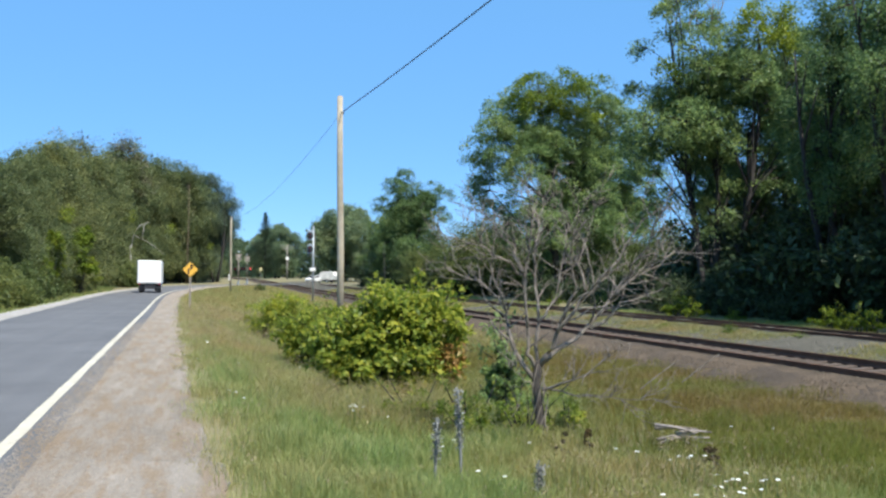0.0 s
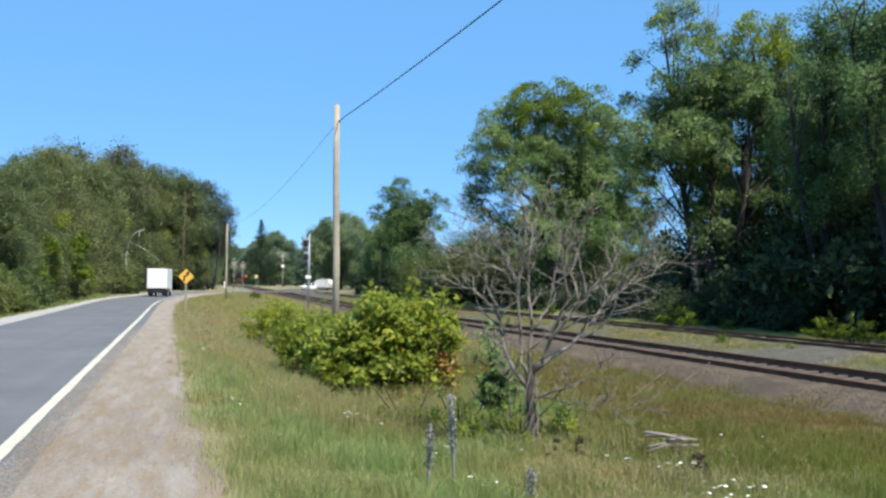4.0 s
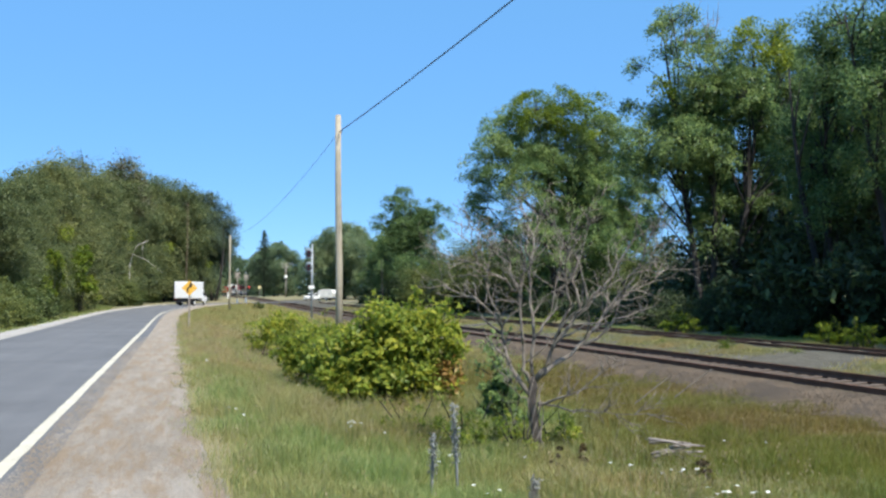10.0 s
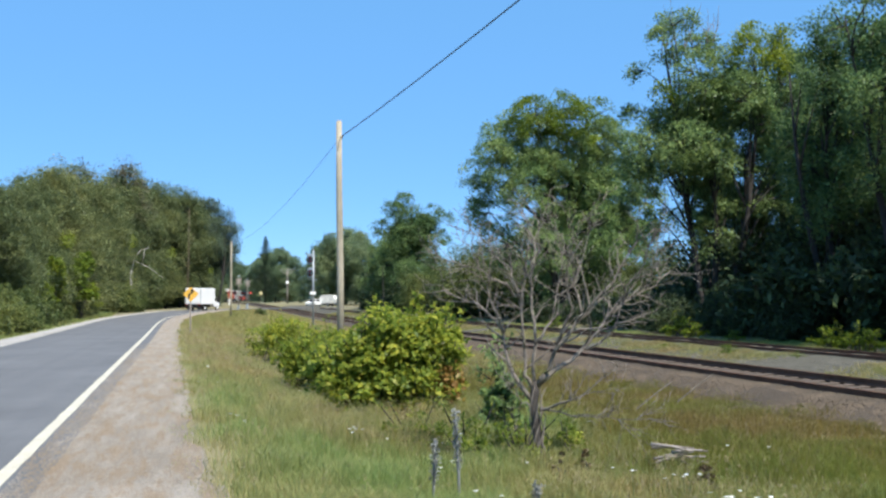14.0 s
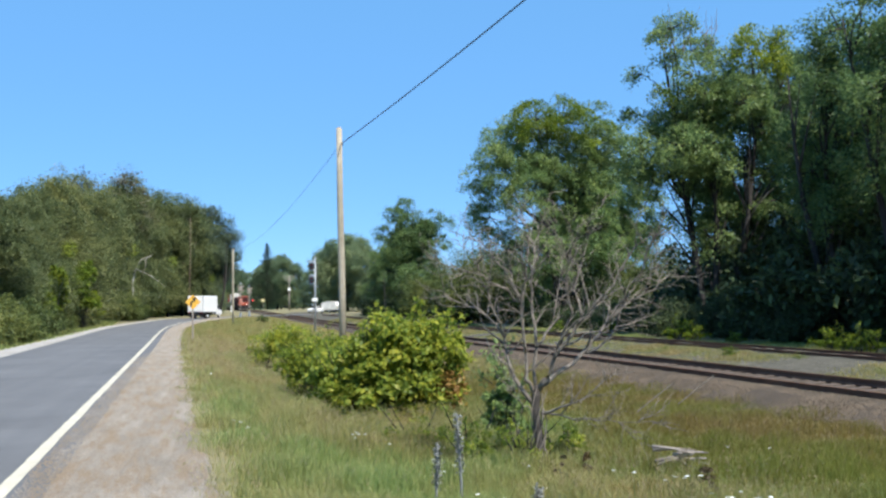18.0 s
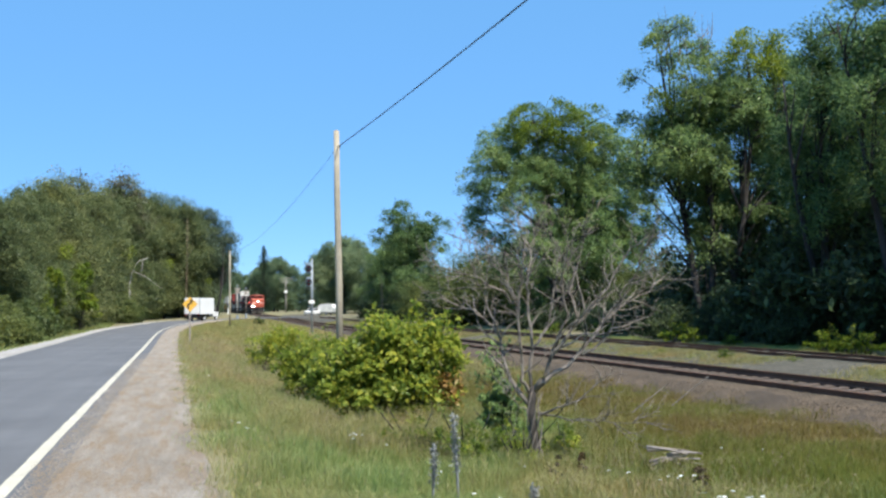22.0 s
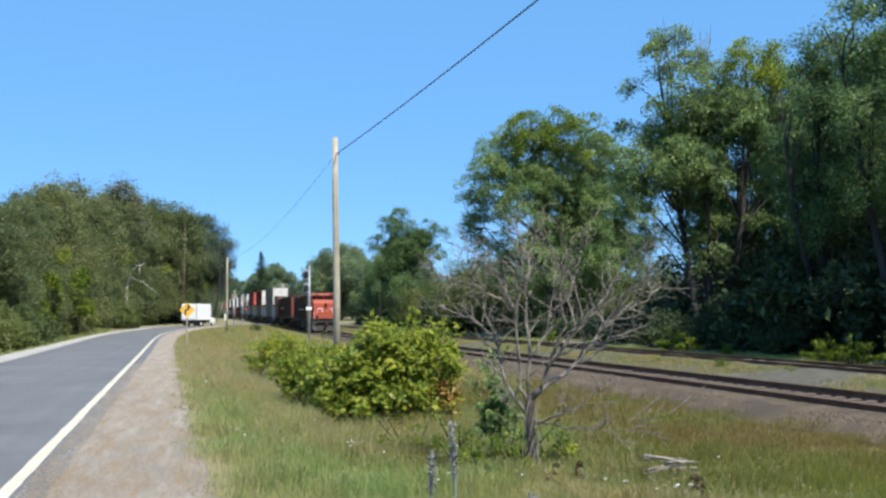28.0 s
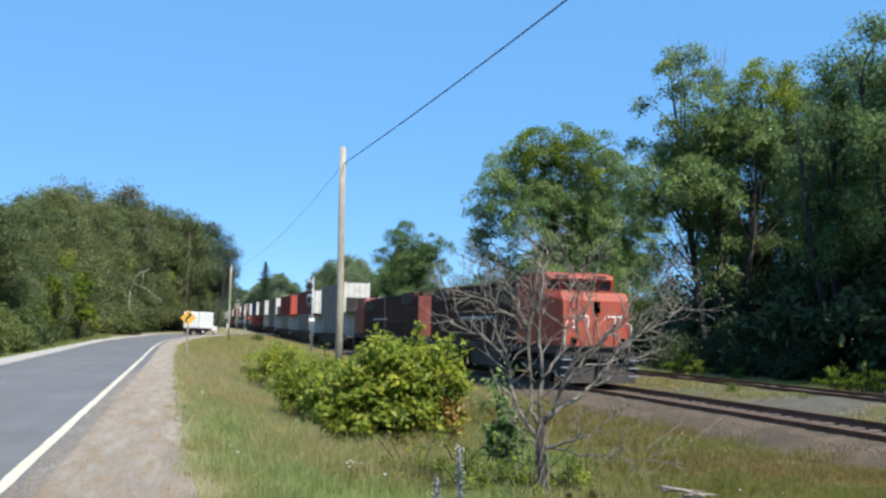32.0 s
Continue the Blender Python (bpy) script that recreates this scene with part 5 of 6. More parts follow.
def bare_tree():
    """A dead little tree: short grey trunk that forks low, crooked limbs rising outwards, side branches and fine twigs."""
    rng = np.random.RandomState(19)
    root = empty("bare_tree", on_ground(5.01, 13.6), "small dead tree with grey leafless spreading branches", "tree")
    right = Vector((math.cos(radians(14.8)), -math.sin(radians(14.8)), 0))
    back = Vector((right.y * -1, right.x, 0))
    up = Vector((0, 0, 1))
    path = [right * u + up * z for u, z in ((0.03, -0.2), (0.05, 0.25), (0.02, 0.6), (-0.02, 0.95), (0.0, 1.15), (0.01, 1.32))]
    part("trunk", Shape().tube(path, [0.085, 0.060, 0.054, 0.062, 0.070, 0.042], 12), M_DEADBARK, root, "dark grey split bark", smooth=True)
    for k in range(9):      # dead suckers twine round the trunk
        w, wide, high = k * 1.3, rng.uniform(0.07, 0.14), rng.uniform(0.20, 0.31)
        pts = [right * (0.03 + wide * math.cos(w + 0.9 * q)) + back * wide * math.sin(w + 0.9 * q) + up * (q * high - 0.1) + Vector(rng.normal(size=3)) * 0.015 for q in range(6)]
        part("sucker", Shape().tube(pts, [0.013, 0.015, 0.013, 0.011, 0.009, 0.006], 5), M_DEAD if k % 3 else M_DEADBARK, root, smooth=True)

    def shoot(start, direction, length, radius, lift, shape, n=7, wild=0.12):
        pts, d = [Vector(start)], Vector(direction).normalized()
        for i in range(n):
            d = (d + Vector(rng.normal(size=3)) * wild + up * lift).normalized()
            pts.append(pts[-1] + d * length / n)
        shape.tube(pts, [max(0.0032, radius * (1 - 0.72 * i / n)) for i in range(n + 1)], 6 if radius > 0.012 else 4)
        return pts

    def side_of(d):
        s = Vector(rng.normal(size=3))
        s -= d * s.dot(d)
        return s.normalized()

    # limbs: depth at the tip, radius, and knees (across, up)
    limbs = [(0.5, 0.040, ((-0.05, 1.05), (-0.42, 1.62), (-0.48, 2.08), (-0.85, 2.48), (-1.38, 2.70))),
             (-0.4, 0.022, ((-0.47, 2.05), (-0.58, 2.4), (-0.80, 2.9), (-0.95, 3.3))),
             (-0.3, 0.034, ((-0.03, 1.2), (-0.19, 1.55), (-0.20, 2.3), (-0.22, 2.67), (-0.12, 3.1), (-0.10, 3.65))),
             (-0.5, 0.026, ((-0.22, 2.60), (-0.45, 2.78), (-0.8, 2.98), (-1.42, 3.16))),
             (0.4, 0.022, ((-0.22, 2.64), (-0.38, 3.0), (-0.80, 3.55))),
             (0.5, 0.033, ((0.0, 1.25), (0.01, 2.2), (-0.04, 2.7), (0.06, 3.3), (0.12, 3.8))),
             (0.6, 0.024, ((0.01, 1.9), (0.26, 2.2), (0.45, 2.8), (0.55, 3.45))),
             (-0.5, 0.046, ((0.03, 1.25), (0.28, 1.70), (0.40, 1.95), (0.75, 2.36), (1.10, 2.85), (1.46, 3.40))),
             (0.3, 0.024, ((0.72, 2.32), (0.64, 2.8), (0.88, 3.55))),
             (0.4, 0.042, ((0.05, 1.28), (0.44, 1.54), (0.80, 1.83), (1.10, 2.22), (1.37, 2.5), (1.75, 2.70), (2.12, 2.95))),
             (-0.4, 0.026, ((1.08, 2.18), (1.34, 2.6), (1.52, 2.95), (1.75, 3.50))),
             (0.6, 0.026, ((0.78, 1.80), (1.3, 2.14), (1.95, 2.36))),
             (-0.7, 0.028, ((0.38, 1.92), (0.50, 2.4), (0.42, 3.0), (0.50, 3.6))),
             (-0.6, 0.026, ((0.07, 0.88), (0.50, 1.04), (0.95, 1.43))),
             (-0.5, 0.018, ((0.07, 0.92), (0.53, 0.87), (1.0, 0.80), (1.62, 0.82))),
             (-0.3, 0.014, ((-0.04, 0.9), (-0.3, 1.1), (-0.42, 1.4)))]
    for depth, r, knees in limbs:
        s = Shape()
        n, fine = len(knees), []
        for i in range(n - 1):
            for q in (0.0, 0.33, 0.67):
                w = (i + q) / (n - 1)
                u, z = (knees[i][c] * (1 - q) + knees[i + 1][c] * q for c in (0, 1))
                fine.append(right * u + up * z + back * depth * w + Vector(rng.normal(size=3)) * 0.022 * (w > 0))
        fine.append(right * knees[-1][0] + up * knees[-1][1] + back * depth)
        m = len(fine) - 1
        s.tube(fine, [max(0.0045, r * (1 - 0.80 * (i / m) ** 0.8)) for i in range(m + 1)], 8)
        ln = sum((fine[i + 1] - fine[i]).length for i in range(m))
        for k in range(max(2, m // 4), m + 1):
            for _ in range(2 if k > m * 0.45 else 1):
                if rng.uniform() < 0.95:
                    d = (fine[k] - fine[k - 1]).normalized()
                    nd = d * 0.75 + side_of(d) * rng.uniform(0.5, 1.0) + up * 0.16
                    br = shoot(fine[k], nd, rng.uniform(0.25, 0.85) * min(1.0, 0.4 + 0.3 * ln), max(0.0080, r * (1 - 0.75 * k / m) * 0.66), 0.05, s, 5, 0.2)
                    for j in range(1, 6):
                        if rng.uniform() < 0.75:
                            d2 = (br[j] - br[j - 1]).normalized()
                            shoot(br[j], d2 * 0.7 + side_of(d2) * rng.uniform(0.4, 1.0) + up * 0.1, rng.uniform(0.12, 0.36), 0.0054, 0.03, s, 3, 0.2)
        part("branch", s, M_DEAD, root, smooth=True)
    for a in (1.35, 1.95):
        p0 = right * a + Vector((0, -0.4, 0.95 + 0.1 * (a > 1.5)))
        part("twig", Shape().tube([p0, p0 + right * 0.28 + up * 0.22, p0 + right * 0.55 + up * 0.42], [0.010, 0.009, 0.005], 5), M_DEAD, root)
    return root


bare_tree()

# ---------------------------------------------------------------- vehicles


def wheel(parent, x, y, z, r, w, rim=M_WHITE, name="wheel"):
    """A road wheel on an axle along x."""
    t = part(name, Shape().tube([(-w / 2, 0, 0), (-w * 0.35, 0, 0), (w * 0.35, 0, 0), (w / 2, 0, 0)], [r * 0.9, r, r, r * 0.9], 20), M_TYRE, parent, at=pose(x, y, z))
    part("rim", Shape().tube([(-w / 2 - 0.01, 0, 0), (w / 2 + 0.01, 0, 0)], r * 0.55, 14), rim, t)
    return t


def box_truck():
    """A white cube van; its cab starts at y = 0 and its cargo box lies behind it."""
    root = empty("box_truck", Matrix(), "white box truck waiting before the level crossing", "truck")
    cargo = part("cargo_box", Shape().box(-1.2, 1.2, -4.9, 0.0, 0.95, 3.35, 0.05), M_WHITE, root)
    part("rear_door", Shape().box(-1.08, 1.08, -4.93, -4.895, 1.05, 3.2, 0.01), M_WHITE, cargo)
    for k in range(5):
        part("door_slat", Shape().box(-1.05, 1.05, -4.94, -4.925, 1.12 + k * 0.41, 1.5 + k * 0.41, 0.004), M_WHITE, cargo)
    for sx in (-1, 1):
        part("corner_trim", Shape().box(sx * 1.2 - 0.03, sx * 1.2 + 0.03, -4.93, -4.85, 0.97, 3.33), M_SILVER, cargo)
        part("tail_lamp", Shape().box(sx * 1.0 - 0.1, sx * 1.0 + 0.1, -4.97, -4.93, 0.85, 0.95), M_REDLENS, root)
    part("chassis", Shape().box(-0.45, 0.45, -4.8, 1.6, 0.55, 0.95, 0.02), M_BLACK, root)
    part("rear_bumper", Shape().box(-1.1, 1.1, -5.05, -4.9, 0.42, 0.62, 0.02), M_BLACK, root)
    part("mud_flap", Shape().box(-1.1, -0.5, -4.45, -4.42, 0.15, 0.9), M_BLACK, root)
    part("mud_flap", Shape().box(0.5, 1.1, -4.45, -4.42, 0.15, 0.9), M_BLACK, root)
    cab = part("cab", Shape().prism([(0.02, 0.55), (1.95, 0.55), (2.0, 1.15), (1.2, 1.3), (0.75, 2.1), (0.02, 2.15)], -1.0, 1.0), M_WHITE, root)
    part("windscreen", Shape().prism([(1.19, 1.34), (1.21, 1.36), (0.80, 2.06), (0.77, 2.04)], -0.88, 0.88), M_GLASS, cab)
    for sx in (-1, 1):
        part("side_window", Shape().prism([(0.2, 1.38), (1.05, 1.38), (0.7, 2.0), (0.2, 2.0)], sx * 1.0 - 0.012, sx * 1.0 + 0.012), M_GLASS, cab)
        part("mirror", Shape().box(sx * 1.15 - 0.1, sx * 1.15 + 0.1, 0.95, 1.05, 1.35, 1.7, 0.02), M_BLACK, cab)
        wheel(root, sx * 0.88, 1.2, 0.37, 0.37, 0.24)
        wheel(root, sx * 0.92, -3.3, 0.37, 0.37, 0.42)
    part("wind_deflector", Shape().prism([(0.02, 2.15), (0.7, 2.12), (0.05, 2.6)], -0.9, 0.9), M_WHITE, cab)
    return root


truck = box_truck()


def parked_car(x, y, turn, colour, label):
    root = empty("parked_car", on_ground(x, y, turn), label, "car")
    body = part("body", Shape().prism([(-2.1, 0.35), (2.1, 0.35), (2.2, 0.75), (1.9, 0.95), (-1.9, 1.0), (-2.2, 0.8)], -0.88, 0.88), colour, root)
    part("cabin", Shape().prism([(-1.6, 0.98), (1.0, 0.95), (0.4, 1.48), (-1.1, 1.5)], -0.74, 0.74), colour, root)
    part("windscreen", Shape().prism([(0.98, 1.0), (1.0, 1.02), (0.45, 1.46), (0.42, 1.45)], -0.66, 0.66), M_GLASS, body)
    for sx in (-1, 1):
        part("side_window", Shape().prism([(-1.3, 1.05), (0.75, 1.05), (0.35, 1.4), (-1.0, 1.42)], sx * 0.75 - 0.01, sx * 0.75 + 0.01), M_GLASS, body)
        part("headlight", Shape().box(sx * 0.65 - 0.16, sx * 0.65 + 0.16, 2.12, 2.2, 0.66, 0.82, 0.02), M_SILVER, body)
        wheel(root, sx * 0.78, 1.35, 0.32, 0.32, 0.2, M_SILVER)
        wheel(root, sx * 0.78, -1.35, 0.32, 0.32, 0.2, M_SILVER)
    return root


parked_car(23.4, 190.0, 150, M_WHITE, "white car parked beyond the level crossing")
M_GREYCAR = paint_mat("pale_grey_paint", (0.68, 0.68, 0.64), 0.6, 0.3, 1.0)


def camper(x, y, turn):
    root = empty("parked_trailer", on_ground(x, y, turn), "pale grey covered trailer parked beyond the crossing", "trailer")
    part("cover", Shape().prism([(-1.5, 0.6), (1.5, 0.6), (1.8, 1.3), (1.4, 2.1), (0.2, 2.3), (-1.3, 2.2), (-1.7, 1.4)], -1.0, 1.0), M_GREYCAR, root)
    part("frame", Shape().box(-0.5, 0.5, -2.4, 3.0, 0.45, 0.6, 0.02), M_BLACK, root)
    for sx in (-1, 1):
        wheel(root, sx * 0.95, -0.2, 0.35, 0.35, 0.22, M_SILVER)
    part("jack", Shape().tube([(0, 2.8, 0.0), (0, 2.8, 0.7)], 0.04, 8), M_SILVER, root)


camper(26.6, 191.0, 55)

# ---------------------------------------------------------------- the train
M_HULL = rough_mat("loco_black", (0.030, 0.015, 0.012), (0.058, 0.030, 0.024), 0.6, 12, 0.9, 0.1, 0.01)
M_HULL.node_tree.nodes["Principled BSDF"].inputs["Specular IOR Level"].default_value = 0.15
M_GRIME = rough_mat("underframe_grime", (0.018, 0.016, 0.014), (0.05, 0.043, 0.036), 1.2, 15, 0.9, 0.4, 0.02)
M_RAILRED = paint_mat("weathered_red", (0.20, 0.045, 0.033), 0.6, 0.35, 1.2)


def bogie(parent, y, axles):
    """A truck frame with its wheelsets, under a rail vehicle."""
    half = 0.75 + 0.9 * (axles - 2) + 0.55
    b = part("bogie", Shape().box(-1.15, -0.98, y - half, y + half, 0.42, 0.85, 0.05).box(0.98, 1.15, y - half, y + half, 0.42, 0.85, 0.05).box(-1.0, 1.0, y - 0.25, y + 0.25, 0.5, 0.85, 0.03), M_GRIME, parent)
    for k in range(axles):
        wy = y + (k - (axles - 1) / 2) * (1.75 if axles == 3 else 1.78)
        for sx in (-1, 1):
            w = Shape().tube([(sx * 0.70, wy, 0.5), (sx * 0.74, wy, 0.5), (sx * 0.75, wy, 0.5), (sx * 0.86, wy, 0.5)], [0.53, 0.53, 0.5, 0.49], 20)
            part("wheel", w, M_GRIME, b)
            part("axle_box", Shape().box(sx * 1.16 - 0.06, sx * 1.16 + 0.06, wy - 0.18, wy + 0.18, 0.35, 0.7, 0.03), M_GRIME, b)
    return b


def louvre(x, y, z, half):
    """Fine upright slats added before a lamp to block its glow from the side; not a part of the locomotive."""
    s = Shape()
    n = int(2 * half / 0.0095)
    for k in range(n + 1):
        sx = x - half + 2 * half * k / n
        s.box(sx - 0.0006, sx + 0.0006, y - 0.097, y + 0.012, z - half, z + half)
    return s.box(x - half, x + half, y - 0.097, y + 0.012, z + half, z + half + 0.008).box(x - half, x + half, y - 0.097, y + 0.012, z - half - 0.008, z - half).box(x - half, x + half, y + 0.008, y + 0.16, z - half, z + half)


def locomotive(lead, extra=0.0):
    """Six-axle freight locomotive with a wide comfort cab; its front is at y = 0 and its body runs to y = 21."""
    label = "red-nosed black diesel freight locomotive leading the train" if lead else "black diesel freight locomotive with a red cab, second in the train"
    root = empty("locomotive", Matrix(), label, "locomotive")
    part("frame", Shape().box(-1.5, 1.5, 1.0, 20.4 + extra, 1.15, 1.45, 0.03), M_GRIME, root)
    # cab and nose
    nose = Shape()
    w0, w1 = 1.54, 1.36
    nose.add([(-w1, 0.95, 1.5), (w1, 0.95, 1.5), (w0, 1.45, 1.5), (w0, 3.4, 1.5), (-w0, 3.4, 1.5), (-w0, 1.45, 1.5),
              (-w1, 1.12, 3.22), (w1, 1.12, 3.22), (w0, 1.62, 3.32), (w0, 3.4, 3.62), (-w0, 3.4, 3.62), (-w0, 1.62, 3.32), (-w1, 1.4, 3.55), (w1, 1.4, 3.55)],
             [(0, 1, 7, 6), (1, 2, 8, 7), (2, 3, 9, 8), (3, 4, 10, 9), (4, 5, 11, 10), (5, 0, 6, 11), (6, 7, 13, 12), (7, 8, 13), (6, 12, 11), (8, 9, 13), (11, 12, 10), (13, 9, 10, 12), (0, 5, 4, 3, 2, 1)])
    nose_ob = part("nose", nose, M_CABRED if lead else M_RAILRED, root, "bright red nose" if lead else "weathered dark red nose")
    cab_red = M_CABRED if lead else M_RAILRED
    cab = part("cab", Shape().prism([(3.1, 1.5), (5.9, 1.5), (5.9, 4.06), (5.5, 4.2), (3.3, 4.2), (2.85, 4.1), (2.95, 3.55)], -1.54, 1.54), cab_red, root, "red cab" if lead else "weathered dark red cab")
    part("roof", Shape().prism([(2.6, 4.14), (6.0, 4.14), (5.9, 4.28), (5.2, 4.4), (3.2, 4.4), (2.65, 4.26)], -1.40, 1.40), cab_red, root)
    for x0, x1 in ((-1.40, -0.84), (-0.74, -0.06), (0.06, 0.74), (0.84, 1.40)):
        part("windscreen", Shape().prism([(2.90, 3.68), (2.84, 4.06), (2.80, 4.06), (2.86, 3.68)], x0, x1), M_GLASS, cab)
        part("window_frame", Shape().tube([(x0, 2.80, 4.07), (x1, 2.80, 4.07), (x1, 2.85, 3.66), (x0, 2.85, 3.66), (x0, 2.80, 4.07)], 0.025, 5), cab_red, cab)
    part("walkway", Shape().box(-1.5, 1.5, 0.9, 3.4, 1.40, 1.50, 0.02), M_GRIME, root)
    for sx in (-1, 1):
        part("side_window", Shape().box(sx * 1.52 - 0.012, sx * 1.52 + 0.012, 3.5, 4.3, 3.2, 3.85, 0.005), M_GLASS, cab)
        part("side_window", Shape().box(sx * 1.52 - 0.012, sx * 1.52 + 0.012, 4.5, 5.2, 3.2, 3.85, 0.005), M_GLASS, cab)
        part("ditch_light", Shape().tube([(sx * 0.98, 0.935, 1.70), (sx * 0.98, 0.931, 1.70)], [0.09, 0.09], 16), M_DITCH if lead else M_SILVER, root, "glowing ditch light" if lead else "")
        if lead:
            part("lamp_louvre", louvre(sx * 0.98, 0.93, 1.70, 0.095), M_SLAT, root)
        part("sign_box", Shape().box(sx * 0.82 - 0.28, sx * 0.82 + 0.28, 2.6, 2.65, 4.16, 4.27, 0.01), M_GRIME, cab)
        part("grab_rail", Shape().tube([(sx * 1.35, 0.95, 1.45), (sx * 1.35, 0.85, 2.3), (sx * 1.2, 1.0, 2.4)], 0.02, 6), M_WHITE, root)
        part("step_well", Shape().box(sx * 1.3 - 0.2, sx * 1.3 + 0.2, 0.75, 1.5, 0.25, 1.15, 0.03), M_GRIME, root)
        for k in range(3):
            part("step", Shape().box(sx * 1.35 - 0.2, sx * 1.35 + 0.2, 0.62, 0.85, 0.36 + k * 0.3, 0.40 + k * 0.3), M_SILVER, root)
    part("headlight", Shape().tube([(0, 1.055, 2.86), (0, 1.051, 2.86)], [0.09, 0.09], 16), M_HEAD if lead else M_SILVER, root, "glowing headlight" if lead else "")
    part("headlight", Shape().tube([(0, 1.075, 3.08), (0, 1.071, 3.08)], [0.09, 0.09], 16), M_HEAD if lead else M_SILVER, root, "glowing headlight" if lead else "")
    if lead:
        for z, y in ((2.86, 1.05), (3.08, 1.07)):
            part("lamp_louvre", louvre(0.0, y, z, 0.095), M_SLAT, root)
    part("nose_door", Shape().prism([(0.93, 1.55), (1.045, 2.72), (1.2, 2.72), (1.2, 1.55)], -0.32, 0.32), M_CABRED, nose_ob)
    mark = Shape()
    for x0, z0, x1, z1 in ((-0.95, 2.15, -0.95, 2.62), (-0.95, 2.62, -0.35, 2.62), (-0.35, 2.62, -0.35, 2.2), (-0.15, 2.6, 0.1, 2.25), (0.1, 2.25, 0.35, 2.6), (0.45, 2.62, 1.05, 2.62), (0.75, 2.62, 0.75, 2.15)):
        mark.tube([(x0, 0.95 + 0.099 * (z0 - 1.5), z0), (x1, 0.95 + 0.099 * (z1 - 1.5), z1)], 0.028, 6)
    part("nose_mark", mark, M_WHITE, nose_ob, "white line mark on the nose")
    part("plough", Shape().prism([(0.55, 0.12), (1.1, 0.12), (1.1, 1.0), (0.85, 1.0)], -1.4, 1.4), M_GRIME, root)
    part("anticlimber", Shape().box(-1.15, 1.15, 0.55, 0.98, 1.02, 1.18, 0.02), M_GRIME, root)
    part("coupler", Shape().box(-0.14, 0.14, -0.05, 0.7, 0.75, 1.0, 0.04), M_GRIME, root)
    # long hood
    hood = part("hood", Shape().prism([(5.9, 1.45), (20.0 + extra, 1.45), (20.0 + extra, 4.02), (5.9, 4.02)], -1.42, 1.42), M_HULL, root)
    part("hood_roof", Shape().prism([(5.9, 4.02), (20.0 + extra, 4.02), (19.8 + extra, 4.24), (6.1, 4.24)], -1.1, 1.1), M_HULL, root)
    part("radiator", Shape().box(-1.5, 1.5, 15.4 + extra, 19.0 + extra, 3.45, 4.3, 0.06), M_HULL, root)
    for k in range(3):
        part("fan", Shape().tube([(0, 15.9 + extra + k * 1.25, 4.3), (0, 15.9 + extra + k * 1.25, 4.42)], [0.55, 0.52], 18), M_GRIME, root)
    for sx in (-1, 1):
        for k in range(8):
            part("hood_door", Shape().box(sx * 1.43 - 0.015, sx * 1.43 + 0.015, 6.2 + k * 1.12, 7.2 + k * 1.12, 1.6, 3.3, 0.004), M_HULL, hood)
        part("grille", Shape().box(sx * 1.51 - 0.012, sx * 1.51 + 0.012, 15.6 + extra, 18.8 + extra, 3.55, 4.2), M_GRIME, root)
        part("grille", Shape().box(sx * 1.43 - 0.02, sx * 1.43 + 0.02, 6.4, 9.4, 3.35, 3.95), M_GRIME, hood)
        part("stripe", Shape().box(sx * 1.445 - 0.012, sx * 1.445 + 0.012, 9.6, 14.8, 2.55, 2.68), M_SILVER, hood)
        part("handrail", Shape().tube([(sx * 1.55, 6.0, 2.45), (sx * 1.55, 20.2 + extra, 2.45)], 0.02, 5), M_GRIME, root)
        for k in range(8):
            part("stanchion", Shape().tube([(sx * 1.55, 6.2 + k * 2.0, 1.4), (sx * 1.55, 6.2 + k * 2.0, 2.45)], 0.018, 5), M_GRIME, root)
        part("tank_side", Shape().box(sx * 1.3 - 0.15, sx * 1.3 + 0.15, 8.4, 13.0, 0.35, 1.15, 0.05), M_GRIME, root)
    part("fuel_tank", Shape().box(-1.2, 1.2, 8.3, 13.1, 0.25, 1.15, 0.1), M_GRIME, root)
    part("exhaust", Shape().box(-0.25, 0.25, 10.4, 11.6, 4.22, 4.42, 0.03), M_GRIME, root)
    part("horn", Shape().tube([(0.3, 6.3, 4.36), (0.3, 5.8, 4.42)], [0.04, 0.09], 8), M_SILVER, root)
    part("end_panel", Shape().box(-1.4, 1.4, 20.0 + extra, 20.06 + extra, 1.5, 3.98, 0.02), M_RAILRED, root, "weathered red end of the hood")
    part("end_platform", Shape().box(-1.45, 1.45, 20.4 + extra, 21.3 + extra, 1.15, 1.35, 0.03), M_GRIME, root)
    part("coupler", Shape().box(-0.14, 0.14, 21.2 + extra, 22.1 + extra, 0.75, 1.0, 0.04), M_GRIME, root)
    bogie(root, 3.9, 3)
    bogie(root, 17.1 + extra, 3)
    return root


BOX_COLOURS = {"white": paint_mat("container_white", (0.60, 0.585, 0.53), 0.8, 0.25, 0.9), "grey": paint_mat("container_grey", (0.20, 0.20, 0.19), 0.8, 0.25, 0.6), "maroon": paint_mat("container_maroon", (0.17, 0.035, 0.035), 0.8, 0.25, 0.6),
               "red": paint_mat("container_red", (0.42, 0.055, 0.035), 0.8, 0.2, 0.6), "blue": paint_mat("container_blue", (0.05, 0.09, 0.20), 0.8, 0.2, 0.6), "green": paint_mat("container_green", (0.05, 0.13, 0.08), 0.8, 0.2, 0.6), "brown": paint_mat("container_brown", (0.16, 0.09, 0.06), 0.6, 0.25, 0.6)}


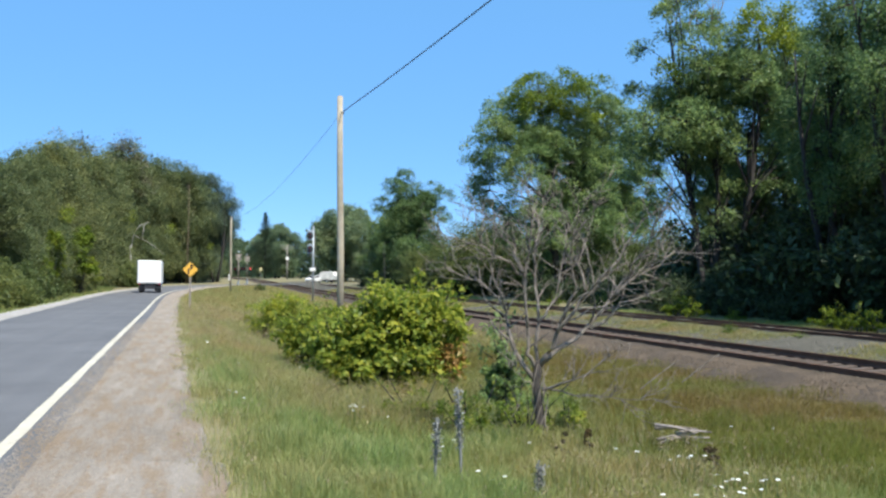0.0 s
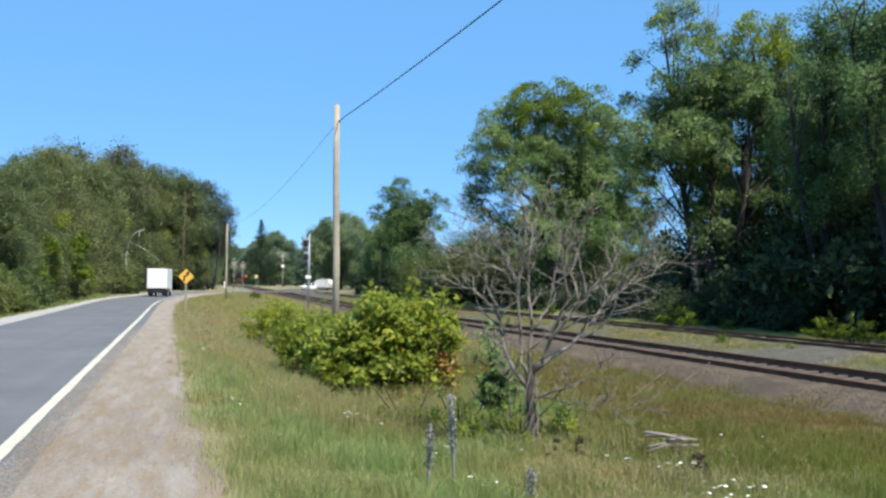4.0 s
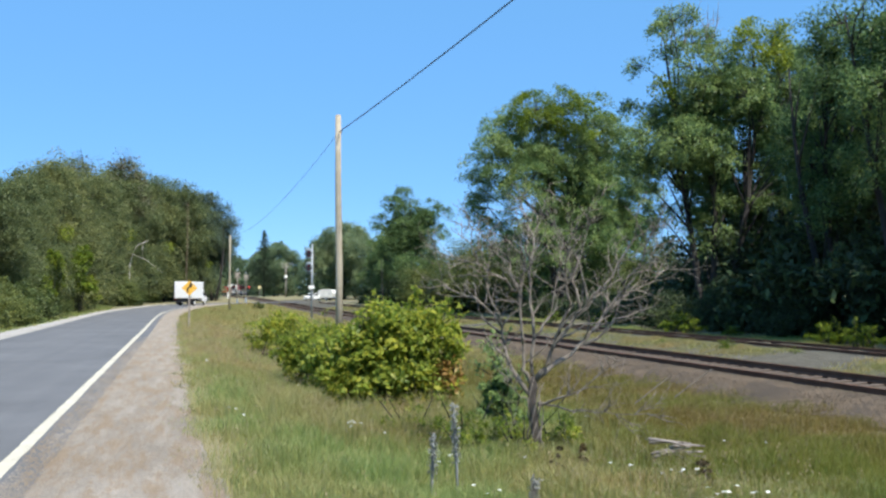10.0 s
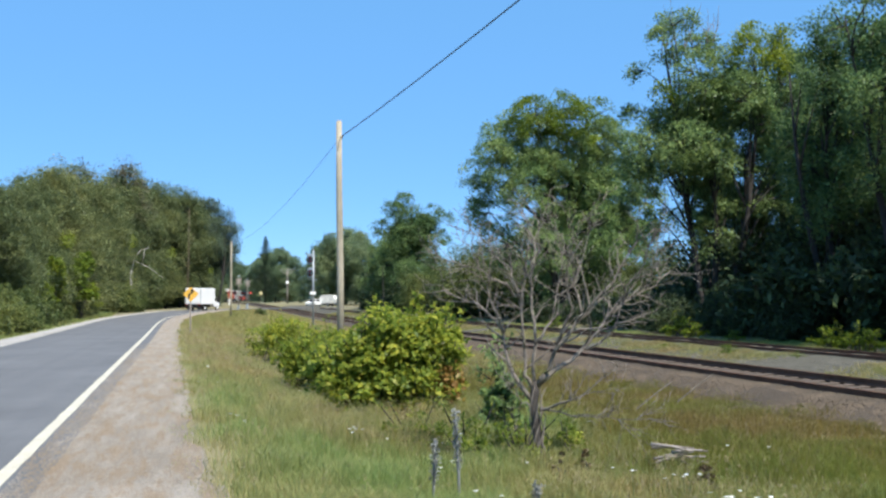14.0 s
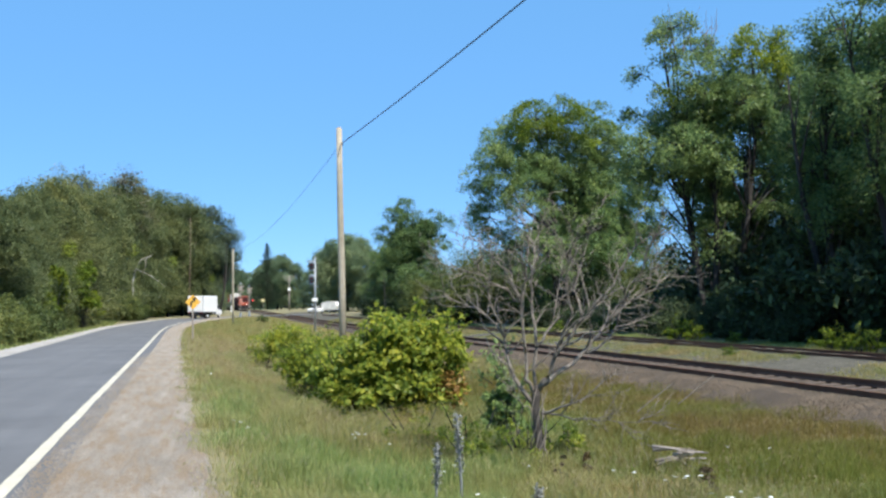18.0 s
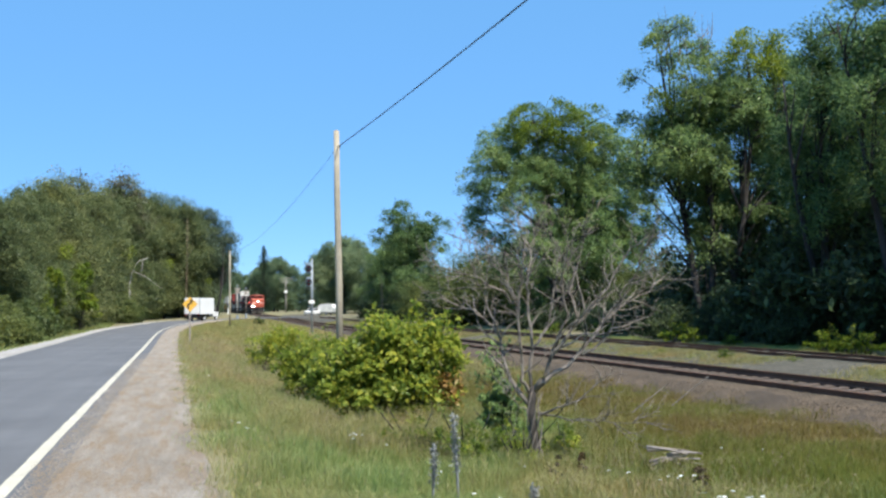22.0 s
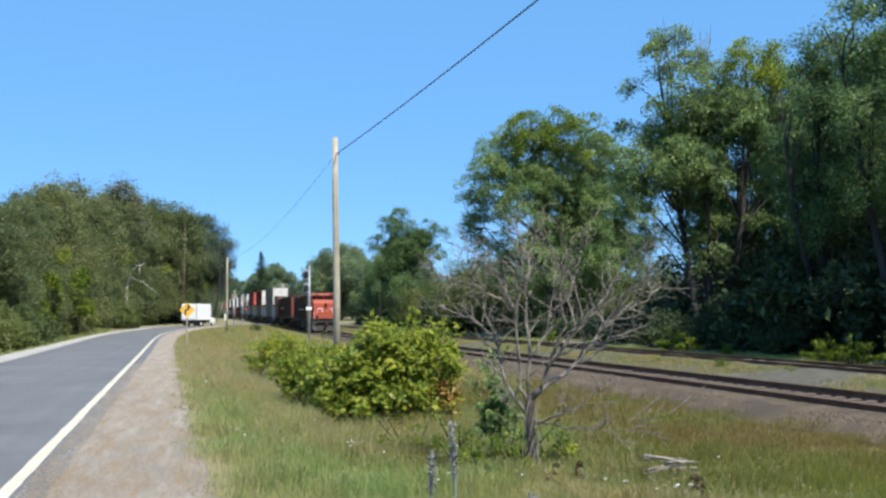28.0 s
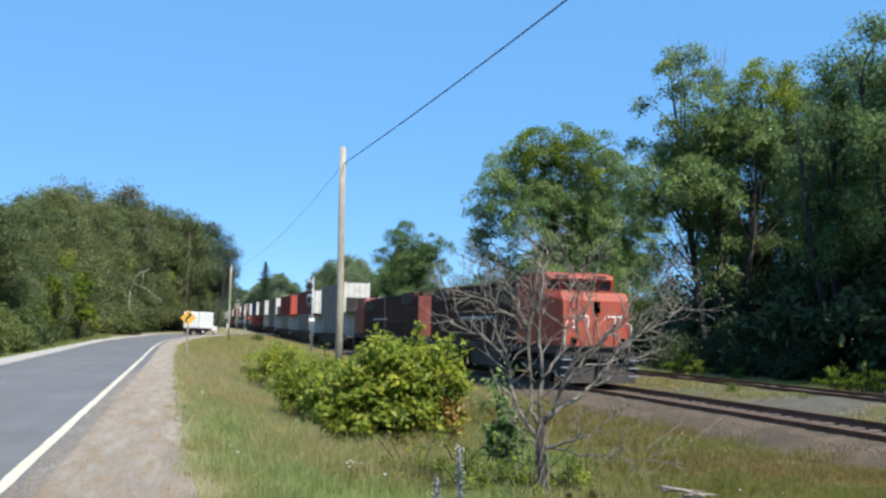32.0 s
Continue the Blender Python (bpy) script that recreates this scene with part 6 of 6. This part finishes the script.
def container(colour, length, front, z0, y0):
    """A corrugated steel box, carried on a well car."""
    w, h = 1.22, 2.88
    s = Shape()
    n = int(length / 0.28)
    prof = []
    for i in range(n):
        a = y0 + 0.1 + (length - 0.2) * i / n
        st = (length - 0.2) / n
        prof += [(a, 0.0), (a + st * 0.35, 0.0), (a + st * 0.5, 0.035), (a + st * 0.85, 0.035)]
    for sx in (-1, 1):
        vs = []
        for y, d in prof:
            vs += [(sx * (w - 0.005 - d), y, z0 + 0.12), (sx * (w - 0.005 - d), y, z0 + h - 0.1)]
        s.add(vs, [(2 * i, 2 * i + 1, 2 * i + 3, 2 * i + 2) for i in range(len(prof) - 1)])
    box = empty("shipping_container", Matrix(), "%s corrugated steel shipping container with %s end, on a well car" % (colour, front), "container", "containers of the train")
    part("corrugated_wall", s, BOX_COLOURS[colour], box)
    part("core", Shape().box(-w + 0.06, w - 0.06, y0 + 0.05, y0 + length - 0.05, z0 + 0.02, z0 + h - 0.03), BOX_COLOURS[colour], box)
    for sx in (-1, 1):
        part("side_rail", Shape().box(sx * (w - 0.06) - 0.06, sx * (w - 0.06) + 0.06, y0, y0 + length, z0 + h - 0.12, z0 + h, 0.01), BOX_COLOURS[colour], box)
        part("side_rail", Shape().box(sx * (w - 0.06) - 0.06, sx * (w - 0.06) + 0.06, y0, y0 + length, z0, z0 + 0.14, 0.01), BOX_COLOURS[colour], box)
        for yy in (y0, y0 + length - 0.14):
            part("corner_post", Shape().box(sx * (w - 0.07) - 0.075, sx * (w - 0.07) + 0.075, yy - 0.004, yy + 0.144, z0 - 0.004, z0 + h + 0.004, 0.01), BOX_COLOURS[front], box)
    part("end_wall", Shape().box(-w + 0.14, w - 0.14, y0 + 0.02, y0 + 0.06, z0 + 0.1, z0 + h - 0.1, 0.01), BOX_COLOURS[front], box, front + " end wall")
    for k in range(4):
        xx = -0.8 + k * 0.53
        part("lock_rod", Shape().tube([(xx, y0 + 0.0, z0 + 0.1), (xx, y0 + 0.0, z0 + h - 0.1)], 0.02, 5), M_SILVER, box)
    return box


def well_car(low, high, length_low=12.2, length_high=16.1):
    """A double-stack well car; its front end is at y = 0, the next car starts at y = 24.6."""
    root = empty("well_car", Matrix(), "grimy steel double-stack well car loaded with two containers", "rail wagon", "well cars of the train")
    for sx in (-1, 1):
        part("side_sill", Shape().prism([(1.0, 1.0), (4.5, 0.95), (4.9, 0.35), (19.3, 0.35), (19.7, 0.95), (23.2, 1.0), (23.2, 1.25), (19.5, 1.35), (4.7, 1.35), (1.0, 1.25)], sx * 1.38 - 0.06, sx * 1.38 + 0.06), M_GRIME, root)
        for k in range(9):
            part("side_rib", Shape().box(sx * 1.45 - 0.03, sx * 1.45 + 0.03, 5.2 + k * 1.7, 5.32 + k * 1.7, 0.36, 1.34), M_GRIME, root)
    for y0, y1 in ((0.6, 4.6), (19.6, 23.6)):
        part("end_platform", Shape().box(-1.4, 1.4, y0, y1, 0.95, 1.15, 0.03), M_GRIME, root)
    part("floor", Shape().box(-1.3, 1.3, 4.9, 19.3, 0.3, 0.42), M_GRIME, root)
    part("coupler", Shape().box(-0.12, 0.12, -0.9, 0.8, 0.75, 0.98, 0.03), M_GRIME, root)
    part("brake_wheel", Shape().tube([(0.9, 0.9, 1.5), (0.9, 0.95, 1.5)], 0.28, 14), M_GRIME, root)
    bogie(root, 2.6, 2)
    bogie(root, 21.6, 2)
    mid_y = 12.1
    load = [container(low[0], length_low, low[1], 0.43, mid_y - length_low / 2)]
    if high:
        load.append(container(high[0], length_high, high[1], 3.33, mid_y - length_high / 2))
    return [root] + load


lead = locomotive(True, 1.4)
second = locomotive(False, 4.2)      # runs cab last
CARS = [(("grey", "white"), ("grey", "white")), (("grey", "white"), ("maroon", "white")), (("grey", "white"), ("maroon", "red")), (("grey", "white"), ("grey", "white")), (("maroon", "white"), ("grey", "white")), (("red", "red"), ("blue", "white")), (("maroon", "white"), ("brown", "white"))]
protos = [well_car(*c) for c in CARS]
for k in (0, 3):
    part("machinery_panel", Shape().box(-1.0, 1.0, 3.99, 4.06, 3.45, 4.75, 0.02), M_GRIME, protos[k][2], "dark cooling unit on the upper container's end")
cars = list(protos)
order = [1, 0, 2, 5, 3, 4, 6, 2, 1]
for k in order:
    cars.append([copy_thing(ob, Matrix()) for ob in protos[k]])
TRAIN = [(lead, 0.0, 0.0), (second, 49.0, 180.0)] + [(ob, 51.7 + 24.6 * i, 0.0) for i, c in enumerate(cars) for ob in c]


# ---------------------------------------------------------------- grass, flowers, stones


def off_road(x, y):
    """How far right of the shoulder's edge."""
    edge = np.interp(y, [-10, 0, 10, 15.5, 23, 38, 66, 85, 105, 126, 148, 159], [0.5, 0.45, 0.20, -0.06, -0.24, -0.55, -0.94, -1.1, -0.6, 1.2, 5.0, 9.8])
    return x - edge


def blades(name, n, area, h, width, seed, keep, label, lean=0.35, mat=None, lift=0.0):
    rng = np.random.RandomState(seed)
    x0, x1, y0, y1 = area
    u = rng.uniform(0, 1, n)
    y = y0 * (y1 / y0) ** u if y0 > 0 else rng.uniform(y0, y1, n)
    x = rng.uniform(x0, x1, n)
    k = keep(x, y, rng.uniform(0, 1, n))
    x, y = x[k], y[k]
    n = len(x)
    tuft = 0.60 + 0.62 * np.abs(np.sin(x * 2.3 + np.sin(y * 1.9)) * np.sin(y * 1.3 + 1.0 + np.sin(x)))
    hh = h * rng.uniform(0.45, 1.15, n) * tuft
    hh = hh * (1 - 0.4 * smooth(8.0, 11.5, x)) * np.where(x > -5, 0.34 + 0.66 * smooth(-0.35, 1.1, off_road(x, y)), 1)
    w = width * rng.uniform(0.7, 1.3, n) * (1 + y / 40)
    a = rng.uniform(0, 2 * math.pi, n)
    side = np.stack([np.cos(a), np.sin(a), np.zeros(n)], 1) * w[:, None] * 0.5
    b = rng.uniform(0, 2 * math.pi, n)
    tip = np.stack([np.cos(b), np.sin(b), np.zeros(n)], 1) * (hh * lean * rng.uniform(0.2, 1.3, n))[:, None]
    base = np.stack([x, y, ground_z(x, y) - 0.03 + lift], 1)
    up = np.array([0, 0, 1.0])
    mid = base + tip * 0.30 + up * (hh * 0.68)[:, None]
    end = base + tip * 1.15 + up * (hh * rng.uniform(0.80, 1.0, n))[:, None]      # the tip arches over
    v = np.stack([base - side, base + side, mid + side * 0.8, end, mid - side * 0.8], 1).reshape(-1, 3)
    tri = np.array([[0, 1, 2], [0, 2, 4], [4, 2, 3]])
    me = array_mesh(name, v, (np.arange(n)[:, None, None] * 5 + tri[None]).reshape(-1, 3), mat or M_GRASS)
    return tagged(new(name, me), label, "grass", kind="stuff")


def verge(x, y, r):
    o = off_road(x, y)
    o = o + 0.22 * np.sin(y * 1.3) * np.sin(y * 0.47 + 2) + 0.12 * np.sin(y * 4.1 + x * 3) + 0.1 * np.sin(y * 9.3 - x * 5)
    return (o > -0.45) & (r < np.clip(0.13 + o * 0.40 + 0.5 * smooth(0.3, 1.0, o), 0.015, 1)) & (r < np.clip((12.9 - x) / 0.8, 0.0, 1)) & (x < y * 0.95 + 2) & (x > y * -0.05 - 1)


def dryness(x, y):
    return np.clip(smooth(14, 34, y) * 0.75 + 0.35 * np.sin(x * 0.9 + 1.2 * np.sin(y * 0.31)) * np.sin(y * 0.45 + 0.5) + 0.75 * (1 - smooth(-0.1, 0.7, off_road(x, y))) + 0.10 + 0.40 * smooth(6.0, 9.0, x) * smooth(8.5, 11.5, y), 0.03, 0.96)


def by_railway(x, y):
    """Towards the railway the grass is darker and more russet."""
    return np.sin(x * 531.7 - y * 811.9) * 0.5 + 0.5 < smooth(5.2, 8.2, x + 0.8 * np.sin(y * 0.6)) * (1 - smooth(28, 40, y))


def kind_of_verge(dry, russet):
    def keep(x, y, r):
        return verge(x, y, r) & ((np.sin(x * 977.3 + y * 713.1) * 0.5 + 0.5 <= dryness(x, y)) == dry) & (by_railway(x, y) == russet)
    return keep


blades("verge_grass", 560000, (-0.9, 12.8, 7.0, 48), 0.40, 0.0050, 1, kind_of_verge(False, False), "long green summer grass in the ditch", 0.5)
blades("verge_grass", 560000, (-0.9, 12.8, 7.0, 48), 0.38, 0.0050, 31, kind_of_verge(False, True), "long olive grass towards the railway", 0.5, M_OLIVE)
blades("dry_verge_grass", 520000, (-0.9, 12.8, 7.0, 48), 0.42, 0.0048, 7, kind_of_verge(True, False), "dry straw-coloured grass in the ditch", 0.5, M_DRY)
blades("dry_verge_grass", 520000, (-0.9, 12.8, 7.0, 48), 0.40, 0.0048, 37, kind_of_verge(True, True), "dry russet grass towards the railway", 0.5, M_RUSSET)
blades("tall_grass", 26000, (1.2, 5.8, 14.6, 18.9), 0.66, 0.0050, 41, lambda x, y, r: (r < 0.75) & (x < 2.2 + (y - 14) * 0.9 + r) & ~((np.abs(x - 4.95) < 0.5) & (y < 15.5)), "tall pale grass before the sumac bush", 0.6, M_DRY)
blades("near_grass", 70000, (0.4, 12.8, -7.0, 7.0), 0.40, 0.007, 9, lambda x, y, r: (off_road(x, y) > 0.1) & (r < np.clip(off_road(x, y), 0, 1)) & (x < 12.2), "long grass beside the shoulder", 0.5)
blades("far_grass", 150000, (-2.5, 13.0, 45, 158), 0.42, 0.009, 2, verge, "dry tawny grass between the road and the railway", 0.5, M_DRY)


def seed_heads(n, seed, russet, mat, label):
    """Feathery seed heads that stand above the grass."""
    rng = np.random.RandomState(seed)
    x, y = rng.uniform(-0.8, 12.0, n), 8.0 * (60 / 8.0) ** rng.uniform(0, 1, n)
    k = (off_road(x, y) > 0.3) & (rng.uniform(0, 1, n) < dryness(x, y) * (0.6 + 0.4 * smooth(5.5, 8.5, x))) & (x < y * 0.95 + 2) & (x < 10.5) & (by_railway(x, y) == russet)
    x, y = x[k], y[k]
    n = len(x)
    base = np.stack([x, y, ground_z(x, y) + rng.uniform(0.28, 0.62, n)], 1)
    m = 5
    c = np.repeat(base, m, 0) + rng.normal(size=(n * m, 3)) * np.array([0.014, 0.014, 0.045])
    v, f = leaves(rng, c, 0.021, np.tile([0, 0, 1.0], (n * m, 1)), 0, 0.35)
    tagged(new("seed_heads", array_mesh("seed_heads", v, f, mat)), label, "grass", kind="stuff")


seed_heads(110000, 21, False, M_SEED, "pale straw-pink grass seed heads above the verge")
seed_heads(60000, 22, True, M_SEED2, "russet grass seed heads towards the railway")
blades("left_grass", 50000, (-12.5, -9.2, 45, 150), 0.28, 0.010, 3, lambda x, y, r: (x + 0.05 * np.clip(y - 120, 0, None) < -9.3), "mown green grass strip before the wood")
blades("railway_weeds", 85000, (17.4, 20.2, 18, 130), 0.30, 0.009, 4, lambda x, y, r: np.sin(y * 0.9) + np.sin(y * 0.37 + 1) + smooth(22, 40, y) > r * 2 - 0.75, "sparse dry weeds between the two tracks", lift=0.12, mat=M_DRY)
blades("wood_foot_grass", 110000, (24.4, 31.0, 22, 120), 0.34, 0.010, 5, lambda x, y, r: (r < 0.7) & (x < 25.6 + 1.2 * np.sin(y * 0.37) + r), "weeds at the foot of the trees")


def flowers():
    """White flower heads on stems, in loose groups."""
    rng = np.random.RandomState(14)
    stem = Shape().tube([(0, 0, 0), (0.015, 0, 0.25), (0.0, 0.01, 0.46)], [0.004, 0.0035, 0.003], 4).mesh("stem", M_LEAF_R)
    head = Shape()
    for i in range(9):
        a = 2 * math.pi * i / 9
        c, sn = math.cos(a), math.sin(a)
        head.add([(0, 0, 0.46), (0.02 * c - 0.008 * sn, 0.02 * sn + 0.008 * c, 0.468), (0.036 * c, 0.036 * sn, 0.462), (0.02 * c + 0.008 * sn, 0.02 * sn - 0.008 * c, 0.468)], [(0, 1, 2, 3)])
    head = head.mesh("flower_head", M_PETAL)
    groups = [(5.75, 10.4, 0.12, 5), (5.40, 9.05, 0.24, 20), (5.8, 9.3, 0.1, 2), (3.12, 10.0, 0.12, 3), (2.6, 14.8, 0.2, 7), (0.55, 14.5, 0.2, 3), (0.9, 21, 0.5, 4), (4.6, 11.4, 0.9, 3), (5.9, 13.9, 0.8, 2), (3.4, 12.0, 0.6, 2), (0.7, 26, 0.4, 2), (7.6, 13.0, 0.5, 2)]
    for gx, gy, sp, n in groups:
        for _ in range(n):
            x, y = gx + rng.normal() * sp, gy + rng.normal() * sp
            k = rng.uniform(0.62, 1.0)
            root = empty("daisy", on_ground(x, y, rng.uniform(0, 360)), "white daisy in the long grass", "flower", "daisies in the verge")
            root.scale = (k, k, k)
            part("stem", stem, None, root)
            part("flower_head", head, None, root, at=pose(0, 0, 0, rng.normal() * 6, rng.normal() * 6, 0))


flowers()


def dry_stalk(x, y, h, lean, label):
    rng = np.random.RandomState(int(x * 100))
    root = empty("dry_stalk", on_ground(x, y), label, "plant")
    p = [(0, 0, -0.1), (lean * 0.3, 0, h * 0.4), (lean * 0.7, 0.01, h * 0.75), (lean, 0, h)]
    part("stem", Shape().tube(p, [0.018, 0.017, 0.015, 0.008], 7), M_STALK, root, smooth=True)
    c = np.array([[lean * (0.5 + 0.5 * u), 0, h * (0.45 + 0.55 * u)] for u in rng.uniform(0, 1, 420)]) + rng.normal(size=(420, 3)) * 0.026
    v, f = leaves(rng, c, 0.034, None, 0, 0.6)
    tagged(part("seed_head", array_mesh("seed_head", v, f, M_STALK), None, root), kind="stuff")


dry_stalk(3.07, 10.9, 1.22, -0.05, "grey-brown dry mullein stalk in the grass")
dry_stalk(3.62, 9.9, 0.50, 0.04, "grey-brown dry mullein stalk in the grass")
dry_stalk(2.77, 11.0, 0.84, 0.03, "grey-brown dry mullein stalk in the grass")


def brush_pile():
    rng = np.random.RandomState(6)
    root = empty("brush_pile", on_ground(6.82, 12.35), "small heap of pale cut branches lying in the grass", "brush pile")
    for k in range(10):
        a = rng.uniform(-0.7, 0.5)
        L = rng.uniform(0.3, 0.7)
        c = Vector((rng.normal() * 0.18, rng.normal() * 0.12, 0.16 + 0.03 * k))
        d = Vector((math.cos(a), math.sin(a), rng.normal() * 0.18)) * L * 0.5
        part("stick", Shape().tube([c - d, c + Vector((0, 0, 0.02)), c + d], [0.025, 0.022, 0.012], 6), M_GREYPOLE if k % 2 else M_DEAD, root, smooth=True)


brush_pile()


def stones(name, n, area, mat, size, seed, top, label, keep=None):
    """Loose stones as one sheet of little lumps."""
    rng = np.random.RandomState(seed)
    x0, x1, y0, y1 = area
    x, y = rng.uniform(x0, x1, n), y0 * (y1 / y0) ** rng.uniform(0, 1, n)
    if keep is not None:
        k = keep(x, y)
        x, y, n = x[k], y[k], int(k.sum())
    z = top(x, y)
    c = np.stack([x, y, z], 1)
    o = np.array([[1, 0, 0], [0, 1, 0], [-1, 0, 0], [0, -1, 0], [0, 0, 0.8], [0, 0, -0.6]])
    s = size * rng.uniform(0.5, 1.5, (n, 1, 1)) * rng.uniform(0.7, 1.3, (n, 6, 1))
    a = rng.uniform(0, 6.28, n)
    ca, sa = np.cos(a)[:, None], np.sin(a)[:, None]
    oo = np.stack([o[None, :, 0] * ca - o[None, :, 1] * sa, o[None, :, 0] * sa + o[None, :, 1] * ca, np.repeat(o[None, :, 2], n, 0)], -1)
    v = (c[:, None] + oo * s).reshape(-1, 3)
    t = np.array([[0, 1, 4], [1, 2, 4], [2, 3, 4], [3, 0, 4]])
    f = (np.arange(n)[:, None, None] * 6 + t[None]).reshape(-1, 3)
    return tagged(new(name, array_mesh(name, v, f, mat)), label, "stones", kind="stuff")


stones("ballast_stones", 60000, (12.3, 17.8, 12, 75), M_STONE, 0.035, 3, lambda x, y: RAIL_Z - 0.155 - 0.42 * np.clip((np.abs(x - TRACK_X) - 1.7) / 1.6, 0, 1) + rise(y) - 0.005, "crushed ballast stones of the main line")
stones("siding_stones", 30000, (17.9, 24.8, 18, 80), M_STONE2, 0.035, 4, lambda x, y: RAIL2_Z - 0.14 - 0.24 * np.clip((np.abs(x - TRACK2_X) - 2.0) / 2.1, 0, 1) + rise(y) - 0.005, "crushed ballast stones of the siding")
stones("edge_grit", 80000, (-2.6, 0.0, 7.5, 45), M_GRAVEL, 0.008, 8, lambda x, y: 0.058 + rise(y), "fine grit strewn over the asphalt edge", lambda x, y: np.abs(x + 1.43 + 0.0095 * y + 0.06 * np.sin(y * 2.1)) < 0.36 * np.abs(np.sin(x * 313.7 + y * 171.3)) ** 2)
stones("gravel_stones", 45000, (-2.4, 0.6, 7.5, 40), M_GRAVEL, 0.010, 5, lambda x, y: 0.056 - 0.115 * np.clip((x + 1.43 + 0.0095 * y) / (1.98 - 0.011 * y), 0, 1) + rise(y), "loose gravel stones of the shoulder", lambda x, y: (off_road(x, y) < 0.15) & (x > -1.75 - 0.011 * y))

# ---------------------------------------------------------------- what moves
HEAD_T = [0, 6, 8, 11, 14, 17, 19, 21, 23, 25, 28, 29.5, 30.4, 31.2, 32]
HEAD_S = [672, 553, 513, 453, 393, 332, 286, 244.5, 204.5, 165.5, 109.5, 80.2, 64.0, 49.5, 35.0]


def head_at(t):
    """Where the train's front is along the railway; a smooth line through positions fitted to the camera's view."""
    c = np.polyfit(np.array(HEAD_T[3:]) - 25.0, HEAD_S[3:], 3)
    near = float(np.polyval(c, max(t, 14.0) - 25.0))
    return near + 19.8 * max(0.0, 14.0 - t) - 1.1 - 0.8 * (max(t, 30.0) / 2 - 15.0) ** 2 - 0.9 * float(smooth(28.5, 31.2, t))


def train_pose(t, back, turn):
    s = head_at(t) + back
    x, dx = float(track_x(s)), float(track_x(s + 1) - track_x(s))
    return pose(x, s, RAIL_Z + 0.03 + float(rise(s)), 0, 0, turn - math.degrees(math.atan(dx)))


TRUCK = [(0, -4.25, 108.5, 0), (1.5, -3.9, 114.9, 1), (3, -3.47, 120.8, 3), (5.6, -2.32, 130.1, 9), (7, -1.55, 135.0, 12.5), (8, -0.75, 138.5, 15.5), (9, -0.03, 141.0, 18.5), (10, 0.64, 143.5, 21), (11, 1.24, 146.0, 22.5), (12, 1.74, 147.2, 24.2), (13, 2.09, 148.2, 25.4), (14, 2.25, 149.0, 26), (15.5, 2.3, 149.3, 26), (32, 2.3, 149.3, 26)]


def motions():
    for thing, back, turn in TRAIN:
        walk(thing, [(t, train_pose(t, back, turn)) for t in range(0, 33)])
    walk(truck, [(t, pose(x, y, 0.05 + float(rise(y)), 0, 0, -a)) for t, x, y, a in TRUCK])


motions()
